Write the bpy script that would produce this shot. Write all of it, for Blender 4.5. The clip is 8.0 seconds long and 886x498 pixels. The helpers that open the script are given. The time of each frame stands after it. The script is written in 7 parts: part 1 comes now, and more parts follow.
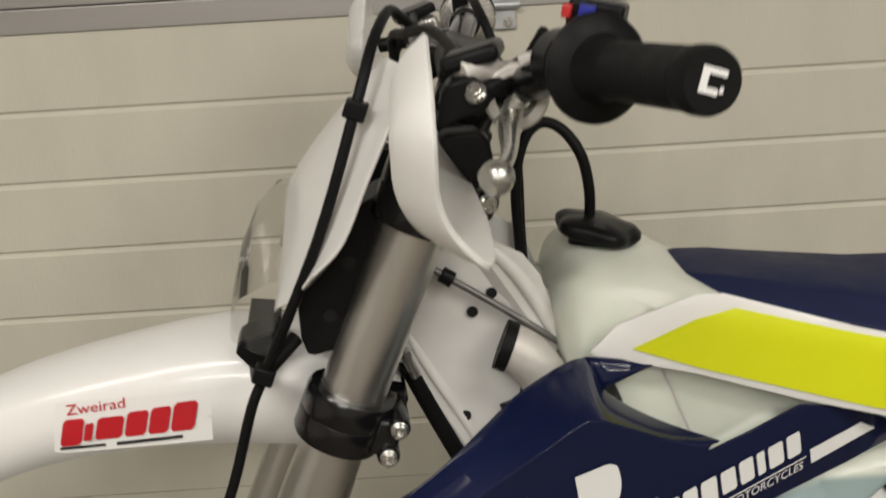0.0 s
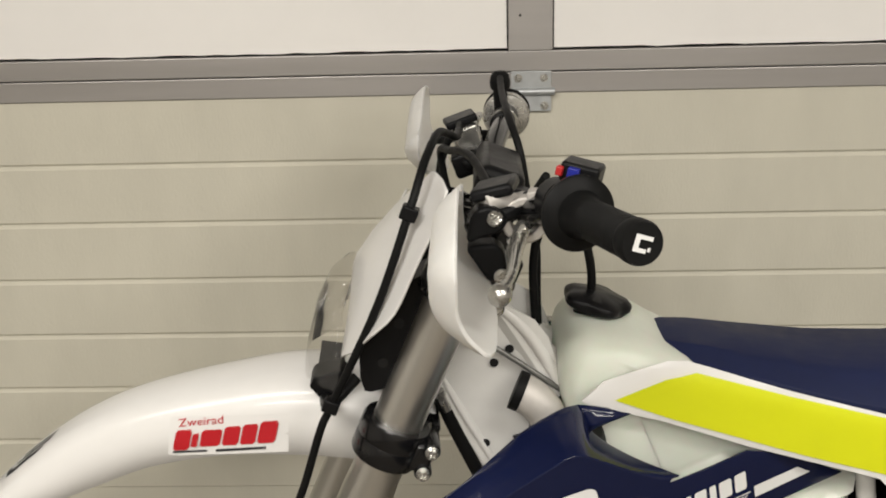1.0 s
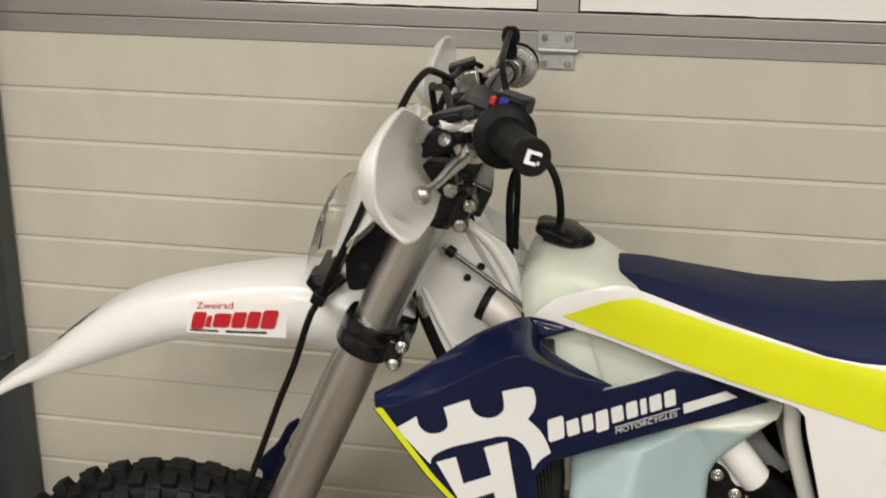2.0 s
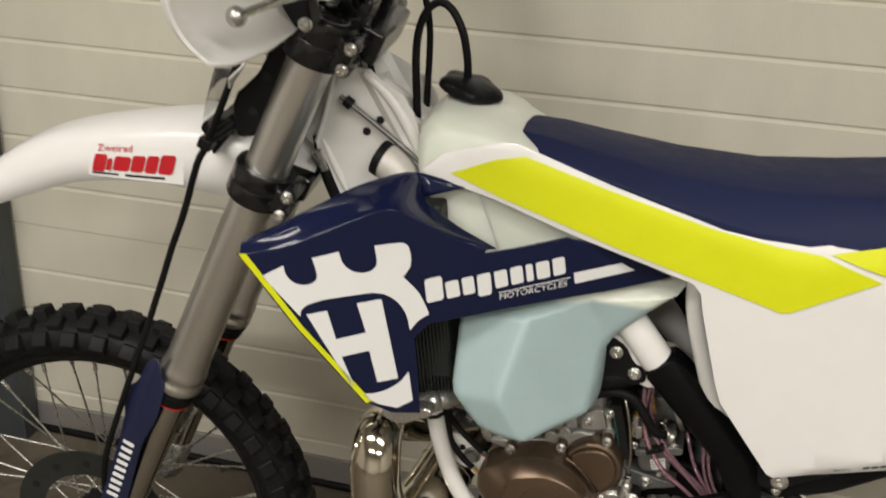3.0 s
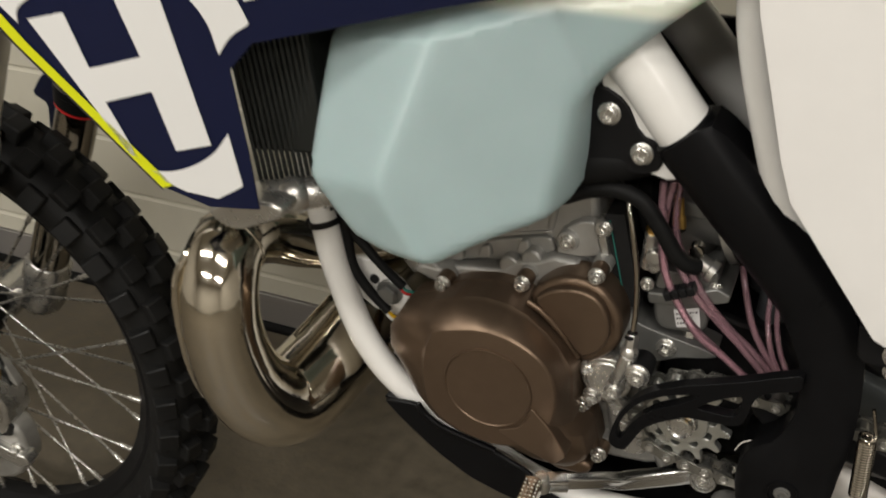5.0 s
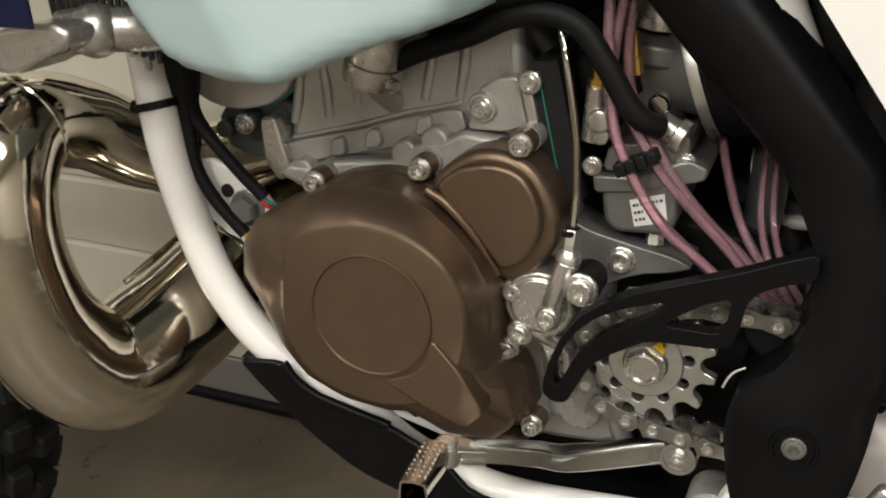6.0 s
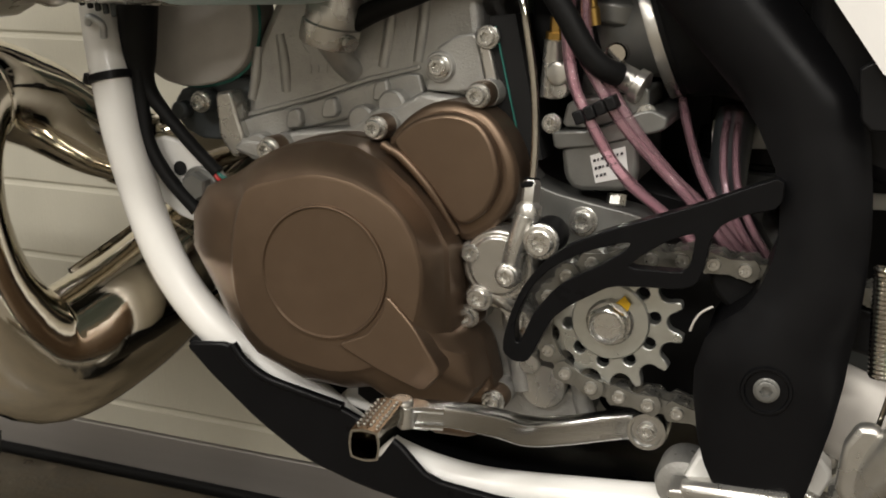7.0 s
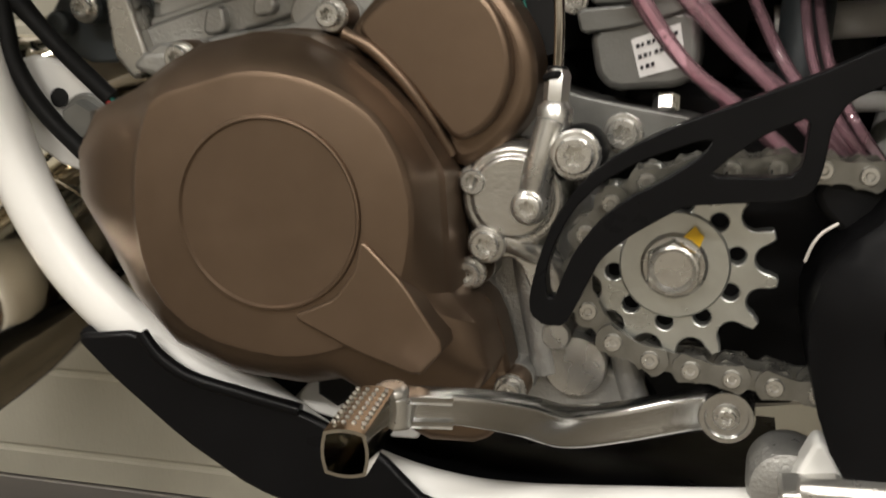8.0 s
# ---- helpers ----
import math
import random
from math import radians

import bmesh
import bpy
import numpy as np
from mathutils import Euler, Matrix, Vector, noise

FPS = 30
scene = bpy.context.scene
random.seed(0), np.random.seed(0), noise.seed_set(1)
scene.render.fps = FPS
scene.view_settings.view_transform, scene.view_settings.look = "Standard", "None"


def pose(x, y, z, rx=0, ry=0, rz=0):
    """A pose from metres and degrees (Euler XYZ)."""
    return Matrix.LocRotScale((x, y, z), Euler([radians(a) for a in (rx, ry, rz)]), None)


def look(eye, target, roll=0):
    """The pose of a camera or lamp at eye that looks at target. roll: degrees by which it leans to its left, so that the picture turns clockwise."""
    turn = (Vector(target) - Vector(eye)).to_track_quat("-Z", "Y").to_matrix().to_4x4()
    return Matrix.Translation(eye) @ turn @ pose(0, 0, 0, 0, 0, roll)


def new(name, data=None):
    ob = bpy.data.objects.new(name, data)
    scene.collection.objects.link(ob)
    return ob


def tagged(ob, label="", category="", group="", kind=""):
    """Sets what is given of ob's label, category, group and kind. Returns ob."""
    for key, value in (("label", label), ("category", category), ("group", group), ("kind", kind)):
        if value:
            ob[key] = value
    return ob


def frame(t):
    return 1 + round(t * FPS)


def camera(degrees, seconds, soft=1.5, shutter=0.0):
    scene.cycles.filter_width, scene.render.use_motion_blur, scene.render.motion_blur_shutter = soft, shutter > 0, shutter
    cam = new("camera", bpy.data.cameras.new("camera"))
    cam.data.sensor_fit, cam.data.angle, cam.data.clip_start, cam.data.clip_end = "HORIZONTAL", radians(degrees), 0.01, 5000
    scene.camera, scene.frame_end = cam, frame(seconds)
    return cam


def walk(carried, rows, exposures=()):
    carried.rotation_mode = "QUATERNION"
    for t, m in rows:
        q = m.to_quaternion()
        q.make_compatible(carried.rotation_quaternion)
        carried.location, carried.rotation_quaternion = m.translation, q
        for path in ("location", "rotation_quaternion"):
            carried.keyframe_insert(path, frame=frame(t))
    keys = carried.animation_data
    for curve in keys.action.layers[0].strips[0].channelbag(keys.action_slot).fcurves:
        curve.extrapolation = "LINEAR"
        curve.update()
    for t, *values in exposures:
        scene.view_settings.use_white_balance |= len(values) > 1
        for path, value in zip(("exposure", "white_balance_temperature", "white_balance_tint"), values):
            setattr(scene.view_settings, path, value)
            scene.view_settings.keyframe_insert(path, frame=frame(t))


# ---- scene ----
cam = camera(46.2, 8.0, 1.8, 0.3)
PATH = [
    (0, (0.036, 0.17, 1.347), (0.065, 2.086, 0.773), -3.3),
    (0.5, (0.04, 0.067, 1.46), (0.048, 1.982, 0.882), -2.3),
    (1, (0.061, -0.064, 1.487), (-0.014, 1.854, 0.925), -1.5),
    (1.2, (0.084, -0.115, 1.486), (-0.05, 1.801, 0.929), -1.1),
    (2.3, (0.33, -0.245, 1.463), (-0.038, 1.61, 0.813), 1.4),
    (2.5, (0.397, -0.222, 1.449), (-0.027, 1.61, 0.767), 1.5),
    (3, (0.489, -0.149, 1.405), (0.033, 1.633, 0.619), 2.4),
    (3.5, (0.52, -0.049, 1.362), (0.099, 1.681, 0.451), 2.9),
    (4, (0.535, 0.076, 1.318), (0.068, 1.73, 0.296), 2.4),
    (4.2, (0.558, 0.134, 1.279), (0.018, 1.76, 0.248), 1.6),
    (5.3, (0.576, 0.432, 0.978), (-0.102, 2.024, -0.025), 0.1),
    (5.5, (0.571, 0.466, 0.925), (-0.096, 2.085, -0.042), 0.1),
    (6, (0.579, 0.509, 0.805), (-0.089, 2.234, 0.043), 0.9),
    (6.5, (0.59, 0.511, 0.746), (-0.086, 2.289, 0.129), 1.5),
    (7, (0.594, 0.498, 0.696), (-0.06, 2.326, 0.214), 1.5),
    (7.5, (0.553, 0.559, 0.655), (-0.042, 2.428, 0.265), 0.5),
    (8, (0.517, 0.631, 0.615), (0.0, 2.518, 0.2), -0.2),
]
walk(cam, [(t, look(eye, target, roll)) for t, eye, target, roll in PATH],
     [(0.0, -0.18), (0.5, -0.17), (1.0, 0.0), (2.5, 0.0), (3.5, -0.12), (4.0, -0.20), (4.2, -0.17), (5.5, 0.06), (5.8, 0.25), (6.2, 0.42), (6.5, 0.30), (7.0, 0.26), (8.0, 0.34)])

# ---------------------------------------------------------------- light
world = bpy.data.worlds.new("world")
scene.world = world
world.use_nodes = True
world.node_tree.nodes["Background"].inputs[0].default_value = (0.9, 0.85, 0.75, 1)
world.node_tree.nodes["Background"].inputs[1].default_value = 0.0


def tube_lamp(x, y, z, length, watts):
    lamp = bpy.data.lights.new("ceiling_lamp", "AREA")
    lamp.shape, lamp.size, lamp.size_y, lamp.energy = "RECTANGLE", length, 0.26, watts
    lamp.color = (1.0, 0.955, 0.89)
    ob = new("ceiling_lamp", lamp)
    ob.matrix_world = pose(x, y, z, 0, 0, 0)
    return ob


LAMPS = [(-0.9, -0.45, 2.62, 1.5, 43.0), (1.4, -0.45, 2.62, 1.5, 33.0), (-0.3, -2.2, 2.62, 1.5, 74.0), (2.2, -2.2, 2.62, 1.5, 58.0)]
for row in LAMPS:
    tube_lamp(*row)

# ---------------------------------------------------------------- materials


def material(name, color, rough=0.5, metal=0.0, grain=0.0, scale=60.0, bump=0.0, bscale=200.0, coat=0.0, stretch=None, wear=None, spec=0.5):
    """Principled surface with two scales of colour variation, roughness variation and fine relief."""
    m = bpy.data.materials.new(name)
    m.use_nodes = True
    nt = m.node_tree
    b = nt.nodes["Principled BSDF"]
    b.inputs["Base Color"].default_value = (*color, 1)
    b.inputs["Roughness"].default_value = rough
    b.inputs["Metallic"].default_value = metal
    b.inputs["Specular IOR Level"].default_value = spec
    if coat:
        b.inputs["Coat Weight"].default_value = coat
        b.inputs["Coat Roughness"].default_value = 0.08
    tc = nt.nodes.new("ShaderNodeTexCoord")
    mp = nt.nodes.new("ShaderNodeMapping")
    nt.links.new(tc.outputs["Object"], mp.inputs["Vector"])
    if stretch:
        mp.inputs["Scale"].default_value = stretch
    if grain:
        n1 = nt.nodes.new("ShaderNodeTexNoise")
        n1.inputs["Scale"].default_value = scale
        n1.inputs["Detail"].default_value = 6
        n2 = nt.nodes.new("ShaderNodeTexNoise")
        n2.inputs["Scale"].default_value = scale / 9
        n2.inputs["Detail"].default_value = 3
        for n in (n1, n2):
            nt.links.new(mp.outputs[0], n.inputs["Vector"])
        add = nt.nodes.new("ShaderNodeMath")
        add.operation = "ADD"
        nt.links.new(n1.outputs["Fac"], add.inputs[0])
        nt.links.new(n2.outputs["Fac"], add.inputs[1])
        ramp = nt.nodes.new("ShaderNodeMapRange")
        ramp.inputs["From Min"].default_value, ramp.inputs["From Max"].default_value = 0.6, 1.4
        ramp.inputs["To Min"].default_value, ramp.inputs["To Max"].default_value = 1 - grain, 1 + grain
        nt.links.new(add.outputs[0], ramp.inputs["Value"])
        mix = nt.nodes.new("ShaderNodeMix")
        mix.data_type, mix.blend_type = "RGBA", "MULTIPLY"
        mix.inputs["Factor"].default_value = 1
        mix.inputs["A"].default_value = (*color, 1)
        nt.links.new(ramp.outputs[0], mix.inputs["B"])
        nt.links.new(mix.outputs["Result"], b.inputs["Base Color"])
        rr = nt.nodes.new("ShaderNodeMapRange")
        rr.inputs["From Min"].default_value, rr.inputs["From Max"].default_value = 0.6, 1.4
        rr.inputs["To Min"].default_value, rr.inputs["To Max"].default_value = max(0.02, rough * (1 - 1.5 * grain)), min(1, rough * (1 + 1.5 * grain))
        nt.links.new(add.outputs[0], rr.inputs["Value"])
        nt.links.new(rr.outputs[0], b.inputs["Roughness"])
    if bump:
        n3 = nt.nodes.new("ShaderNodeTexNoise")
        n3.inputs["Scale"].default_value = bscale
        n3.inputs["Detail"].default_value = 4
        nt.links.new(mp.outputs[0], n3.inputs["Vector"])
        bp = nt.nodes.new("ShaderNodeBump")
        bp.inputs["Strength"].default_value = bump
        bp.inputs["Distance"].default_value = 0.001
        nt.links.new(n3.outputs["Fac"], bp.inputs["Height"])
        nt.links.new(bp.outputs[0], b.inputs["Normal"])
    return m


M_PANEL = material("door_panel", (0.62, 0.593, 0.495), 0.55, grain=0.07, scale=14, bump=0.5, bscale=320, stretch=(1, 1, 0.35))
M_ALU = material("brushed_aluminium", (0.43, 0.41, 0.395), 0.42, 0.65, grain=0.10, scale=30, bump=0.15, bscale=400, stretch=(0.06, 1, 1))
M_BOARD = material("white_board", (0.91, 0.89, 0.86), 0.5, grain=0.04, scale=8, bump=0.1)
M_FLOOR = material("concrete_floor", (0.108, 0.091, 0.066), 0.6, grain=0.5, scale=45, bump=0.5, bscale=150)
M_WALL = material("plaster", (0.52, 0.495, 0.445), 0.85, grain=0.06, scale=8, bump=0.3)
# dark steel; on the far swingarm arm it is painted shade
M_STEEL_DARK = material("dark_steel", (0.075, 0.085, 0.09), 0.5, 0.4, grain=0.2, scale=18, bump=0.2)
M_ZINC = material("zinc", (0.52, 0.54, 0.55), 0.36, 0.6, grain=0.15, scale=60, bump=0.2)
M_BOLT = material("bolt_steel", (0.56, 0.55, 0.52), 0.28, 0.9, grain=0.12, scale=200)
# near-black: shade painted into holes and gaps, also some dark parts
M_DARK = material("dark_recess", (0.013, 0.013, 0.013), 0.7, spec=0.2)
M_WHITE = material("white_plastic", (0.80, 0.79, 0.77), 0.30, grain=0.025, scale=30, bump=0.06, bscale=500, coat=0.2)
M_WHITE_MATT = material("white_grained_plastic", (0.78, 0.77, 0.74), 0.42, grain=0.03, scale=40, bump=0.2, bscale=900)
for key, value in (("Subsurface Weight", 0.6), ("Subsurface Radius", (0.02, 0.019, 0.018)), ("Subsurface Scale", 0.5)):
    M_WHITE_MATT.node_tree.nodes["Principled BSDF"].inputs[key].default_value = value
M_FRAME = material("white_powder_coat", (0.78, 0.77, 0.74), 0.33, grain=0.035, scale=50, bump=0.12, bscale=350, coat=0.3)
M_NAVY = material("navy_plastic", (0.0068, 0.0102, 0.040), 0.16, grain=0.06, scale=40, bump=0.02, bscale=500, coat=0.18, spec=0.25)
M_NAVY_MATT = material("navy_guard_plastic", (0.0085, 0.0125, 0.043), 0.42, grain=0.12, scale=40, bump=0.15, bscale=600)
M_YELLOW = material("yellow_decal", (0.70, 0.74, 0.008), 0.34, grain=0.04, scale=20, coat=0.2)
M_DECAL = material("white_decal", (0.80, 0.80, 0.79), 0.3, grain=0.02, scale=30, coat=0.3)
M_RED = material("red_print", (0.50, 0.012, 0.02), 0.35, grain=0.06, scale=80)
M_INK = material("black_print", (0.02, 0.02, 0.025), 0.4)
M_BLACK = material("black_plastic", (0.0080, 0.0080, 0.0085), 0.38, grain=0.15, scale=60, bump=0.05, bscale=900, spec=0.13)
M_GUARD = material("black_guard_plastic", (0.0048, 0.0048, 0.0053), 0.32, grain=0.15, scale=50, bump=0.06, bscale=1300, spec=0.11)
M_RUBBER = material("black_rubber", (0.0075, 0.0075, 0.0075), 0.50, grain=0.2, scale=90, bump=0.10, bscale=700, spec=0.12)
M_TYRE = material("tyre_rubber", (0.0072, 0.0072, 0.0070), 0.62, grain=0.35, scale=40, bump=0.3, bscale=260, spec=0.22)
M_FORK = material("anodised_fork", (0.66, 0.645, 0.615), 0.36, 1.0, grain=0.05, scale=40, bump=0.06, bscale=500, stretch=(1, 1, 0.08))
M_STAN = material("chromed_stanchion", (0.42, 0.39, 0.34), 0.09, 1.0, grain=0.06, scale=30)
M_CLAMP = material("black_anodised", (0.008, 0.008, 0.009), 0.25, 0.3, grain=0.15, scale=60, coat=0.3)
M_CHROME = material("nickel_pipe", (0.60, 0.555, 0.47), 0.085, 1.0, grain=0.16, scale=14, bump=0.85, bscale=17)
M_CAST = material("cast_aluminium", (0.37, 0.365, 0.345), 0.42, 0.62, grain=0.32, scale=40, bump=0.45, bscale=650)
M_CARB = material("dull_carburettor_zinc", (0.19, 0.19, 0.18), 0.40, 0.6, grain=0.18, scale=70, bump=0.12, bscale=800)
M_COVER = material("dull_cast_cover", (0.40, 0.38, 0.355), 0.55, 0.25, grain=0.10, scale=110, bump=0.12, bscale=1200)
M_BLASTED = material("blasted_aluminium", (0.60, 0.57, 0.53), 0.52, 0.30, grain=0.08, scale=120, bump=0.10, bscale=1200)
M_LEVER = material("polished_forged_aluminium", (0.54, 0.54, 0.53), 0.24, 1.0, grain=0.10, scale=70, bump=0.05, bscale=500)
M_CAST_LIGHT = material("machined_aluminium", (0.52, 0.51, 0.48), 0.27, 0.88, grain=0.15, scale=60, bump=0.10, bscale=700)
M_BRONZE = material("brown_magnesium_paint", (0.162, 0.114, 0.079), 0.37, 0.80, grain=0.07, scale=90, bump=0.05, bscale=1500, spec=0.30)
M_PLATE = material("zinc_sprocket", (0.52, 0.53, 0.50), 0.30, 0.85, grain=0.2, scale=70, bump=0.2)
M_CHAIN = material("chain_steel", (0.235, 0.23, 0.21), 0.32, 0.85, grain=0.25, scale=120, bump=0.3)
M_BRASS = material("brass", (0.46, 0.29, 0.085), 0.35, 0.9, grain=0.15, scale=80)
M_SEAT = material("navy_seat_cover", (0.011, 0.016, 0.055), 0.58, grain=0.12, scale=60, bump=0.5, bscale=1100, spec=0.2)
M_RADIATOR = material("radiator_black", (0.018, 0.020, 0.018), 0.55, 0.2, grain=0.2, scale=80)
M_GASKET = material("green_gasket", (0.02, 0.16, 0.13), 0.5)
M_REDSEAL = material("red_seal", (0.45, 0.02, 0.02), 0.4)
M_BLUE = material("blue_switch", (0.015, 0.022, 0.26), 0.35)
M_MARK = material("yellow_paint_mark", (0.80, 0.48, 0.01), 0.5, grain=0.1)
M_LAMP = material("lamp_body", (0.8, 0.8, 0.78), 0.4)


def clear(name, tint, body, share, rough, ior=1.45):
    """Thin clear plastic: mostly see-through, tinted, with a share of glossy surface."""
    m = bpy.data.materials.new(name)
    m.use_nodes = True
    nt = m.node_tree
    b = nt.nodes["Principled BSDF"]
    b.inputs["Base Color"].default_value = (*body, 1)
    b.inputs["Roughness"].default_value = rough
    tr = nt.nodes.new("ShaderNodeBsdfTransparent")
    tr.inputs["Color"].default_value = (*tint, 1)
    mix = nt.nodes.new("ShaderNodeMixShader")
    mix.inputs[0].default_value = share
    nt.links.new(tr.outputs[0], mix.inputs[1])
    nt.links.new(b.outputs[0], mix.inputs[2])
    gloss = nt.nodes.new("ShaderNodeBsdfGlossy")
    gloss.inputs["Roughness"].default_value = rough
    fres = nt.nodes.new("ShaderNodeFresnel")
    fres.inputs["IOR"].default_value = ior
    top = nt.nodes.new("ShaderNodeMixShader")
    nt.links.new(fres.outputs[0], top.inputs[0])
    nt.links.new(mix.outputs[0], top.inputs[1])
    nt.links.new(gloss.outputs[0], top.inputs[2])
    nt.links.new(top.outputs[0], nt.nodes["Material Output"].inputs["Surface"])
    return m


M_LENS = clear("clear_lens", (0.93, 0.92, 0.90), (0.50, 0.49, 0.46), 0.07, 0.04, 1.12)
M_HOSE = clear("pink_vent_hose", (1.0, 0.89, 0.93), (0.92, 0.54, 0.62), 0.15, 0.05, 1.5)


def tank_material():
    """Translucent natural polyethylene; the fuel inside shows as a cooler, darker tone up to its level."""
    m = bpy.data.materials.new("translucent_tank")
    m.use_nodes = True
    nt = m.node_tree
    b = nt.nodes["Principled BSDF"]
    b.inputs["Roughness"].default_value = 0.38
    b.inputs["Subsurface Weight"].default_value = 0.85
    b.inputs["Subsurface Radius"].default_value = (0.055, 0.065, 0.06)
    b.inputs["Subsurface Scale"].default_value = 0.22
    geo = nt.nodes.new("ShaderNodeNewGeometry")
    sep = nt.nodes.new("ShaderNodeSeparateXYZ")
    nt.links.new(geo.outputs["Position"], sep.inputs[0])
    n = nt.nodes.new("ShaderNodeTexNoise")
    n.inputs["Scale"].default_value = 22
    n.inputs["Detail"].default_value = 4
    nt.links.new(geo.outputs["Position"], n.inputs["Vector"])
    mr = nt.nodes.new("ShaderNodeMapRange")
    mr.interpolation_type = "SMOOTHSTEP"
    mr.inputs["From Min"].default_value, mr.inputs["From Max"].default_value = 0.848, 0.858
    nt.links.new(sep.outputs["Z"], mr.inputs["Value"])
    mix = nt.nodes.new("ShaderNodeMix")
    mix.data_type = "RGBA"
    mix.inputs["A"].default_value = (0.355, 0.455, 0.465, 1)
    mix.inputs["B"].default_value = (0.74, 0.77, 0.68, 1)
    nt.links.new(mr.outputs[0], mix.inputs["Factor"])
    v = nt.nodes.new("ShaderNodeMapRange")
    v.inputs["To Min"].default_value, v.inputs["To Max"].default_value = 0.92, 1.08
    nt.links.new(n.outputs["Fac"], v.inputs["Value"])
    mul = nt.nodes.new("ShaderNodeMix")
    mul.data_type, mul.blend_type = "RGBA", "MULTIPLY"
    mul.inputs["Factor"].default_value = 1
    nt.links.new(mix.outputs["Result"], mul.inputs["A"])
    nt.links.new(v.outputs[0], mul.inputs["B"])
    nt.links.new(mul.outputs["Result"], b.inputs["Base Color"])
    return m


M_TANK = tank_material()

# ---------------------------------------------------------------- shape helpers
YC = 1.11        # the bike's middle plane; v is the distance from it towards its left side


def P(x, v, z):
    return Vector((x, YC - v, z))


def mesh_of(name, bm, mat, smooth=40, out=None):
    bmesh.ops.recalc_face_normals(bm, faces=bm.faces)
    if out is not None and sum((f.normal.dot(out) * f.calc_area() for f in bm.faces), 0.0) < 0:
        bmesh.ops.reverse_faces(bm, faces=bm.faces)
    me = bpy.data.meshes.new(name)
    bm.to_mesh(me)
    bm.free()
    if smooth:
        for p in me.polygons:
            p.use_smooth = True
        me.set_sharp_from_angle(angle=radians(smooth))
    if mat:
        me.materials.append(mat)
    return me


def part(name, bm, mat, parent=None, label="", smooth=40, bevel=0.0, solid=0.0, segs=2, out=None):
    """Links a bmesh as one mesh object under a thing or a part."""
    if solid and out is None:
        out = Vector((0, -1 if solid > 0 else 1, 0))
    ob = new(name, mesh_of(name, bm, mat, smooth, out))
    if parent:
        ob.parent = parent
    if label:
        ob["label"] = label
    if solid:
        m = ob.modifiers.new("wall", "SOLIDIFY")
        m.thickness, m.offset = abs(solid), -1
    if bevel:
        m = ob.modifiers.new("edge", "BEVEL")
        m.width, m.segments, m.limit_method, m.angle_limit = bevel, segs, "ANGLE", radians(35)
        m.harden_normals = False
    return ob


def again(ob, m, parent=None, name=""):
    """Another part on the same mesh, with the pose m."""
    o = new(name or ob.name.split(".")[0], ob.data)
    o.parent = parent or ob.parent
    o.matrix_basis = m
    return o


def join(*bms):
    out = bmesh.new()
    for b in bms:
        me = bpy.data.meshes.new("tmp")
        b.to_mesh(me)
        b.free()
        out.from_mesh(me)
        bpy.data.meshes.remove(me)
    return out


def rounded(pts, times=1, r=0.25):
    """Cuts the corners of a closed outline."""
    for _ in range(times):
        out = []
        for i, a in enumerate(pts):
            b = pts[(i + 1) % len(pts)]
            out.append(tuple(a[k] + (b[k] - a[k]) * r for k in range(len(a))))
            out.append(tuple(b[k] + (a[k] - b[k]) * r for k in range(len(a))))
        pts = out
    return pts


def sheet(outline, v, cuts=(), grid=0.0):
    """A flat face with that outline (x, z), laid at v(x, z); cuts: lines (x, z, nx, nz) along which it may fold."""
    fv = v if callable(v) else (lambda x, z: v)
    bm = bmesh.new()
    bm.faces.new([bm.verts.new((x, 0, z)) for x, z in outline])
    cuts = list(cuts)
    if grid:
        xs, zs = [p[0] for p in outline], [p[1] for p in outline]
        x = min(xs) + grid
        while x < max(xs):
            cuts.append((x, 0, 1, 0))
            x += grid
        z = min(zs) + grid
        while z < max(zs):
            cuts.append((0, z, 0, 1))
            z += grid
    for x, z, nx, nz in cuts:
        bmesh.ops.bisect_plane(bm, geom=bm.verts[:] + bm.edges[:] + bm.faces[:], plane_co=(x, 0, z), plane_no=(nx, 0, nz))
    for w in bm.verts:
        w.co.y = YC - fv(w.co.x, w.co.z)
    return bm


def slab(outline, v0, v1):
    """A plate with that outline (x, z) from v0 to v1."""
    bm = bmesh.new()
    a = [bm.verts.new(P(x, v0, z)) for x, z in outline]
    b = [bm.verts.new(P(x, v1, z)) for x, z in outline]
    bm.faces.new(a)
    bm.faces.new(b[::-1])
    for i in range(len(a)):
        j = (i + 1) % len(a)
        bm.faces.new((a[i], b[i], b[j], a[j]))
    return bm


def plate(outline, holes, v0, v1):
    """A plate with that outline and real holes (all x, z) from v0 to v1."""
    bm = bmesh.new()
    for loop in (outline, *holes):
        vs = [bm.verts.new(P(x, v0, z)) for x, z in loop]
        for i in range(len(vs)):
            bm.edges.new((vs[i], vs[(i + 1) % len(vs)]))
    bmesh.ops.triangle_fill(bm, use_beauty=True, use_dissolve=False, edges=bm.edges[:])
    got = bmesh.ops.extrude_face_region(bm, geom=bm.faces[:])
    for w in got["geom"]:
        if isinstance(w, bmesh.types.BMVert):
            w.co.y = YC - v1
    return bm


def circle(x, z, r, n=20):
    return [(x + r * math.cos(2 * math.pi * k / n), z + r * math.sin(2 * math.pi * k / n)) for k in range(n)]


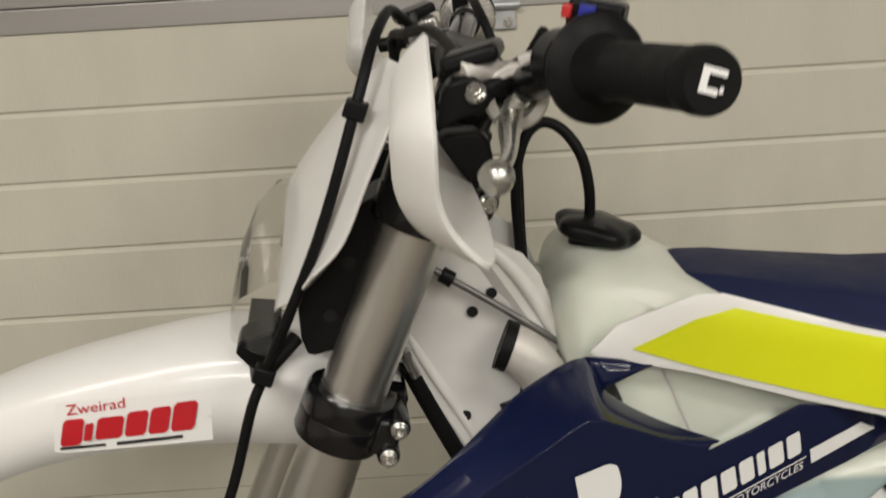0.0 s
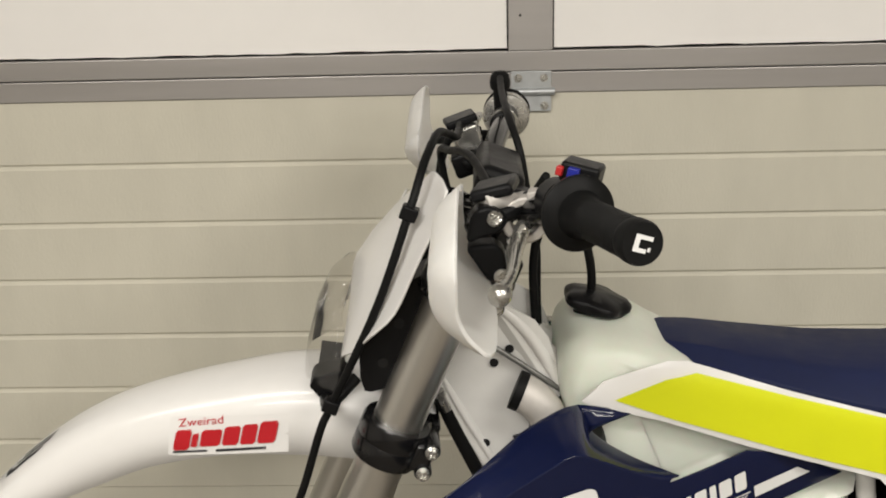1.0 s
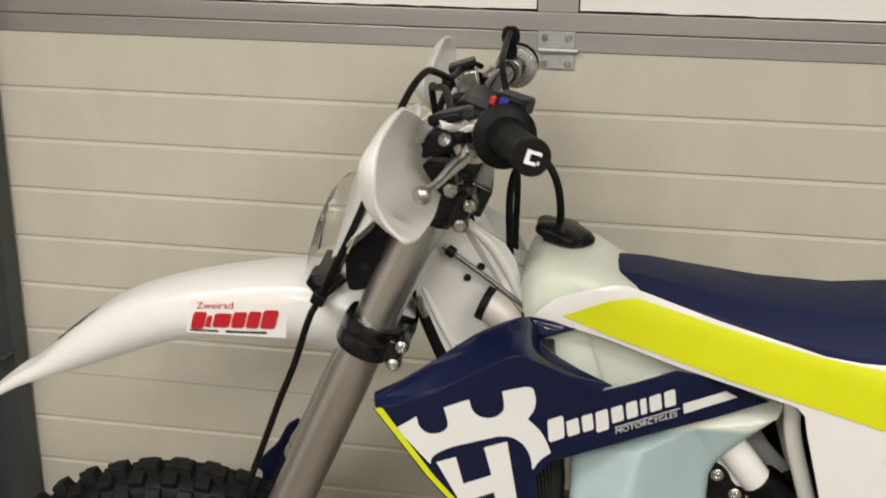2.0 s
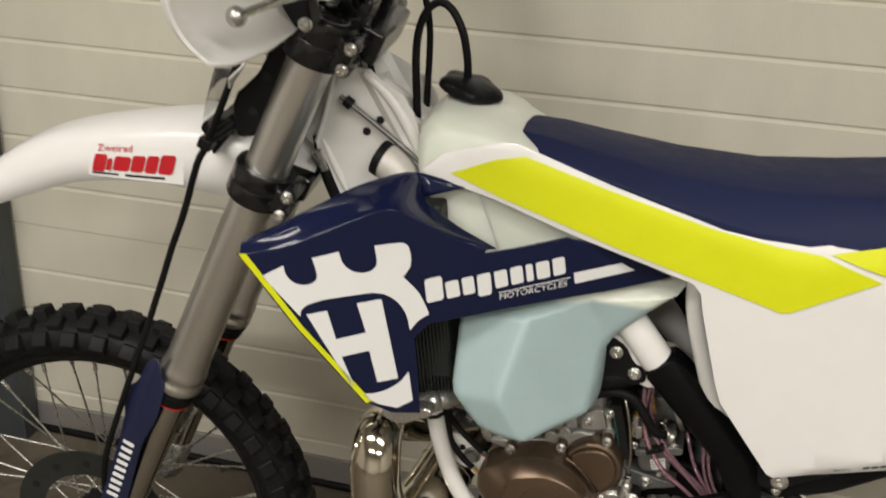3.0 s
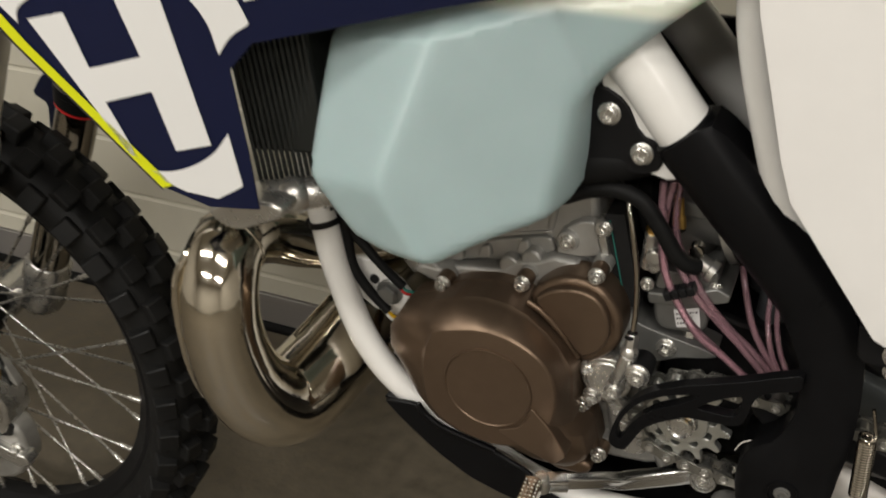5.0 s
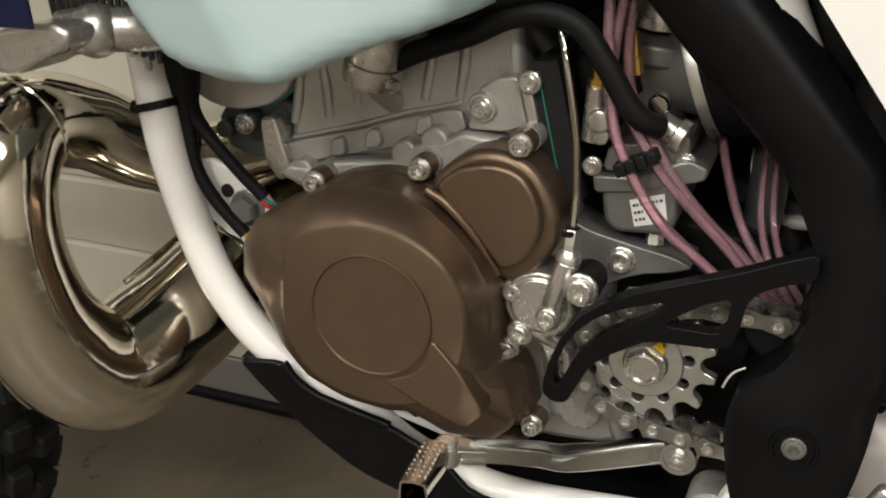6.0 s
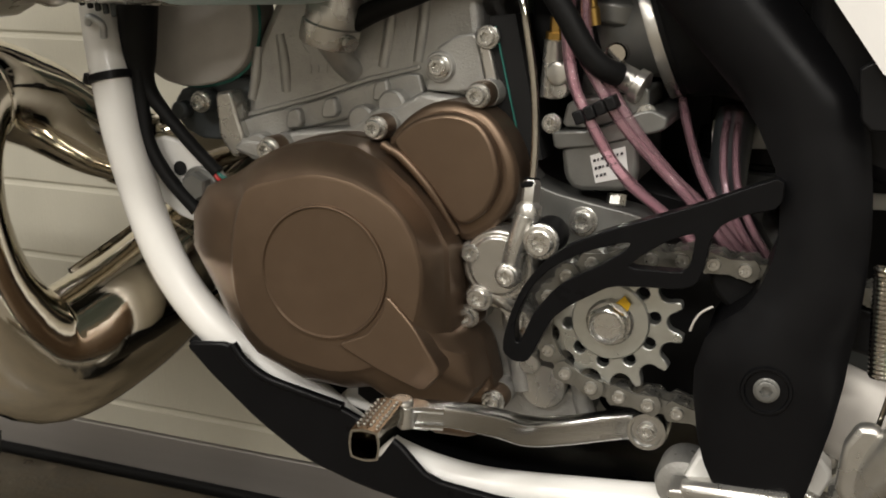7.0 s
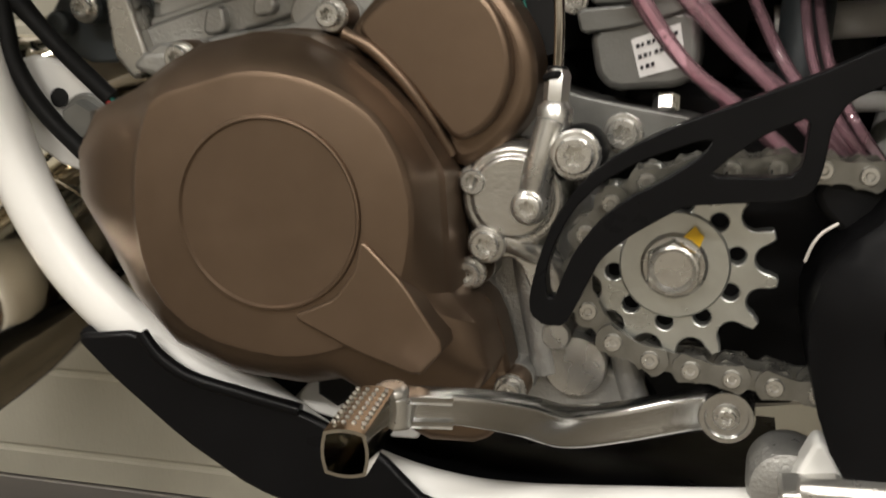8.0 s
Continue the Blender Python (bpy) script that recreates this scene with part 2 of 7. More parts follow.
def blade(rows, n=6):
    """A forged bar with a shallow hollow through rows (x, v, z, half height, half thickness)."""
    rows = spline(rows, n)
    rings = []
    for i, r in enumerate(rows):
        a, b = rows[max(i - 1, 0)], rows[min(i + 1, len(rows) - 1)]
        d = (P(*b[:3]) - P(*a[:3])).normalized()
        out = Vector((0, -1, 0))
        out = (out - d * out.dot(d)).normalized()
        up = out.cross(d)
        if up.z < 0:
            up = -up
        c = P(*r[:3])
        sec = ((0.25, 1.0), (0.75, 0.92), (1.0, 0.70), (0.92, 0.35), (0.90, -0.30), (1.0, -0.66), (0.80, -0.90), (0.25, -1.0), (-0.7, -1.0), (-1.0, -0.75), (-1.0, 0.75), (-0.7, 1.0))
        rings.append([c + out * (p * r[4]) + up * (q * r[3]) for p, q in sec])
    return stack(rings)


def stack(rings, close=True):
    """A skin over rings of points; all rings have the same count."""
    bm = bmesh.new()
    vs = [[bm.verts.new(p) for p in r] for r in rings]
    n = len(vs[0])
    for a, b in zip(vs, vs[1:]):
        for i in range(n):
            j = (i + 1) % n
            bm.faces.new((a[i], a[j], b[j], b[i]))
    if close:
        bm.faces.new(vs[0])
        bm.faces.new(vs[-1][::-1])
    return bm


def spline(pts, n=8):
    """Catmull-Rom through points (any dimension)."""
    pts = [np.array(p, float) for p in pts]
    q = [2 * pts[0] - pts[1]] + pts + [2 * pts[-1] - pts[-2]]
    out = []
    for i in range(1, len(q) - 2):
        for k in range(n):
            t = k / n
            a, b, c, d = q[i - 1], q[i], q[i + 1], q[i + 2]
            out.append(0.5 * (2 * b + (c - a) * t + (2 * a - 5 * b + 4 * c - d) * t * t + (3 * b - a - 3 * c + d) * t ** 3))
    out.append(pts[-1])
    return out


def pipe(pts, r, segs=14, n=8, flat=1.0, cap=True):
    """A tube through points (x, v, z) or (x, v, z, radius)."""
    rows = spline([(*p, r) if len(p) == 3 else p for p in pts], n) if n > 1 else [np.array((*p, r) if len(p) == 3 else p) for p in pts]
    ps = [P(*row[:3]) for row in rows]
    rings, up = [], None
    for i, p in enumerate(ps):
        d = (ps[min(i + 1, len(ps) - 1)] - ps[max(i - 1, 0)]).normalized()
        if up is None:
            up = Vector((0, 1, 0)) if abs(d.y) < 0.9 else Vector((0, 0, 1))
        up = (up - d * up.dot(d)).normalized()
        side = d.cross(up)
        rings.append([p + (up * math.cos(a) * flat + side * math.sin(a)) * rows[i][3] for a in (2 * math.pi * k / segs for k in range(segs))])
    return stack(rings, cap)


def turned(profile, base, axis, segs=28):
    """A turned body: profile rows (radius, distance along axis) from base, in world terms."""
    d = Vector(axis).normalized()
    up = Vector((0, 0, 1)) if abs(d.z) < 0.9 else Vector((1, 0, 0))
    up = (up - d * up.dot(d)).normalized()
    side = d.cross(up)
    rings = [[base + d * h + (up * math.cos(a) + side * math.sin(a)) * max(r, 1e-4) for a in (2 * math.pi * k / segs for k in range(segs))] for r, h in profile]
    return stack(rings)


def box(c, size, rot=(0, 0, 0)):
    bm = bmesh.new()
    bmesh.ops.create_cube(bm, size=1, matrix=Matrix.Translation(c) @ pose(0, 0, 0, *rot) @ Matrix.Diagonal((*size, 1)))
    return bm


LEFT = (0, -1, 0)
_bolts = {}


def bolt(base, r, parent, h=0.006, axis=LEFT, name="bolt", mat=None, hexed=False, flange=1.35):
    """A flanged bolt with a star recess in its head (or a plain hexagon head)."""
    key = (round(r, 4), round(h, 4), hexed, flange, (mat or M_BOLT).name)
    if key not in _bolts:
        bm = bmesh.new()
        n = 6 if hexed else 36
        fl = r * flange

        def ring(rad, z, k):
            return [bm.verts.new((rad * math.cos(2 * math.pi * i / k), rad * math.sin(2 * math.pi * i / k), z)) for i in range(k)]
        def skin(a, b):
            for i in range(len(a)):
                j = (i + 1) % len(a)
                bm.faces.new((a[i], a[j], b[j], b[i]))
        f0, f1, f2 = ring(fl, -0.002, 18), ring(fl, h * 0.22, 18), ring(fl * 0.9, h * 0.33, 18)
        skin(f0, f1), skin(f1, f2), bm.faces.new(f2)
        b0, b1, b2 = ring(r, h * 0.2, n), ring(r, h * 0.9, n), ring(r * 0.88, h, n)
        skin(b0, b1), skin(b1, b2)
        if hexed:
            bm.faces.new(b2)
        else:
            star = [bm.verts.new((r * (0.54 + 0.08 * math.cos(6 * a)) * math.cos(a), r * (0.54 + 0.08 * math.cos(6 * a)) * math.sin(a), h)) for a in (2 * math.pi * i / 36 for i in range(36))]
            deep = [bm.verts.new((w.co.x * 0.88, w.co.y * 0.88, -h * 0.25)) for w in star]
            skin(b2, star), skin(star, deep), bm.faces.new(deep)
        _bolts[key] = mesh_of("bolt", bm, mat or M_BOLT, 35)
    ob = new(name, _bolts[key])
    ob.parent = parent
    d = Vector(axis).normalized()
    ob.matrix_basis = Matrix.Translation(base) @ d.to_track_quat("Z", "Y").to_matrix().to_4x4() @ Matrix.Rotation(base.x * 50 + base.z * 31, 4, "Z")
    return ob


def thing(name, label, category, group="", at=(0, 0, 0)):
    ob = new(name)
    ob.location = at
    ob.empty_display_size = 0.05
    return tagged(ob, label, category, group)


def bars(parent, rows, plane, mat, name="printed_bar", thick=0.0008):
    """Flat printed blocks: rows of four-cornered outlines (x, z) on a surface v(x, z)."""
    for out in rows:
        bm = sheet(out, lambda x, z: plane(x, z) + thick + 0.0004, (), 0.012)
        part(name, bm, mat, parent, smooth=60, out=Vector((0, -1, 0)))


def word(parent, text, x0, z0, size, slope, plane, mat, name="lettering", width=1.0):
    """Built-in-font words as a thin mesh on a surface v(x, z)."""
    cu = bpy.data.curves.new("text", "FONT")
    cu.body, cu.size, cu.extrude, cu.resolution_u = text, size, 0.0, 3
    tmp = new("text", cu)
    bpy.context.view_layer.update()
    me = bpy.data.meshes.new_from_object(tmp.evaluated_get(bpy.context.evaluated_depsgraph_get()))
    bpy.data.objects.remove(tmp)
    for w in me.vertices:
        x = x0 + w.co.x * width * math.cos(slope) - w.co.y * math.sin(slope) * 0.0
        z = z0 + w.co.x * width * math.sin(slope) + w.co.y
        w.co = P(x, plane(x, z) + 0.0012, z)
    me.materials.append(mat)
    ob = new(name, me)
    ob.parent = parent
    return ob

# ---------------------------------------------------------------- the room
DOOR_Y = 1.655


def setting(name, bm, mat, label, category, bevel=0.0, smooth=0):
    return tagged(part(name, bm, mat, None, "", smooth, bevel), label, category, kind="structure")


setting("floor", box((0.5, -1.2, -0.05), (7.2, 5.9, 0.1)), M_FLOOR, "worn grey-brown concrete workshop floor", "floor")
setting("ceiling", box((0.5, -1.2, 2.85), (7.2, 5.9, 0.1)), M_WALL, "plain pale plastered workshop ceiling", "ceiling")
setting("wall_west", box((-3.0, -1.2, 1.4), (0.2, 5.9, 2.8)), M_WALL, "plain pale plastered workshop wall", "wall")
setting("wall_east", box((4.0, -1.2, 1.4), (0.2, 5.9, 2.8)), M_WALL, "plain pale plastered workshop wall", "wall")
setting("wall_south", box((0.5, -4.1, 1.4), (6.8, 0.2, 2.8)), M_WALL, "plain pale plastered workshop wall", "wall")
setting("wall_north", box((-1.985, 1.76, 1.4), (1.83, 0.2, 2.8)), M_WALL, "plain pale plastered wall beside the garage door", "wall")
setting("lintel", box((1.415, 1.76, 2.5), (4.97, 0.2, 0.6)), M_WALL, "plastered lintel over the garage door", "wall")
setting("wall_north_pier", box((3.0, 1.765, 1.1), (1.8, 0.2, 2.2)), M_WALL, "plain plastered pier beside the garage door", "wall")

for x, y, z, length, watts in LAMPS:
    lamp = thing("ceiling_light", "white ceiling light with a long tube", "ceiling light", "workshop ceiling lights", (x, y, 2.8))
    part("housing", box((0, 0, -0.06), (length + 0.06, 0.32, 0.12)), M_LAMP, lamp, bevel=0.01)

# garage door
DX0, DX1 = -1.02, 2.1
door = tagged(new("garage_door"), "beige ribbed sectional garage door with aluminium window frame", "garage door", kind="structure")
RIB0, RIB = 1.140, 0.1028


def ribbed(z0, z1, name):
    """Steel skin with shallow rolled grooves, seen from inside."""
    prof = [(0.0, z0)]
    k = 0
    grooves = sorted(RIB0 - RIB * i for i in range(12))
    for g in grooves:
        if z0 + 0.012 < g < z1 - 0.012:
            prof += [(0.0, g - 0.0065), (0.0022, g - 0.0040), (0.0030, g - 0.0012), (0.0030, g + 0.0008), (0.0010, g + 0.003), (0.0, g + 0.0045)]
    prof += [(0.0, z1)]
    bm = bmesh.new()
    a = [bm.verts.new((DX0, DOOR_Y + d, z)) for d, z in prof] + [bm.verts.new((DX0, DOOR_Y + 0.04, z1)), bm.verts.new((DX0, DOOR_Y + 0.04, z0))]
    b = [bm.verts.new((DX1, w.co.y, w.co.z)) for w in a]
    for i in range(len(a)):
        j = (i + 1) % len(a)
        bm.faces.new((a[i], b[i], b[j], a[j]))
    bm.faces.new(a), bm.faces.new(b[::-1])
    part(name, bm, M_PANEL, door, "beige ribbed steel panel with wood-grain embossing", smooth=0)


ribbed(0.53, 1.249, "door_panel")
ribbed(0.075, 0.5285, "door_panel")
part("bottom_rail", box((0.54, DOOR_Y + 0.018, 0.043), (3.12, 0.044, 0.06)), M_ALU, door, "dull aluminium bottom rail", 0, 0.002)
part("floor_seal", pipe([(DX0, YC - DOOR_Y + 0.004, 0.006), (DX1, YC - DOOR_Y + 0.004, 0.006)], 0.010, 10, 1), M_RUBBER, door, "black rubber floor seal")
part("lower_rail", box((0.54, DOOR_Y + 0.022, 1.2665), (3.12, 0.05, 0.034)), M_ALU, door, "", 0, 0.0015)
part("upper_rail", box((0.54, DOOR_Y + 0.0225, 1.3015), (3.12, 0.05, 0.033)), M_ALU, door, "", 0, 0.0015)
part("mullion", box((0.145, DOOR_Y + 0.0222, 1.66), (0.072, 0.05, 0.684)), M_ALU, door, "", 0, 0.0015)
part("mullion", box((1.35, DOOR_Y + 0.0222, 1.66), (0.072, 0.05, 0.684)), M_ALU, door, "", 0, 0.0015)
part("mullion", box((-0.99, DOOR_Y + 0.0222, 1.66), (0.06, 0.05, 0.684)), M_ALU, door, "", 0, 0.0015)
for xa, xb in ((-0.957, 0.1065), (0.1835, 1.3115)):
    edge = [(xa, 1.3215)]
    random.seed(5)
    n = 40
    for i in range(n + 1):
        edge.append((xa + (xb - xa) * i / n, 1.3215 + random.uniform(-0.0008, 0.0012)))
    out = edge[1:] + [(xb, 2.0), (xa, 2.0)]
    bm = slab(out, YC - DOOR_Y - 0.004, YC - DOOR_Y - 0.016)
    part("white_board", bm, M_BOARD, door, "white insulating board with a rough cut edge", 0)
# solid strip; the gap's shade is its colour
part("board_gap", box((0.54, DOOR_Y + 0.028, 1.66), (3.1, 0.016, 0.68)), M_DARK, door, "near-black strip painting the shaded gap behind the boards", 0)
part("top_rail", box((0.54, DOOR_Y + 0.012, 2.03), (3.12, 0.05, 0.06)), M_ALU, door, "", 0, 0.0015)
part("door_panel", box((0.54, DOOR_Y + 0.02, 2.13), (3.12, 0.04, 0.14)), M_PANEL, door, "", 0)
for x, z in ((0.128, 1.43), (0.158, 1.43), (0.128, 1.375)):
    part("rivet", turned([(0.0022, 0.0), (0.0022, 0.0008), (0.0008, 0.0016)], Vector((x, DOOR_Y - 0.003, z)), LEFT, 10), M_DARK, door, smooth=0)

hinge = tagged(part("door_hinge", join(box((0.1455, DOOR_Y - 0.0055, 1.2705), (0.066, 0.003, 0.030)), box((0.148, DOOR_Y - 0.0055, 1.2325), (0.061, 0.003, 0.026))), M_ZINC, None, "", 0, 0.001),
               "zinc-plated steel hinge bolted to the garage door", "hinge")
part("hinge_pin", pipe([(0.114, YC - DOOR_Y + 0.010, 1.2525), (0.184, YC - DOOR_Y + 0.010, 1.2525)], 0.0062, 14, 1), M_ZINC, hinge)
for x, z in ((0.1245, 1.2745), (0.1665, 1.2745), (0.1245, 1.229), (0.1675, 1.229)):
    bolt(Vector((x, DOOR_Y - 0.007, z)), 0.0045, hinge, 0.005, hexed=True, flange=1.5)

rail = tagged(new("door_track"), "dark grey steel track post beside the garage door", "door track", kind="structure")
part("post", box((-0.985, 1.60, 1.1), (0.067, 0.008, 2.2)), M_STEEL_DARK, rail, "", 0, 0.0015)
part("post_flange", box((-0.9475, 1.621, 1.1), (0.008, 0.05, 2.2)), M_STEEL_DARK, rail, "", 0, 0.0015)
part("post_flange", box((-1.0225, 1.60, 1.1), (0.008, 0.09, 2.2)), M_STEEL_DARK, rail, "", 0, 0.0015)
part("track", box((-1.075, 1.57, 1.1), (0.03, 0.06, 2.2)), M_STEEL_DARK, rail, "", 0, 0.0015)
part("track_lip", box((-1.060, 1.5365, 1.1), (0.06, 0.006, 2.2)), M_STEEL_DARK, rail, "", 0, 0.0015)
part("bracket", join(box((-0.995, 1.575, 0.60), (0.115, 0.05, 0.006)), box((-0.995, 1.591, 0.58), (0.115, 0.006, 0.045))), M_STEEL_DARK, rail, "", 0, 0.001)
part("bracket", join(box((-0.995, 1.575, 1.20), (0.10, 0.05, 0.006)), box((-0.995, 1.591, 1.18), (0.10, 0.006, 0.045))), M_STEEL_DARK, rail, "", 0, 0.001)
for z in (0.585, 1.185):
    bolt(Vector((-0.965, 1.588, z)), 0.006, rail, 0.006, hexed=True)

# ---------------------------------------------------------------- the motorcycle
bike = thing("motorcycle", "white and navy enduro motorcycle with yellow stripes, parked on the floor", "motorcycle", at=(0.25, YC, 0))
BACK = Matrix.Translation((-0.25, -YC, 0))


def bp(name, bm, mat, label="", smooth=40, bevel=0.0, solid=0.0, segs=2, out=None):
    ob = part(name, bm, mat, bike, label, smooth, bevel, solid, segs, out)
    ob.matrix_parent_inverse = BACK
    return ob


def skin(rows, close=False):
    """A surface over rows of points (x, v, z)."""
    bm = bmesh.new()
    vs = [[bm.verts.new(P(*p)) for p in r] for r in rows]
    for a, b in zip(vs, vs[1:]):
        for i in range(len(a) - 1):
            bm.faces.new((a[i], a[i + 1], b[i + 1], b[i]))
    return bm


def dome(outline, vf, vback, cuts=(), grid=0.03):
    """A bulged body: a front sheet at vf(x, z), with walls back to vback."""
    bm = sheet(outline, vf, cuts, grid)
    edges = [e for e in bm.edges if e.is_boundary]
    got = bmesh.ops.extrude_edge_only(bm, edges=edges)
    for w in got["geom"]:
        if isinstance(w, bmesh.types.BMVert):
            w.co.y = YC - vback
    return bm


# fork axis in side view, with the steering straight
def fx(z):
    return -0.1915 + 0.43 * (z - 0.641)


FD = Vector((0.395, 0, 0.9187))     # up along the fork
FN = Vector((0.9187, 0, -0.395))    # square to it, towards the rear
AXLE = (-0.374, 0.338)
# the steering stands a little to the left, and the front end leans towards its left side
HEAD = Vector((0.03, YC, 1.05))
STEER = Matrix.Translation((0, -0.0125, 0)) @ Matrix.Translation(HEAD) @ Matrix.Rotation(radians(5.5), 4, FD) @ Matrix.Translation(-HEAD)


def steered(ob, m=Matrix()):
    """Turns a part of the front end with the steering."""
    ob.matrix_basis = STEER @ m
    return ob


# front wheel
hub = bp("front_wheel", turned([(0.010, -0.075), (0.022, -0.075), (0.024, -0.055), (0.035, -0.05), (0.036, -0.035), (0.021, -0.028), (0.021, 0.028), (0.036, 0.035), (0.035, 0.05), (0.024, 0.055), (0.022, 0.075), (0.010, 0.075)], P(AXLE[0], 0, AXLE[1]), LEFT), M_BLACK, "black wire-spoked front wheel with a knobbly tyre")
steered(hub)


def ring_section(profile, c, segs):
    """A ring round an axle at c (x, z): profile rows (radius, v), closed."""
    rings = []
    for k in range(segs):
        a = 2 * math.pi * k / segs
        rings.append([P(c[0] + r * math.cos(a), v, c[1] + r * math.sin(a)) for r, v in profile])
    rings.append(rings[0])
    bm = stack(rings, False)
    bmesh.ops.remove_doubles(bm, verts=bm.verts, dist=1e-6)
    return bm


def wheel(hub, c, R, half, rim_r, knob_n, spokes):
    carcass = rounded([(rim_r + 0.004, 0.022), (rim_r + 0.02, half * 0.9), (R - 0.04, half), (R - 0.018, half * 0.78), (R - 0.011, 0.0), (R - 0.018, -half * 0.78), (R - 0.04, -half), (rim_r + 0.02, -half * 0.9), (rim_r + 0.004, -0.022)], 1)
    part("tyre", ring_section(carcass, c, 96), M_TYRE, hub, "black rubber knobbly tyre")
    rimp = [(rim_r + 0.010, 0.0235), (rim_r + 0.002, 0.024), (rim_r - 0.004, 0.018), (rim_r - 0.014, 0.010), (rim_r - 0.015, 0.0), (rim_r - 0.014, -0.010), (rim_r - 0.004, -0.018), (rim_r + 0.002, -0.024), (rim_r + 0.010, -0.0235), (rim_r + 0.004, -0.012), (rim_r + 0.004, 0.012)]
    part("rim", ring_section(rimp, c, 96), M_BLACK, hub, "black anodised rim")
    # tread blocks
    rows = [(0.0, 0.022, 0.016, 0.0, 0.5), (0.0, 0.032, 0.026, 0.0, 0.0), (0.55, 0.026, 0.028, 24, 0.35), (-0.55, 0.026, 0.028, -24, 0.35), (0.92, 0.028, 0.029, 55, 0.8), (-0.92, 0.028, 0.029, -55, 0.8)]
    for u, w, l, tilt, off in rows[1:]:
        m0 = None
        for k in range(knob_n):
            a = 2 * math.pi * (k + off) / knob_n
            v = half * u * 0.93
            r = R - 0.011 - 0.03 * abs(u) ** 2.2
            m = Matrix.Translation((c[0] - 0, YC - v, c[1])) @ Matrix.Rotation(-a, 4, "Y") @ Matrix.Translation((r, 0, 0)) @ Matrix.Rotation(radians(-tilt), 4, "Z")
            if m0 is None:
                bm = bmesh.new()
                bmesh.ops.create_cube(bm, size=1, matrix=Matrix.Diagonal((0.028, w, l, 1)))
                for q in bm.verts:
                    if q.co.x > 0:
                        q.co.y *= 0.8
                        q.co.z *= 0.8
                bmesh.ops.bevel(bm, geom=bm.edges[:], offset=0.0015, segments=1, affect="EDGES")
                m0 = part("tread_knob", bm, M_TYRE, hub, smooth=0)
                m0.matrix_basis = m
            else:
                again(m0, m, hub)
    s0 = None
    for k in range(spokes):
        side = 1 if k % 2 else -1
        lean = 1 if (k // 2) % 2 else -1
        a = 2 * math.pi * k / spokes
        b = a + lean * radians(52)
        p = P(c[0] + (rim_r - 0.013) * math.cos(a), side * 0.004, c[1] + (rim_r - 0.013) * math.sin(a))
        q = P(c[0] + 0.035 * math.cos(b), side * 0.042, c[1] + 0.035 * math.sin(b))
        d = q - p
        if s0 is None:
            L0 = d.length
            s0 = part("spoke", turned([(0.0032, 0), (0.0032, 0.018), (0.0017, 0.020), (0.0016, L0)], Vector((0, 0, 0)), (0, 0, 1), 8), M_BOLT, hub, smooth=60)
            ob = s0
        else:
            ob = again(s0, Matrix(), hub)
        ob.matrix_basis = Matrix.Translation(p) @ d.to_track_quat("Z", "Y").to_matrix().to_4x4() @ Matrix.Diagonal((1, 1, d.length / L0, 1))


wheel(hub, AXLE, 0.346, 0.042, 0.272, 42, 36)
disc = part("brake_disc", ring_section([(0.128, 0.062), (0.128, 0.065), (0.085, 0.065), (0.085, 0.062)], AXLE, 60), M_RADIATOR, hub, "dark steel brake disc")
for k in range(12):
    a = 2 * math.pi * k / 12
    part("disc_slot", turned([(0.006, 0), (0.006, 0.001)], P(AXLE[0] + 0.106 * math.cos(a), 0.0652, AXLE[1] + 0.106 * math.sin(a)), LEFT, 10), M_DARK, hub, smooth=0)

rear = bp("rear_wheel", turned([(0.012, -0.09), (0.03, -0.08), (0.03, 0.08), (0.012, 0.09)], P(1.09, 0, 0.33), LEFT), M_BLACK, "black wire-spoked rear wheel with a knobbly tyre")
wheel(rear, (1.09, 0.33), 0.338, 0.062, 0.245, 34, 36)

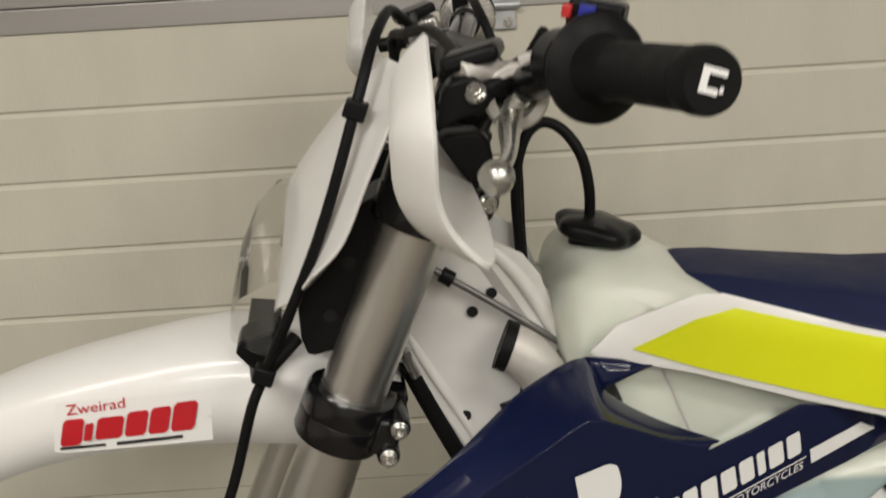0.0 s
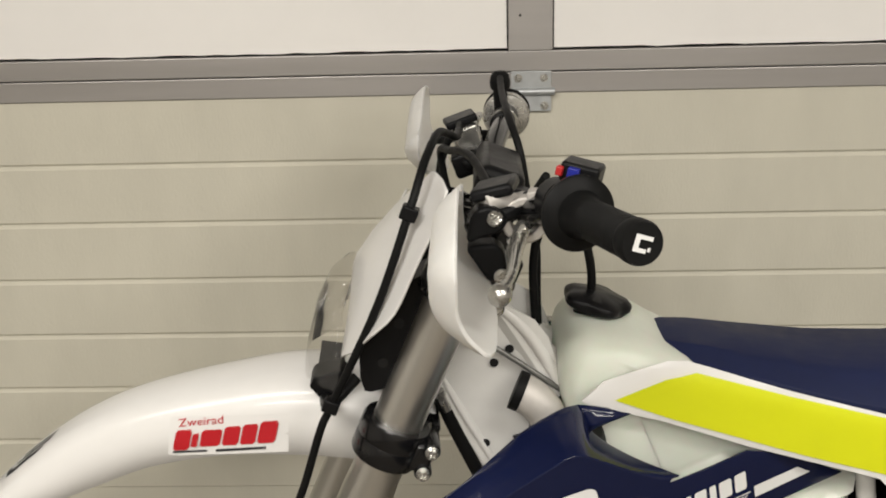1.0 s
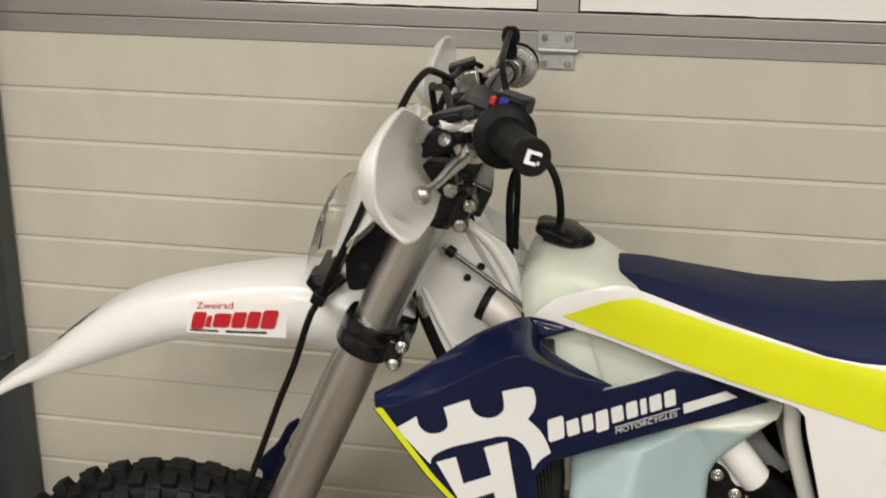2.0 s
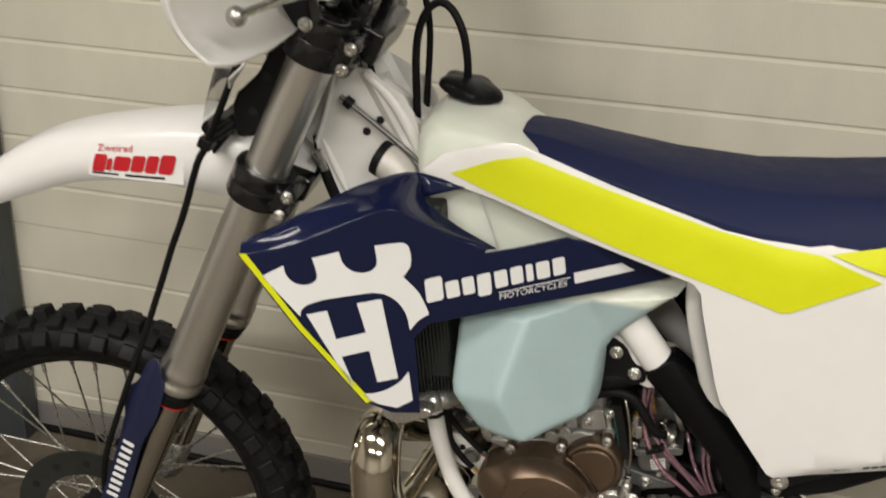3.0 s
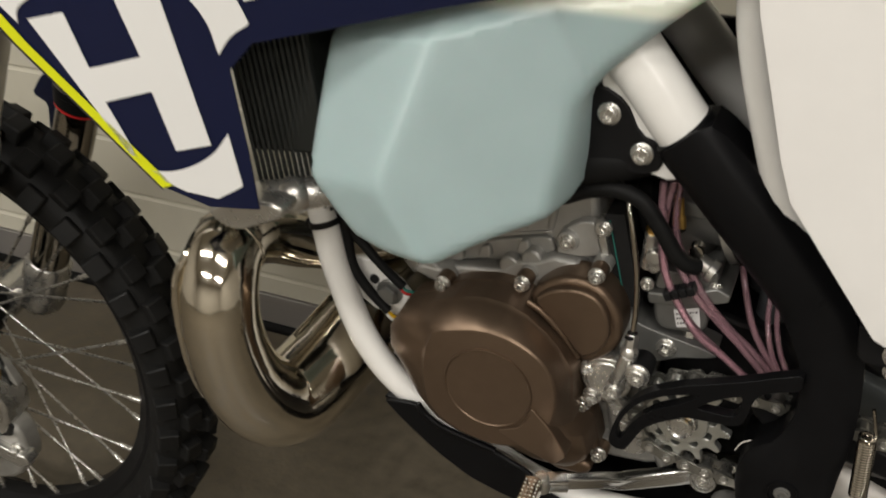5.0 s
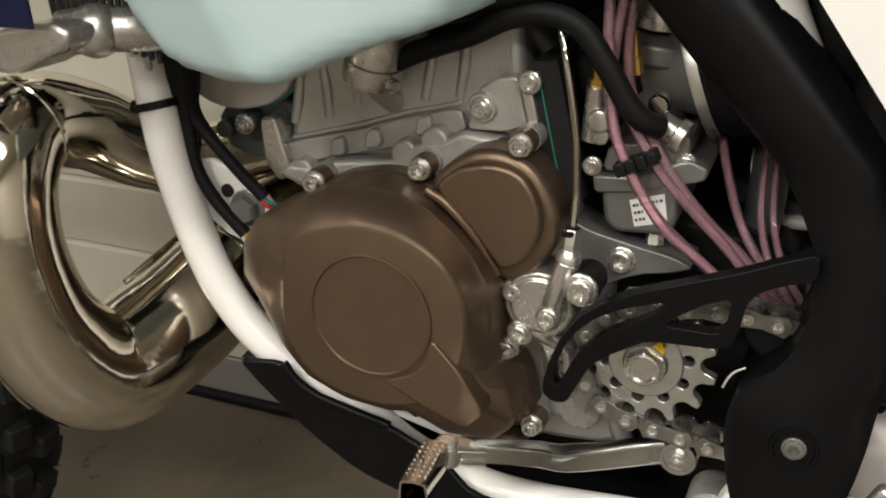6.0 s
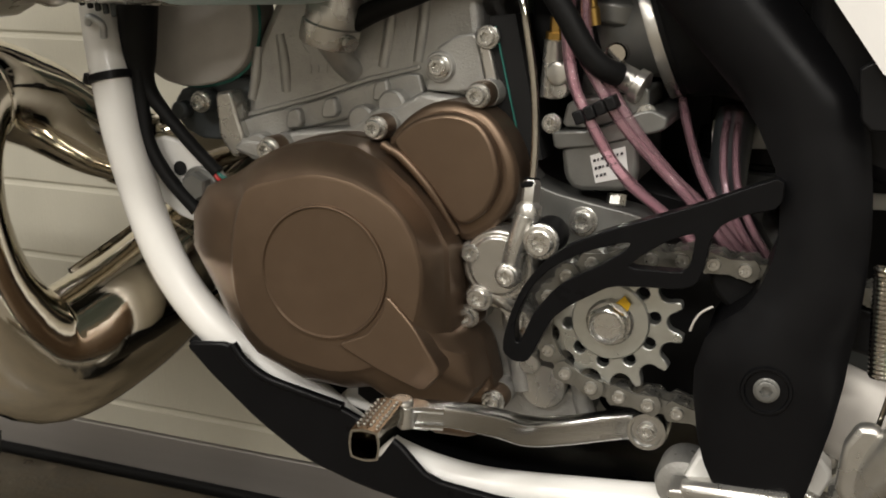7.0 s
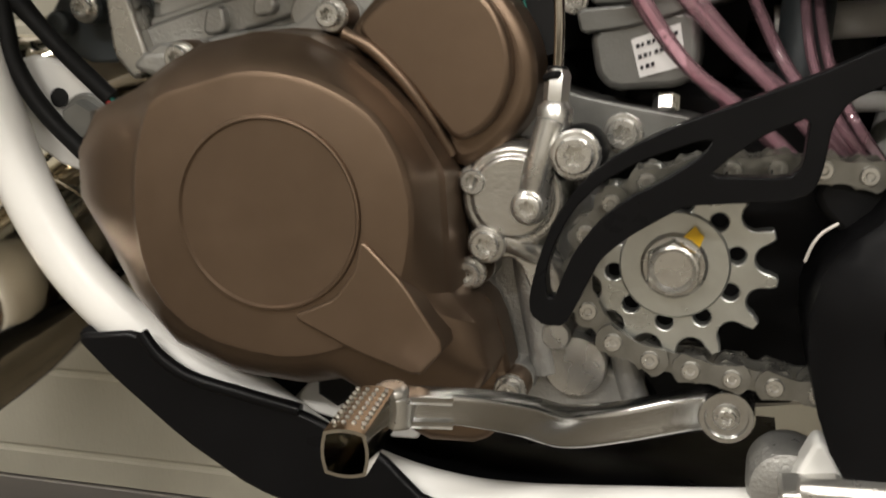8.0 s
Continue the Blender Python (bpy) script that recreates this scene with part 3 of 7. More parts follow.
# fork legs
for side in (1, -1):
    v = 0.100 * side
    top, low = 1.180, 0.641

    def along(z, dv=0.0):
        return P(fx(z), v + dv, z)
    base = along(low)
    L = (along(top) - base).length
    leg = bp("fork_leg", turned([(0.026, 0.0), (0.0325, 0.0005), (0.0338, 0.003), (0.0340, 0.012), (0.0322, 0.0145), (0.0318, 0.022), (0.0336, 0.0245), (0.0338, 0.031), (0.0326, 0.036), (0.0303, 0.052), (0.0300, 0.28), (0.0288, 0.30), (0.0288, L - 0.002), (0.026, L)], base, FD, 40), M_FORK, "satin anodised aluminium fork tube")
    steered(leg)
    part("fork_cap", turned([(0.024, 0), (0.024, 0.006), (0.018, 0.008), (0.018, 0.004), (0.009, 0.004), (0.009, 0.010), (0.006, 0.011)], along(top), FD, 24), M_CLAMP, leg)
    part("dust_seal", turned([(0.0245, -0.026), (0.0285, -0.024), (0.0300, -0.014), (0.0300, -0.010), (0.0318, -0.008), (0.0318, 0.0), (0.026, 0.001)], base, FD, 32), M_RUBBER, leg)
    part("seal_ring", turned([(0.0243, -0.0290), (0.0272, -0.0285), (0.0272, -0.0265), (0.0245, -0.0255)], base, FD, 32), M_REDSEAL, leg)
    foot = P(fx(0.37), v, 0.37)
    part("stanchion", turned([(0.024, 0.0), (0.024, (base - foot).length)], foot, FD, 32), M_STAN, leg, "bronze-tinted fork stanchion")
    bm = join(turned([(0.026, -0.05), (0.029, -0.04), (0.029, 0.02), (0.025, 0.028)], foot, FD, 24), turned([(0.026, -0.03), (0.026, 0.03)], P(AXLE[0] + 0.012, v, AXLE[1]), LEFT, 24))
    part("fork_foot", bm, M_CAST_LIGHT, leg, "cast aluminium axle lug", bevel=0.002)

    # guard in front of the stanchion
    g = rounded([(-0.196, 0.699), (-0.190, 0.648), (-0.210, 0.592), (-0.234, 0.553), (-0.268, 0.445), (-0.30, 0.345), (-0.35, 0.298), (-0.374, 0.318), (-0.362, 0.354), (-0.318, 0.418), (-0.288, 0.50), (-0.268, 0.560), (-0.258, 0.600), (-0.268, 0.616), (-0.256, 0.634), (-0.232, 0.655), (-0.215, 0.69)], 1, 0.15)
    vo = v + 0.034 * side

    def gv(x, z, vo=vo, side=side):
        return vo - side * max(0.0, -(x - fx(z)) - 0.03) * 0.55
    bm = sheet(g, gv, [(fx(0.5) - 0.03, 0.5, 0.9187, -0.395)], 0.012)
    guard = bp("fork_guard", bm, M_NAVY_MATT, "navy plastic fork guard", bevel=0.002, solid=0.003 * side)
    steered(guard, Matrix.Translation((-0.006, 0, 0)))
    if side == 1:
        bars(guard, [[(-0.296, 0.441), (-0.324, 0.428), (-0.343, 0.378), (-0.330, 0.366), (-0.309, 0.383), (-0.293, 0.427)]], gv, M_YELLOW, "yellow_patch", 0.0014)
        for k in range(9):
            z = 0.455 + 0.0120 * k
            x = -0.2985 + 0.37 * (z - 0.455)
            bars(guard, [[(x, z), (x + 0.016, z - 0.007), (x + 0.019, z - 0.0005), (x + 0.003, z + 0.0065)]], gv, M_DECAL)

# caliper
cal = bp("brake_caliper", slab(rounded([(-0.315, 0.265), (-0.255, 0.27), (-0.235, 0.31), (-0.25, 0.35), (-0.285, 0.365), (-0.325, 0.33)], 1), 0.045, 0.088), M_CAST_LIGHT, "cast aluminium brake caliper", bevel=0.004)
steered(cal, Matrix.Translation((-0.002, 0, 0)))
for x, z in ((-0.30, 0.29), (-0.258, 0.30), (-0.276, 0.345)):
    bolt(P(x, 0.088, z), 0.006, cal)
part("piston_cover", turned([(0.017, 0), (0.017, 0.008), (0.013, 0.010)], P(-0.28, 0.088, 0.315), LEFT, 20), M_STAN, cal)
for x, z, r in ((-0.292, 0.318, 0.016), (-0.262, 0.336, 0.015)):
    part("piston_housing", turned([(r, 0), (r, 0.012), (r * 0.85, 0.016), (r * 0.5, 0.016), (r * 0.45, 0.012)], P(x, 0.088, z), LEFT, 24), M_CAST, cal)
part("caliper_bracket", slab(rounded([(-0.335, 0.36), (-0.305, 0.385), (-0.25, 0.37), (-0.232, 0.33), (-0.25, 0.345), (-0.29, 0.36)], 1, 0.2), 0.052, 0.064), M_CAST, cal, bevel=0.002)
part("banjo_bolt", turned([(0.008, 0), (0.008, 0.008), (0.006, 0.009), (0.006, 0.014)], P(-0.252, 0.098, 0.318), (0.5, -0.6, 0.6), 6), M_BRASS, cal, smooth=0)
part("brake_line", pipe([(-0.30, 0.105, 0.43), (-0.275, 0.112, 0.405), (-0.250, 0.112, 0.375), (-0.236, 0.108, 0.345), (-0.240, 0.103, 0.322)], 0.0042, 10, 5), M_ZINC, cal, "braided brake line")
part("caliper_body", slab(rounded([(-0.338, 0.205), (-0.305, 0.186), (-0.258, 0.200), (-0.234, 0.235), (-0.236, 0.280), (-0.262, 0.298), (-0.315, 0.286), (-0.335, 0.250)], 1, 0.2), 0.050, 0.080), M_CAST, cal, "cast two-piston caliper half", bevel=0.006, segs=3)
part("piston_boss", turned([(0.0200, -0.01), (0.0200, 0.010), (0.0175, 0.014), (0.010, 0.014), (0.009, 0.011), (0.0, 0.011)], P(-0.288, 0.080, 0.246), LEFT, 28), M_CAST_LIGHT, cal, bevel=0.001)
part("caliper_fin", slab([(-0.272, 0.262), (-0.230, 0.250), (-0.226, 0.240), (-0.240, 0.232), (-0.276, 0.246)], 0.070, 0.090), M_CAST_LIGHT, cal, "polished caliper edge", bevel=0.002)
part("pad_window", slab(rounded([(-0.268, 0.268), (-0.246, 0.272), (-0.242, 0.290), (-0.262, 0.292)], 1, 0.15), 0.078, 0.0812), M_DARK, cal, smooth=0)
for x, z in ((-0.3064, 0.2736), (-0.3235, 0.2060), (-0.246, 0.2514)):
    bolt(P(x, 0.080, z), 0.0068, cal, 0.010)
part("hose_joint", join(turned([(0.006, -0.012), (0.008, -0.010), (0.008, 0.008), (0.005, 0.012)], P(-0.279, 0.100, 0.408), (0.5, 0, -0.85), 14), turned([(0.0065, -0.004), (0.0065, 0.006)], P(-0.262, 0.104, 0.385), (0.6, 0, -0.8), 12)), M_CAST_LIGHT, cal)
part("pad_pin", turned([(0.004, -0.03), (0.004, 0.03), (0.006, 0.031), (0.006, 0.036)], P(-0.300, 0.085, 0.283), (0.9, -0.3, 0.2), 10), M_BOLT, cal)
part("bleed_nipple", turned([(0.004, 0), (0.004, 0.012), (0.002, 0.016)], P(-0.250, 0.075, 0.352), (0.3, 0, 1), 10), M_BRASS, cal)

bp("steering_loom", pipe([(0.000, 0.030, 1.00), (0.012, 0.044, 0.965), (0.034, 0.046, 0.915), (0.055, 0.046, 0.87)], 0.0085, 12, 5), M_RUBBER, "black cable bundle behind the fork clamp")
bp("steering_stop", turned([(0.005, 0), (0.005, 0.020), (0.007, 0.021), (0.007, 0.028)], P(0.018, 0.056, 0.962), (-0.35, -0.1, 0.9), 14), M_BOLT, "steel steering stop")

# triple clamps
for nm, z, h, extra in (("lower_clamp", 0.9615, 0.047, 0.0), ("upper_clamp", 1.153, 0.058, 0.012)):
    mid = P(fx(z) + 0.024 + extra, 0, z - 0.008)
    clamp = steered(bp(nm, box(mid, (0.062, 0.150, h * 0.72), (0, 23.3, 0)), M_CLAMP, "gloss black triple clamp", bevel=0.004))
    for side in (1, -1):
        c = P(fx(z), 0.100 * side, z)
        part("fork_collar", turned([(0.0292, -h / 2), (0.0375, -h / 2), (0.0395, -h / 2 + 0.004), (0.0395, -0.002), (0.0387, 0.0), (0.0395, 0.002), (0.0395, h / 2 - 0.004), (0.0375, h / 2), (0.0292, h / 2)], c, FD, 40), M_CLAMP, clamp)
        for dz in (-0.0138, 0.0138):
            q = c + FD * dz + FN * 0.043
            part("pinch_boss", turned([(0.0085, -0.020), (0.0100, -0.018), (0.0100, 0.030), (0.0088, 0.033)], q, (0, -side, 0), 20), M_CLAMP, clamp)
            if side == 1:
                bolt(q + Vector((0, -0.0325, 0)), 0.0066, clamp, 0.0065, flange=1.15)
        part("clamp_lug", box(c + FN * 0.036 + Vector((0, -side * 0.004, 0)), (0.024, 0.052, h * 0.72), (0, 23.3, 0)), M_CLAMP, clamp, bevel=0.004)

# front fender
top = spline([(-0.660, 0.776), (-0.590, 0.834), (-0.547, 0.863), (-0.487, 0.914), (-0.420, 0.957), (-0.348, 0.985), (-0.247, 1.006), (-0.150, 1.016), (-0.06, 1.000), (0.0, 0.965)], 5)
low = spline([(-0.656, 0.774), (-0.590, 0.814), (-0.540, 0.838), (-0.470, 0.865), (-0.400, 0.893), (-0.330, 0.918), (-0.243, 0.931), (-0.169, 0.930), (-0.103, 0.924), (-0.03, 0.907)], 5)
wid = spline([(0.024,), (0.036,), (0.044,), (0.052,), (0.057,), (0.061,), (0.067,), (0.072,), (0.076,), (0.074,)], 5)


def fender_half(xt, zt, xl, zl, w):
    """Half of the fender's section, from its crest to its lower edge."""
    return [(xt, 0.0, zt), (xt, 0.35 * w, zt - 0.001), (xt, 0.62 * w, zt - 0.006), (xt * 0.85 + xl * 0.15, 0.80 * w, zt - 0.22 * (zt - zl)), (xt * 0.6 + xl * 0.4, 0.92 * w, zt - 0.52 * (zt - zl)), (xl, w, zl)]


sections = [fender_half(*a, *b, *c) for a, b, c in zip(top, low, wid)]
rows = [[(x, -v, z) for x, v, z in half[:0:-1]] + half for half in sections]
fender = steered(bp("front_fender", skin(rows), M_WHITE, "glossy white plastic front fender", 50, solid=0.003, out=Vector((0, 0, 1))))


def fender_v(x, z):
    """How far the fender's left flank stands out at (x, z)."""
    best = []
    for half in sections:
        k = int(np.argmin([abs(q[2] - z) for q in half]))
        best.append((half[k][0], float(np.interp(z, [q[2] for q in half[::-1]], [q[1] for q in half[::-1]]))))
    return float(np.interp(x, [b[0] for b in best], [b[1] for b in best]))


def slant_row(parent, x0, z0, x1, z1, h, n, fill, lean, plane, mat, wave=0.0):
    """A row of plain slanted blocks standing in for lettering."""
    dx, dz = (x1 - x0) / n, (z1 - z0) / n
    out = []
    for i in range(n):
        a, b = x0 + dx * i, z0 + dz * i
        hh = h * (1 + wave * math.sin(i * 2.1))
        out.append([(a, b), (a + dx * fill, b + dz * fill), (a + dx * fill + lean * hh, b + dz * fill + hh), (a + lean * hh, b + hh)])
    bars(parent, out, plane, mat)


pl = lambda x, z: fender_v(x, z) + 0.0006
bars(fender, [[(-0.312, 0.931), (-0.172, 0.934), (-0.170, 0.979), (-0.306, 0.976)]], lambda x, z: fender_v(x, z) - 0.0006, M_WHITE, "sticker", 0.0004)
letters = [(0.0, 0.0165, 0.021, -0.003), (0.0185, 0.0065, 0.014, 0.0), (0.0275, 0.021, 0.0175, 0.0), (0.0505, 0.0165, 0.0195, 0.0), (0.069, 0.0155, 0.0205, 0.0), (0.0865, 0.0185, 0.0225, 0.0)]
for x0, w0, h0, drop in letters:
    x0, w0, h0 = 1.13 * x0, 1.13 * w0, 1.2 * h0
    a, b = -0.306 + x0, 0.9405 + 0.045 * x0 + drop
    bars(fender, [rounded([(a, b), (a + w0, b + 0.045 * w0), (a + w0 + 0.25 * h0, b + h0), (a + 0.25 * h0, b + h0 - 0.001)], 1, 0.12)], pl, M_RED)
word(fender, "Zweirad", -0.297, 0.9655, 0.0125, math.atan(0.08), pl, M_RED, width=1.25)
bars(fender, [[(-0.306, 0.9345), (-0.266, 0.936), (-0.266, 0.9385), (-0.306, 0.937)], [(-0.256, 0.936), (-0.198, 0.9385), (-0.198, 0.9415), (-0.256, 0.939)]], pl, M_INK)

# dark mark on the fender's nose
def nose_z(x, v):
    """Height of the fender's top at (x, v)."""
    line = [(half[0][0], float(np.interp(v, [q[1] for q in half], [q[2] for q in half]))) for half in sections]
    return float(np.interp(x, [a for a, b in line], [b for a, b in line]))


def nose_mark(outline):
    """A printed patch on the fender's top, outline rows (x, v)."""
    bm = bmesh.new()
    bm.faces.new([bm.verts.new((x, v, 0)) for x, v in outline])
    for k in range(1, 12):
        bmesh.ops.bisect_plane(bm, geom=bm.verts[:] + bm.edges[:] + bm.faces[:], plane_co=(-0.53 + 0.007 * k, 0, 0), plane_no=(1, 0, 0))
        bmesh.ops.bisect_plane(bm, geom=bm.verts[:] + bm.edges[:] + bm.faces[:], plane_co=(0, -0.015 + 0.005 * k, 0), plane_no=(0, 1, 0))
    for w in bm.verts:
        w.co = P(w.co.x, w.co.y, nose_z(w.co.x, abs(w.co.y)) + 0.0009)
    part("nose_mark", bm, M_INK, fender, "black printed mark", 60, out=Vector((0, 0, 1)))


nose_mark([(-0.522, -0.004), (-0.518, 0.016), (-0.507, 0.020), (-0.478, 0.0205), (-0.468, 0.016), (-0.472, 0.0135), (-0.505, 0.013), (-0.513, 0.008), (-0.517, -0.004)])
nose_mark([(-0.508, 0.002), (-0.505, 0.008), (-0.462, 0.0095), (-0.458, 0.004), (-0.470, 0.005), (-0.500, 0.0035)])
nose_mark([(-0.500, -0.006), (-0.498, -0.001), (-0.458, 0.001), (-0.455, -0.004)])

# headlight mask, lens and lamp body
inner = [(0.004, 0.066, 1.259), (-0.036, 0.018, 1.211), (-0.084, 0.002, 1.1476), (-0.0946, 0.040, 1.1016), (-0.1053, 0.0877, 1.0566)]
fold = [(0.005, 0.0756, 1.261), (-0.0145, 0.1024, 1.226), (-0.0404, 0.1123, 1.1695), (-0.0628, 0.117, 1.1246), (-0.0909, 0.1175, 1.0747)]
outer = [(0.0119, 0.1606, 1.2625), (0.0017, 0.1612, 1.2313), (-0.0225, 0.1597, 1.1802), (-0.0444, 0.1585, 1.1342), (-0.069, 0.1532, 1.1095)]
wing = []
for a, b, c in zip(spline(inner, 4), spline(fold, 4), spline(outer, 4)):
    wing.append([a, a * 0.5 + b * 0.5 + np.array((-0.003, 0, 0.0)), b, b * 0.55 + c * 0.45 + np.array((0.002, -0.004, 0)), c])
halves = []
for side in (1, -1):
    halves.append(skin([[(q[0], side * q[1], q[2]) for q in r] for r in wing[0 if side > 0 else 8:]]))
    halves[-1].normal_update()
    if sum(f.normal.x * f.calc_area() for f in halves[-1].faces) > 0:
        bmesh.ops.reverse_faces(halves[-1], faces=halves[-1].faces)
mask = steered(bp("headlight_mask", join(*halves), M_WHITE, "white plastic headlight mask", 50, solid=0.003, bevel=0.0012, out=Vector((-1, 0, 0))))
rows = []
for z, xf, vf, xb, vb in ((1.146, -0.094, 0.010, -0.083, 0.004), (1.124, -0.115, 0.034, -0.089, 0.022), (1.092, -0.131, 0.044, -0.096, 0.048), (1.045, -0.145, 0.050, -0.107, 0.094), (1.018, -0.150, 0.052, -0.112, 0.094)):
    half = [(xf - 0.002, 0.0, z), (xf, 0.7 * vf, z), (xf + 0.003, vf, z), (xf * 0.35 + xb * 0.65, vf * 0.35 + vb * 0.65 + 0.004, z), (xb, vb, z)]
    rows.append([(x, -v, z) for x, v, z in half[:0:-1]] + half)
lens = part("headlight_lens", skin(rows), M_LENS, mask, "clear grey plastic headlight lens", 35, out=Vector((-1, 0, 0)))
lens.visible_shadow = False
carrier = rounded([(-0.074, 1.080), (-0.049, 1.104), (-0.026, 1.148), (-0.004, 1.158), (0.020, 1.150), (0.003, 1.115), (-0.016, 1.083), (-0.052, 1.024), (-0.077, 1.019), (-0.100, 1.039), (-0.102, 1.060)], 1, 0.12)
foot = rounded([(-0.1435, 1.014), (-0.138, 1.0245), (-0.107, 1.032), (-0.100, 1.022), (-0.110, 1.002), (-0.1286, 0.978), (-0.132, 0.999)], 1, 0.12)
lampb = steered(bp("headlight_body", join(slab([(x if x > -0.084 else -0.084, z) for x, z in carrier], 0.055, 0.103), slab([(x if x > -0.066 else -0.066, z) for x, z in carrier], -0.103, -0.055), slab(foot, 0.03, 0.070), box(P(-0.045, 0.0, 1.042), (0.03, 0.19, 0.05), (0, 20, 0)), box(P(-0.122, 0.0, 1.008), (0.030, 0.10, 0.018), (0, 10, 0)), pipe([(-0.004, 0.098, 1.15), (0.006, 0.135, 1.20), (0.012, 0.150, 1.245)], 0.006, 10, 4)), M_BLACK, "black headlight carrier", bevel=0.004))
for z in (1.10, 1.055):
    part("strap_hole", turned([(0.006, 0), (0.006, 0.001)], P(fx(z) - 0.045, 0.1032, z), LEFT, 10), M_DARK, lampb)

# handlebar and controls
YB = 0.035      # the bar's middle lies this far to the left
bar_pts = [(0.176, YB + 0.395, 1.273), (0.137, YB + 0.275, 1.268), (0.110, YB + 0.215, 1.252), (0.094, YB + 0.14, 1.236), (0.076, YB + 0.07, 1.212), (0.074, YB, 1.21), (0.074, YB - 0.07, 1.214), (0.076, YB - 0.13, 1.240), (0.087, YB - 0.195, 1.256), (0.097, YB - 0.275, 1.257), (0.103, YB - 0.395, 1.262)]
hbar = bp("handlebar", pipe(bar_pts, 0.0132, 16, 6), M_CLAMP, "black anodised handlebar")
part("bar_pad", box(P(0.080, YB + 0.0, 1.242), (0.052, 0.15, 0.036), (0, 20, 0)), M_BLACK, hbar, "black crossbar pad", bevel=0.010, segs=3)
for v in (0.045, -0.045):
    part("bar_clamp", join(box(P(0.076, YB + v, 1.212), (0.046, 0.034, 0.045), (0, 24, 0)), box(P(0.070, YB + v, 1.180), (0.04, 0.034, 0.04), (0, 24, 0))), M_CLAMP, hbar, "black handlebar clamp", bevel=0.004)
part("cable_guide", box(P(0.092, YB + 0.085, 1.237), (0.050, 0.03, 0.018), (0, 18, 0)), M_BLACK, hbar, bevel=0.003)


def grip(sign, z0, z1):
    a = P(0.1415 if sign > 0 else 0.099, YB + sign * 0.290 - (0 if sign > 0 else 0.04), z0)
    b = P(0.179 if sign > 0 else 0.104, YB + sign * 0.404, z1)
    d = b - a
    L = d.length
    prof = [(0.014, -0.008), (0.026, -0.008), (0.026, -0.004), (0.031, -0.003), (0.033, 0.0), (0.033, 0.003), (0.031, 0.005), (0.021, 0.008), (0.0185, 0.014)]
    n = 30
    for i in range(n):
        h = 0.03 + (L - 0.048) * i / n
        prof += [(0.0168, h), (0.0168, h + 0.0016), (0.0164, h + 0.0019), (0.0164, h + 0.0026)]
    prof += [(0.0172, L - 0.016), (0.0178, L - 0.012), (0.0178, L - 0.004), (0.0165, L)]
    return turned(prof, a, d, 32), b, d.normalized()


for sign, z0, z1 in ((1, 1.268, 1.273), (-1, 1.258, 1.262)):
    bm, tip, d = grip(sign, z0, z1)
    g = part("grip", bm, M_RUBBER, hbar, "black ribbed rubber grip")
    if sign == 1:
        up = (Vector((0, 0, 1)) - d * d.z).normalized()
        sd = d.cross(up)
        bm = bmesh.new()
        for quad in (((-0.009, -0.008), (-0.004, -0.008), (-0.004, 0.008), (-0.009, 0.008)), ((-0.004, 0.004), (0.008, 0.004), (0.008, 0.008), (-0.004, 0.008)), ((-0.004, -0.008), (0.004, -0.008), (0.004, -0.004), (-0.004, -0.004)), ((0.0055, -0.006), (0.008, -0.006), (0.008, -0.002), (0.0055, -0.002))):
            bm.faces.new([bm.verts.new(tip + d * 0.0006 + sd * -(0.92 * a + 0.30 * b) * 0.86 + up * (0.92 * b - 0.30 * a) * 0.86) for a, b in quad])
        ob = part("printed_mark", bm, M_DECAL, hbar, "white printed mark", smooth=0, solid=0.0004)

swb = bp("switch_block", join(box(P(0.148, YB + 0.262, 1.297), (0.034, 0.030, 0.018), (0, 12, -18)), turned([(0.0205, 0), (0.0205, 0.026)], P(0.126, YB + 0.238, 1.268), (0.3, -0.95, 0.03), 24)), M_BLACK, "black switch block", bevel=0.003)
part("blue_button", box(P(0.139, YB + 0.277, 1.299), (0.010, 0.008, 0.010), (0, 12, -18)), M_BLUE, swb, bevel=0.001)
part("red_button", box(P(0.128, YB + 0.272, 1.301), (0.006, 0.009, 0.008), (0, 12, -18)), M_REDSEAL, swb, bevel=0.001)

perch = bp("clutch_perch", join(ring_section([(0.0215, YB + 0.193), (0.0225, YB + 0.196), (0.0225, YB + 0.216), (0.0215, YB + 0.219), (0.0140, YB + 0.219), (0.0140, YB + 0.193)], (0.101, 1.243), 40),
                                box(P(0.117, YB + 0.213, 1.268), (0.026, 0.024, 0.010), (0, -14, -10)), pipe([(0.090, YB + 0.206, 1.256), (0.078, YB + 0.212, 1.262), (0.064, YB + 0.22, 1.260)], 0.010, 14, 4)), M_BLASTED, "satin cast aluminium clutch master cylinder", bevel=0.0015)
part("reservoir_cap", box(P(0.074, YB + 0.20, 1.270), (0.040, 0.05, 0.012), (0, -14, -10)), M_BLACK, perch, "black reservoir cap", bevel=0.004)
part("lever_pivot", join(slab(rounded([(0.046, 1.225), (0.052, 1.256), (0.070, 1.262), (0.086, 1.248), (0.078, 1.236), (0.062, 1.232)], 1, 0.2), YB + 0.205, YB + 0.235), slab(rounded([(0.044, 1.222), (0.080, 1.224), (0.086, 1.188), (0.068, 1.186), (0.056, 1.203)], 1, 0.2), YB + 0.20, YB + 0.228)), M_BLACK, perch, bevel=0.003)
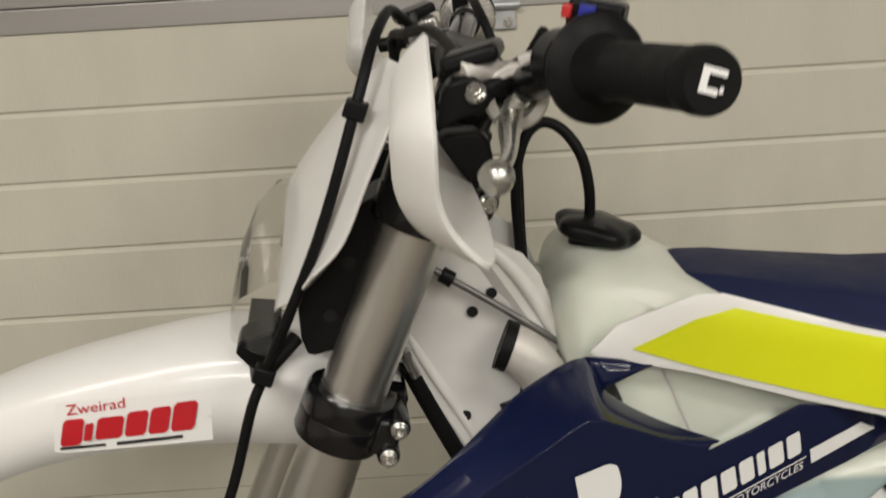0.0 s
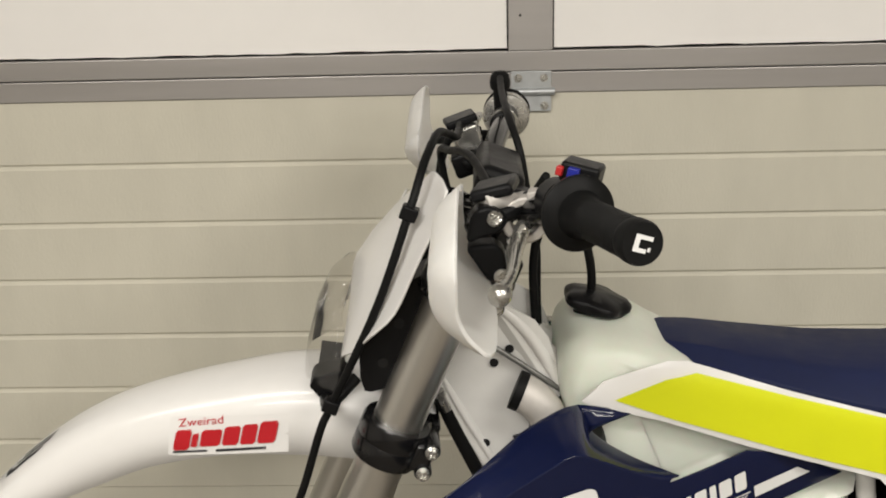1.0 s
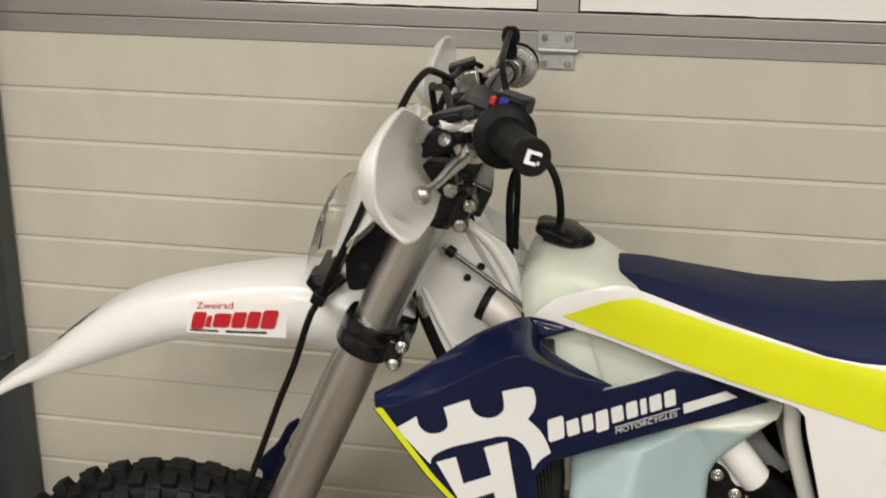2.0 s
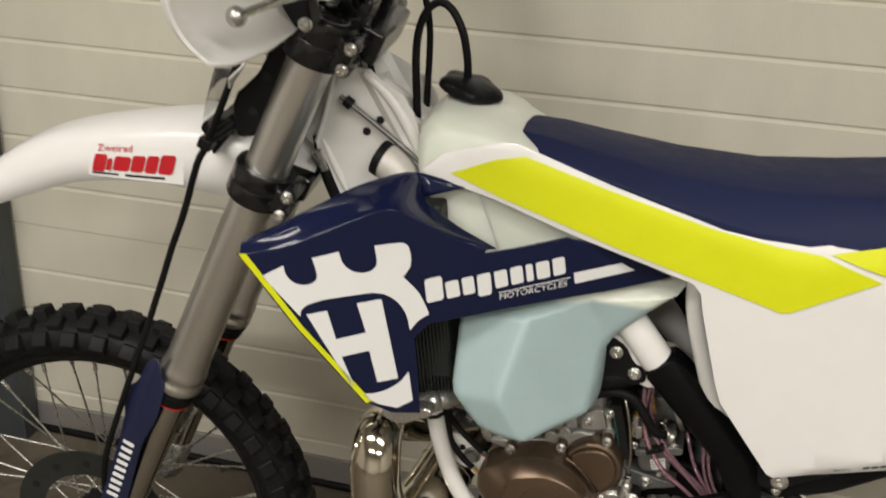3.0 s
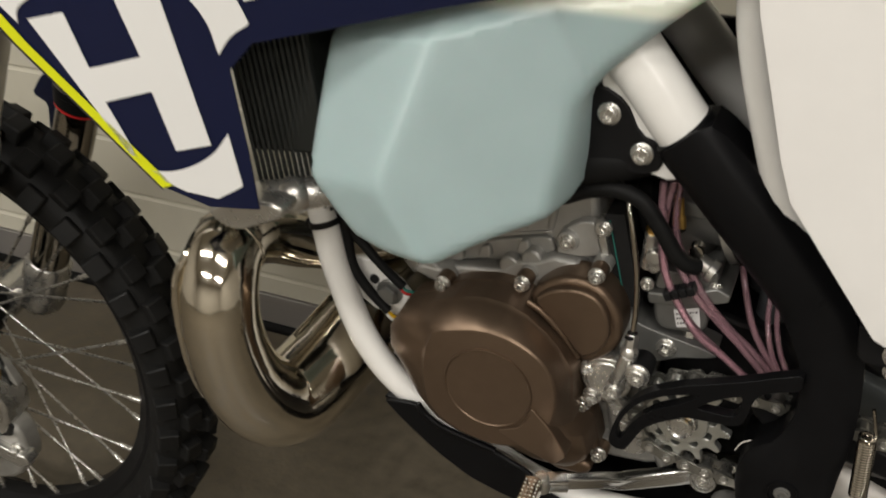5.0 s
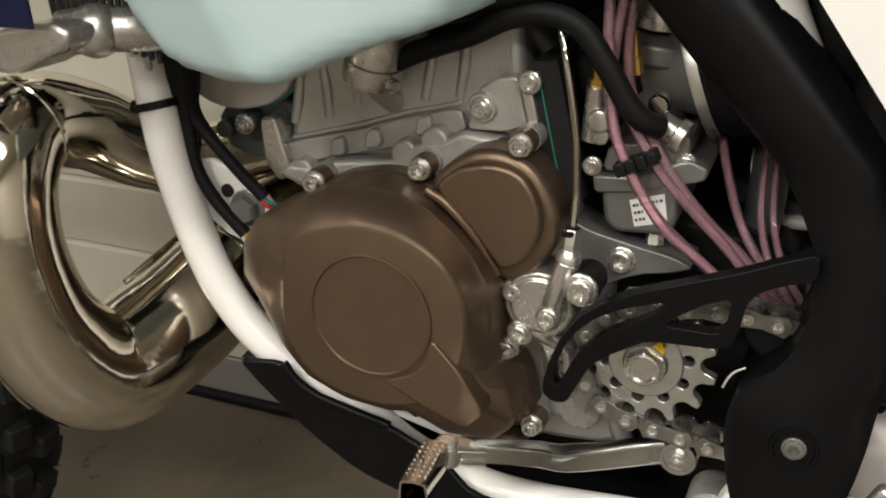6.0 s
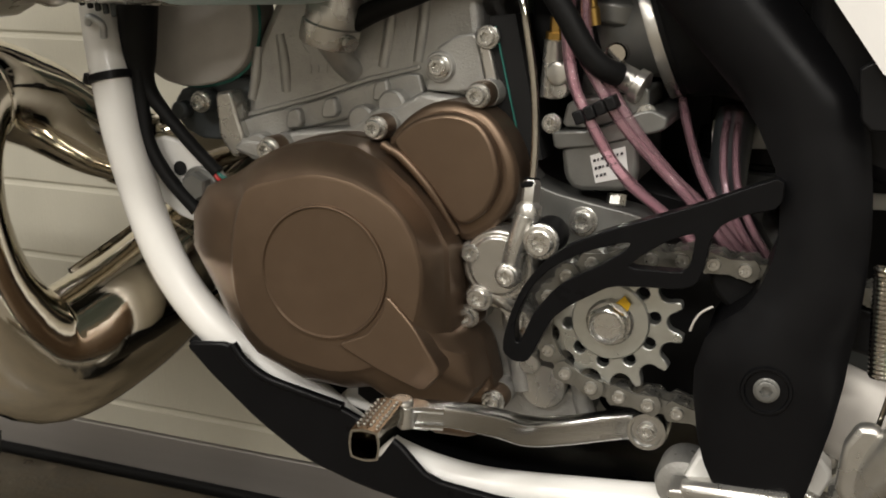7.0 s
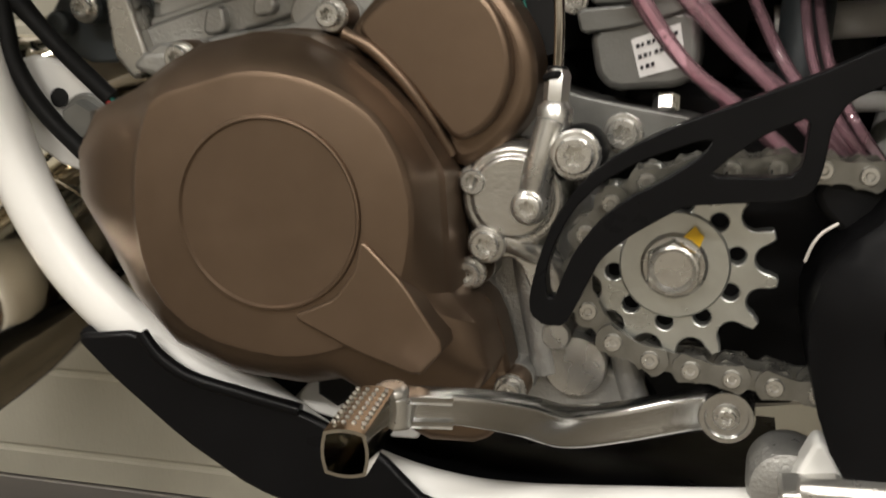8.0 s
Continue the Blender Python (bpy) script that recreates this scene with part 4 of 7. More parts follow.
part("lever", pipe([(0.099, YB + 0.222, 1.238, 0.0075), (0.093, YB + 0.25, 1.232, 0.0075), (0.089, YB + 0.29, 1.232, 0.0066), (0.084, YB + 0.34, 1.230, 0.0046), (0.0745, YB + 0.374, 1.226, 0.0040)], 0.005, 12, 6), M_CAST_LIGHT, perch, "polished clutch lever")
part("push_rod", join(turned([(0.004, 0), (0.004, 0.018), (0.0055, 0.018), (0.0055, 0.024)], P(0.086, YB + 0.238, 1.228), (0.6, -0.2, 0.7), 12)), M_BOLT, perch)
bm = bmesh.new()
bmesh.ops.create_uvsphere(bm, u_segments=20, v_segments=12, radius=0.0098, matrix=Matrix.Translation(P(0.0742, YB + 0.376, 1.2255)))
part("lever_ball", bm, M_CAST_LIGHT, perch, smooth=80)
bolt(P(0.073, YB + 0.236, 1.250), 0.0055, perch, 0.005, (-0.3, -0.6, 0.7))
bolt(P(0.079, YB + 0.230, 1.193), 0.0055, perch, 0.006)

brake = bp("brake_master_cylinder", box(P(0.044, -0.118, 1.254), (0.034, 0.042, 0.036), (0, -14, 8)), M_CAST_LIGHT, "cast aluminium brake master cylinder", bevel=0.004)
part("reservoir_cap", box(P(0.036, -0.118, 1.277), (0.040, 0.046, 0.010), (0, -18, 8)), M_BLACK, brake, bevel=0.003)
part("perch_clamp", turned([(0.0175, -0.006), (0.0175, 0.006)], P(0.094, YB - 0.25, 1.257), (0.05, -1, 0), 24), M_CAST_LIGHT, brake, bevel=0.001)
part("master_body", join(box(P(0.044, -0.09, 1.229), (0.034, 0.040, 0.030), (0, -20, 0)), pipe([(0.040, -0.07, 1.226), (0.058, -0.09, 1.234), (0.078, -0.105, 1.242)], 0.010, 14, 4)), M_BLACK, brake, "black brake lever bracket", bevel=0.005, segs=3)
part("throttle_housing", turned([(0.020, -0.012), (0.031, -0.010), (0.0325, -0.006), (0.0325, 0.012), (0.030, 0.014)], P(0.098, YB - 0.315, 1.255), (0.05, 1, 0), 32), M_CAST_LIGHT, brake, "cast aluminium throttle housing", bevel=0.001)
part("throttle_tube", turned([(0.0165, 0.0), (0.0165, 0.075), (0.014, 0.077)], P(0.0975, YB - 0.300, 1.257), (-0.10, -1, 0), 24), M_BLACK, brake, "black throttle tube")
part("brake_lever", pipe([(0.05, YB - 0.265, 1.246), (0.055, YB - 0.32, 1.248), (0.06, YB - 0.38, 1.245)], 0.006, 10, 5), M_CAST_LIGHT, brake)
part("throttle_cable_cover", turned([(0.009, 0.0), (0.010, 0.030), (0.0135, 0.034), (0.0145, 0.042), (0.0125, 0.052), (0.007, 0.057)], P(0.090, YB - 0.300, 1.262), (-0.02, 0.0, 1), 18), M_RUBBER, brake)


def rim_distance(outline, x, z):
    """Distance from a point to a closed outline."""
    best = 1.0
    for (ax, az), (bx, bz) in zip(outline, outline[1:] + outline[:1]):
        dx, dz = bx - ax, bz - az
        t = min(1.0, max(0.0, ((x - ax) * dx + (z - az) * dz) / (dx * dx + dz * dz)))
        best = min(best, math.hypot(x - ax - t * dx, z - az - t * dz))
    return best


def hand_guard(sign):
    """A dished shield in front of the grip, with a raised rim and a flap at its inner top."""
    out = rounded([(0.761, 1.298), (0.710, 1.293), (0.659, 1.285), (0.639, 1.272), (0.634, 1.258), (0.637, 1.244), (0.645, 1.224), (0.652, 1.206), (0.664, 1.186), (0.690, 1.181), (0.770, 1.179), (0.853, 1.184), (0.872, 1.190), (0.900, 1.205), (0.928, 1.228), (0.940, 1.245), (0.938, 1.262), (0.905, 1.262), (0.885, 1.261), (0.830, 1.280)], 1, 0.15)
    bm = bmesh.new()
    bm.faces.new([bm.verts.new((0, y, z)) for y, z in out])
    for k in range(1, 27):
        bmesh.ops.bisect_plane(bm, geom=bm.verts[:] + bm.edges[:] + bm.faces[:], plane_co=(0, 0.63 + 0.012 * k, 0), plane_no=(0, 1, 0))
    for k in range(1, 18):
        bmesh.ops.bisect_plane(bm, geom=bm.verts[:] + bm.edges[:] + bm.faces[:], plane_co=(0, 0, 1.177 + 0.007 * k), plane_no=(0, 0, 1))
    for w in bm.verts:
        y, z = w.co.y, w.co.z
        d = min(1.0, rim_distance(out, y, z) / 0.034)
        w.co.x = 0.041 + 10.0 * max(0.0, 1.235 - z) ** 2 - 0.021 * (1 - (1 - d) ** 2.2)
        if sign < 0:
            w.co.y = 2 * (YC - YB) - y
            w.co.x -= 0.058
    return bm


for sign in (1, -1):
    g = bp("hand_guard", hand_guard(sign), M_WHITE_MATT, "white plastic hand guard", 60, solid=0.0035, bevel=0.001, out=Vector((-1, 0, 0)))
    mount_pts = [(0.048, 0.260, 1.235), (0.085, 0.250, 1.250), (0.110, 0.235, 1.262)] if sign > 0 else [(-0.002, -0.190, 1.240), (0.040, -0.180, 1.245), (0.078, -0.165, 1.247)]
    part("guard_mount", pipe(mount_pts, 0.008, 10, 4), M_BLACK, g)

# cables and hoses at the front
bp("brake_hose", pipe([(0.050, YB - 0.255, 1.262), (0.038, -0.15, 1.276), (0.034, -0.03, 1.272), (0.024, 0.02, 1.284), (0.015, 0.060, 1.291), (0.003, 0.110, 1.272), (-0.012, 0.143, 1.228), (-0.049, 0.152, 1.127), (-0.104, 0.139, 1.011), (-0.119, 0.142, 0.980), (-0.140, 0.143, 0.915), (-0.163, 0.143, 0.857), (-0.178, 0.143, 0.815), (-0.213, 0.145, 0.720), (-0.258, 0.150, 0.60), (-0.292, 0.150, 0.50), (-0.300, 0.14, 0.42), (-0.280, 0.12, 0.36)], 0.0046, 12, 6), M_RUBBER, "black brake hose")
for q in (P(-0.106, 0.139, 1.008), P(-0.013, 0.143, 1.224)):
    bp("hose_clip", box(q, (0.018, 0.017, 0.015), (0, 22, 0)), M_BLACK, "black hose clip", bevel=0.002)
bp("hose_guide", pipe([(-0.120, 0.09, 0.995), (-0.108, 0.137, 1.008), (-0.080, 0.115, 1.03)], 0.007, 10, 4), M_BLACK)
bp("clutch_hose", pipe([(0.070, YB + 0.17, 1.262), (0.05, 0.12, 1.278), (0.028, 0.06, 1.272), (0.016, 0.02, 1.262), (0.026, 0.01, 1.20), (0.05, 0.03, 1.12), (0.07, 0.03, 1.02)], 0.0045, 10, 6), M_RUBBER, "black clutch hose")
bp("throttle_cable", pipe([(0.089, YB - 0.300, 1.312), (0.090, -0.18, 1.300), (0.096, -0.08, 1.284), (0.108, -0.04, 1.249), (0.118, -0.04, 1.187), (0.127, -0.04, 1.137), (0.128, -0.035, 1.065), (0.13, -0.02, 1.0)], 0.0046, 10, 6), M_RUBBER, "black throttle cable")
bp("throttle_cable", pipe([(0.060, YB - 0.16, 1.262), (0.036, -0.14, 1.262), (0.018, -0.12, 1.245), (0.010, -0.06, 1.20), (0.03, 0.0, 1.10)], 0.0050, 10, 6), M_RUBBER, "black throttle cable")
bp("wiring_loom", pipe([(0.12, YB + 0.22, 1.285), (0.10, 0.2, 1.24), (0.080, 0.12, 1.20), (0.070, 0.06, 1.15), (0.080, 0.03, 1.06)], 0.004, 10, 6), M_RUBBER, "black wiring loom")

# frame
head = rounded([(0.035, 1.105), (0.073, 1.099), (0.131, 1.066), (0.157, 0.984), (0.118, 0.952), (0.105, 0.905), (0.085, 0.865), (0.055, 0.875), (0.03, 0.935), (0.0, 0.985), (0.018, 1.05)], 1, 0.18)


chassis = bp("frame", pipe([(0.052, 0, 1.10), (0.0, 0, 0.985)], 0.034, 24, 1), M_FRAME, "white powder-coated steel frame")
for side in (1, -1):
    def gusset_v(x, z):
        rise = min(1.0, max(0.0, (x + 0.62 * (z - 1.0) - 0.118) / 0.012))
        step = min(1.0, max(0.0, (0.030 - (x + 0.55 * (z - 0.94))) / 0.012))
        return side * (0.048 + 0.006 * rise - 0.007 * step)
    bm = sheet(head, gusset_v, [(0.118, 1.0, 0.85, 0.527), (0.130, 1.0, 0.85, 0.527), (0.030, 0.94, 0.876, 0.482), (0.018, 0.94, 0.876, 0.482)], 0.012)
    part("head_gusset", bm, M_FRAME, chassis, "white pressed steel gusset", 30, 0.002, 0.003 * side)
    part("main_spar", pipe([(0.05, 0.02 * side, 1.06, 0.022), (0.12, 0.03 * side, 1.02, 0.022), (0.20, 0.04 * side, 0.975, 0.023), (0.30, 0.05 * side, 0.92, 0.026), (0.395, 0.060 * side, 0.850, 0.024), (0.441, 0.066 * side, 0.805, 0.0215), (0.4707, 0.068 * side, 0.770, 0.0212), (0.500, 0.064 * side, 0.738, 0.0185), (0.552, 0.060 * side, 0.690, 0.016), (0.592, 0.062 * side, 0.652, 0.015), (0.604, 0.064 * side, 0.60, 0.015), (0.594, 0.07 * side, 0.53, 0.016), (0.582, 0.075 * side, 0.44, 0.018)], 0.02, 20, 8), M_FRAME, chassis)
    part("down_tube", pipe([(0.03, 0.02 * side, 0.96), (0.09, 0.035 * side, 0.84), (0.155, 0.06 * side, 0.73), (0.183, 0.078 * side, 0.648), (0.197, 0.082 * side, 0.595), (0.222, 0.082 * side, 0.53), (0.258, 0.080 * side, 0.487), (0.31, 0.076 * side, 0.458), (0.36, 0.076 * side, 0.428), (0.42, 0.078 * side, 0.415), (0.50, 0.080 * side, 0.421), (0.58, 0.084 * side, 0.432)], 0.0122, 16, 8), M_FRAME, chassis)
    part("subframe_tube", pipe([(0.30, 0.06 * side, 0.99), (0.48, 0.06 * side, 0.93), (0.70, 0.07 * side, 0.95), (1.0, 0.07 * side, 1.0)], 0.011, 12, 6), M_FRAME, chassis)
    part("subframe_strut", pipe([(0.503, 0.070 * side, 0.90), (0.507, 0.074 * side, 0.85), (0.524, 0.076 * side, 0.79), (0.546, 0.074 * side, 0.728), (0.58, 0.066 * side, 0.66)], 0.0112, 16, 6), M_FRAME, chassis)
part("gusset_rib", pipe([(0.070, 0.047, 1.094), (0.105, 0.050, 1.064), (0.134, 0.052, 1.022), (0.153, 0.052, 0.985)], 0.0075, 14, 6), M_FRAME, chassis)
part("gusset_rib", pipe([(0.012, 0.044, 1.000), (0.034, 0.047, 0.958), (0.060, 0.047, 0.912), (0.080, 0.045, 0.872)], 0.0050, 12, 6), M_FRAME, chassis)
part("weld_bead", pipe([(0.030, 0.046, 1.100), (0.020, 0.046, 1.05), (0.004, 0.046, 0.995)], 0.0040, 10, 6), M_FRAME, chassis)
for x, v, z in ((0.091, 0.0505, 1.036), (0.073, 0.0505, 1.019), (0.062, 0.0505, 0.916)):
    part("gusset_hole", turned([(0.0052, 0), (0.0052, 0.0012)], P(x, v - 0.0008, z), LEFT, 16), M_DARK, chassis, smooth=0)
part("engine_bracket", slab(rounded([(0.195, 0.60), (0.215, 0.605), (0.245, 0.592), (0.262, 0.572), (0.252, 0.552), (0.225, 0.552), (0.206, 0.565)], 1, 0.2), 0.060, 0.066), M_FRAME, chassis, bevel=0.0015)
part("bracket_hole", turned([(0.0045, 0), (0.0045, 0.001)], P(0.224, 0.0662, 0.585), LEFT, 14), M_DARK, chassis, smooth=0)
part("mount_bolt", join(turned([(0.0120, 0), (0.0120, 0.002), (0.0110, 0.0026)], P(0.2385, 0.066, 0.5755), LEFT, 24), turned([(0.0094, 0.002), (0.0094, 0.0085), (0.0080, 0.0100)], P(0.2385, 0.066, 0.5755), LEFT, 6)), M_CARB, chassis, "dull zinc hexagon bolt", smooth=25)
part("lower_gusset", slab(rounded([(0.330, 0.448), (0.345, 0.464), (0.372, 0.464), (0.40, 0.45), (0.39, 0.435)], 1, 0.15), 0.060, 0.066), M_FRAME, chassis, bevel=0.0015)
part("gusset_bolt", turned([(0.010, 0), (0.010, 0.006), (0.008, 0.008)], P(0.357, 0.066, 0.462), LEFT, 6), M_DARK, chassis, smooth=0)
for pts in ([(0.545, 0.448), (0.555, 0.470), (0.569, 0.450), (0.560, 0.44)], [(0.596, 0.455), (0.607, 0.482), (0.620, 0.468), (0.612, 0.45)]):
    part("frame_lug", slab(rounded(pts, 1, 0.15), 0.085, 0.101), M_FRAME, chassis, "white welded frame lug", bevel=0.002)
part("cross_tube", pipe([(0.535, -0.030, 0.6165), (0.575, -0.030, 0.6190), (0.64, -0.030, 0.624)], 0.0085, 16, 3), M_FRAME, chassis)
part("cross_tube", pipe([(0.552, -0.032, 0.5810), (0.585, -0.032, 0.5822), (0.64, -0.032, 0.584)], 0.0048, 14, 3), M_FRAME, chassis)
part("footpeg_boss", turned([(0.012, -0.02), (0.0150, -0.018), (0.0155, 0.0), (0.0140, 0.006), (0.009, 0.008), (0.0, 0.0085)], P(0.546, 0.084, 0.443), LEFT, 32), M_CAST, chassis, "grey cast footpeg boss")
part("footpeg_clevis", join(box(P(0.553, 0.108, 0.447), (0.022, 0.02, 0.016), (0, -8, 0)), pipe([(0.548, 0.112, 0.452), (0.57, 0.116, 0.455), (0.60, 0.12, 0.458)], 0.006, 10, 3)), M_CAST_LIGHT, chassis, "cast footpeg bracket", bevel=0.003)
part("upper_mount_gusset", slab(rounded([(0.405, 0.80), (0.43, 0.812), (0.478, 0.745), (0.47, 0.728), (0.44, 0.735)], 1, 0.2), 0.066, 0.072), M_FRAME, chassis, bevel=0.0015)

mount = bp("head_stay", slab(rounded([(0.395, 0.79), (0.412, 0.795), (0.43, 0.785), (0.442, 0.762), (0.458, 0.757), (0.460, 0.738), (0.445, 0.730), (0.42, 0.735), (0.36, 0.72), (0.355, 0.70), (0.345, 0.72), (0.37, 0.75)], 1, 0.2), 0.066, 0.074), M_BLACK, "black steel engine stay", bevel=0.002)
bolt(P(0.4185, 0.074, 0.7745), 0.0064, mount, 0.006)
bolt(P(0.4445, 0.074, 0.748), 0.0064, mount, 0.006)

# black frame guard
fg = [(0.4555, 0.7525), (0.4870, 0.7840), (0.506, 0.772), (0.541, 0.736), (0.576, 0.699), (0.602, 0.668), (0.617, 0.640), (0.6225, 0.600), (0.623, 0.563), (0.617, 0.505), (0.609, 0.470), (0.604, 0.450), (0.570, 0.447), (0.5545, 0.473), (0.547, 0.510), (0.5530, 0.536), (0.573, 0.553), (0.582, 0.580), (0.580, 0.612), (0.564, 0.642), (0.534, 0.674), (0.505, 0.703), (0.481, 0.729)]


def fg_mid(z):
    return float(np.interp(z, [0.45, 0.53, 0.56, 0.60, 0.65, 0.70, 0.79], [0.587, 0.585, 0.599, 0.602, 0.588, 0.541, 0.455]))


def fg_v(x, z):
    w = float(np.interp(z, [0.52, 0.58, 0.64, 0.72], [0.040, 0.030, 0.034, 0.038]))
    u = min(1.0, abs(x - fg_mid(z)) / w)
    return float(np.interp(z, [0.45, 0.52, 0.58, 0.64, 0.79], [0.096, 0.096, 0.086, 0.078, 0.070])) + 0.022 * math.sqrt(max(0.0, 1 - u * u))


fguard = bp("frame_guard", dome(rounded(fg, 1, 0.2), fg_v, 0.045, (), 0.008), M_GUARD, "black plastic frame guard", 60, 0.003)
part("guard_collar", pipe([(0.4690, 0.068, 0.7705), (0.4760, 0.067, 0.7630)], 0.0235, 32, 1), M_GUARD, fguard, bevel=0.0015)
part("guard_collar", pipe([(0.4805, 0.066, 0.7580), (0.4825, 0.066, 0.7558)], 0.0240, 32, 1), M_GUARD, fguard, bevel=0.0008)
part("bolt_recess", ring_section([(0.0098, 0.1165), (0.0106, 0.1188), (0.0118, 0.1188), (0.0126, 0.1165)], (0.584, 0.5135), 32), M_GUARD, fguard)
bolt(P(0.584, 0.1180, 0.514), 0.0050, fguard, 0.0030, mat=M_CARB, flange=1.25)

# radiator
rad = bp("radiator", box(P(0.174, 0.088, 0.842), (0.066, 0.085, 0.235), (0, -6, 0)), M_RADIATOR, "black radiator with a cast end tank", bevel=0.004)
for k in range(14):
    part("louvre", box((0.150 + 0.0047 * k, 0.974 + 0.0007 * k, 0.795 - 0.0014 * k), (0.0030, 0.008, 0.20), (0, -7, 34)), M_RADIATOR, rad, bevel=0.0008)
part("radiator_tank", join(slab(rounded([(0.137, 0.690), (0.147, 0.678), (0.166, 0.675), (0.184, 0.684), (0.206, 0.694), (0.206, 0.706), (0.172, 0.704)], 1, 0.25), 0.135, 0.175), pipe([(0.178, 0.150, 0.695), (0.195, 0.140, 0.697), (0.218, 0.125, 0.697), (0.245, 0.09, 0.696)], 0.0125, 18, 5)), M_CAST_LIGHT, rad, "cast aluminium radiator end tank", bevel=0.006, segs=3)
bm = bmesh.new()
bmesh.ops.create_uvsphere(bm, u_segments=20, v_segments=12, radius=0.0150, matrix=Matrix.Translation((0.197, 0.968, 0.697)))
part("tank_knuckle", bm, M_CAST_LIGHT, rad, smooth=80)
bp("radiator", box(P(0.165, -0.135, 0.835), (0.045, 0.105, 0.30), (0, -8, -22)), M_RADIATOR, "black radiator", bevel=0.004)
bp("radiator_hose", pipe([(0.102, 0.070, 0.992), (0.118, 0.072, 0.982), (0.132, 0.074, 0.965), (0.140, 0.078, 0.94), (0.146, 0.080, 0.89)], 0.0225, 22, 5), M_BLASTED, "silver-grey coolant pipe")
bp("gusset_rod", pipe([(0.040, 0.058, 1.064), (0.105, 0.058, 1.020), (0.158, 0.058, 0.982)], 0.0034, 12, 2), M_CARB, "thin grey steel rod")
bp("rod_clip", turned([(0.004, 0), (0.0075, 0.001), (0.0075, 0.012), (0.004, 0.013)], P(0.046, 0.058, 1.060), (0.82, 0, -0.55), 14), M_BLACK, "black rod clip")
bp("hose_band", pipe([(0.096, 0.069, 0.994), (0.106, 0.0705, 0.990)], 0.0235, 22, 1), M_RUBBER, "black rubber hose end")
bp("hose_band", pipe([(0.108, 0.05, 0.93), (0.118, 0.06, 0.90)], 0.015, 14, 1), M_RUBBER, "black rubber hose end")

# shroud
def shroud_v(x, z):
    return YC - (0.869 + 0.4 * (x - 0.063) - 0.03 * (z - 0.849))


crest = [(-0.004, 0.9285), (0.030, 0.9345), (0.055, 0.9420), (0.083, 0.9550), (0.116, 0.9700), (0.152, 0.9845), (0.181, 0.972), (0.225, 0.947), (0.262, 0.930)]
crest_back = [(-0.012, 0.872, 0.9320), (0.020, 0.882, 0.9475), (0.048, 0.897, 0.9630), (0.075, 0.922, 0.9760), (0.110, 0.952, 0.9910), (0.1620, 0.982, 1.0010), (0.1790, 0.9700, 0.9735), (0.2200, 0.9600, 0.9500), (0.2720, 0.9530, 0.9300)]
crest_lift = [0.003, 0.004, 0.004, 0.003, 0.002, 0.0, 0.0, 0.0, 0.0]
crest_in = [(0.0035, -0.0065)] + [(0.0, -0.0085)] * 4 + [(0.002, -0.0085)] + [(-0.002, -0.0060)] * 3
lower_out = [(0.300, 0.932), (0.350, 0.944), (0.400, 0.929), (0.475, 0.889), (0.402, 0.872), (0.317, 0.856), (0.201, 0.831), (0.185, 0.812), (0.191, 0.747), (0.1935, 0.704), (0.160, 0.706), (0.131, 0.722), (0.094, 0.776), (0.055, 0.831)]
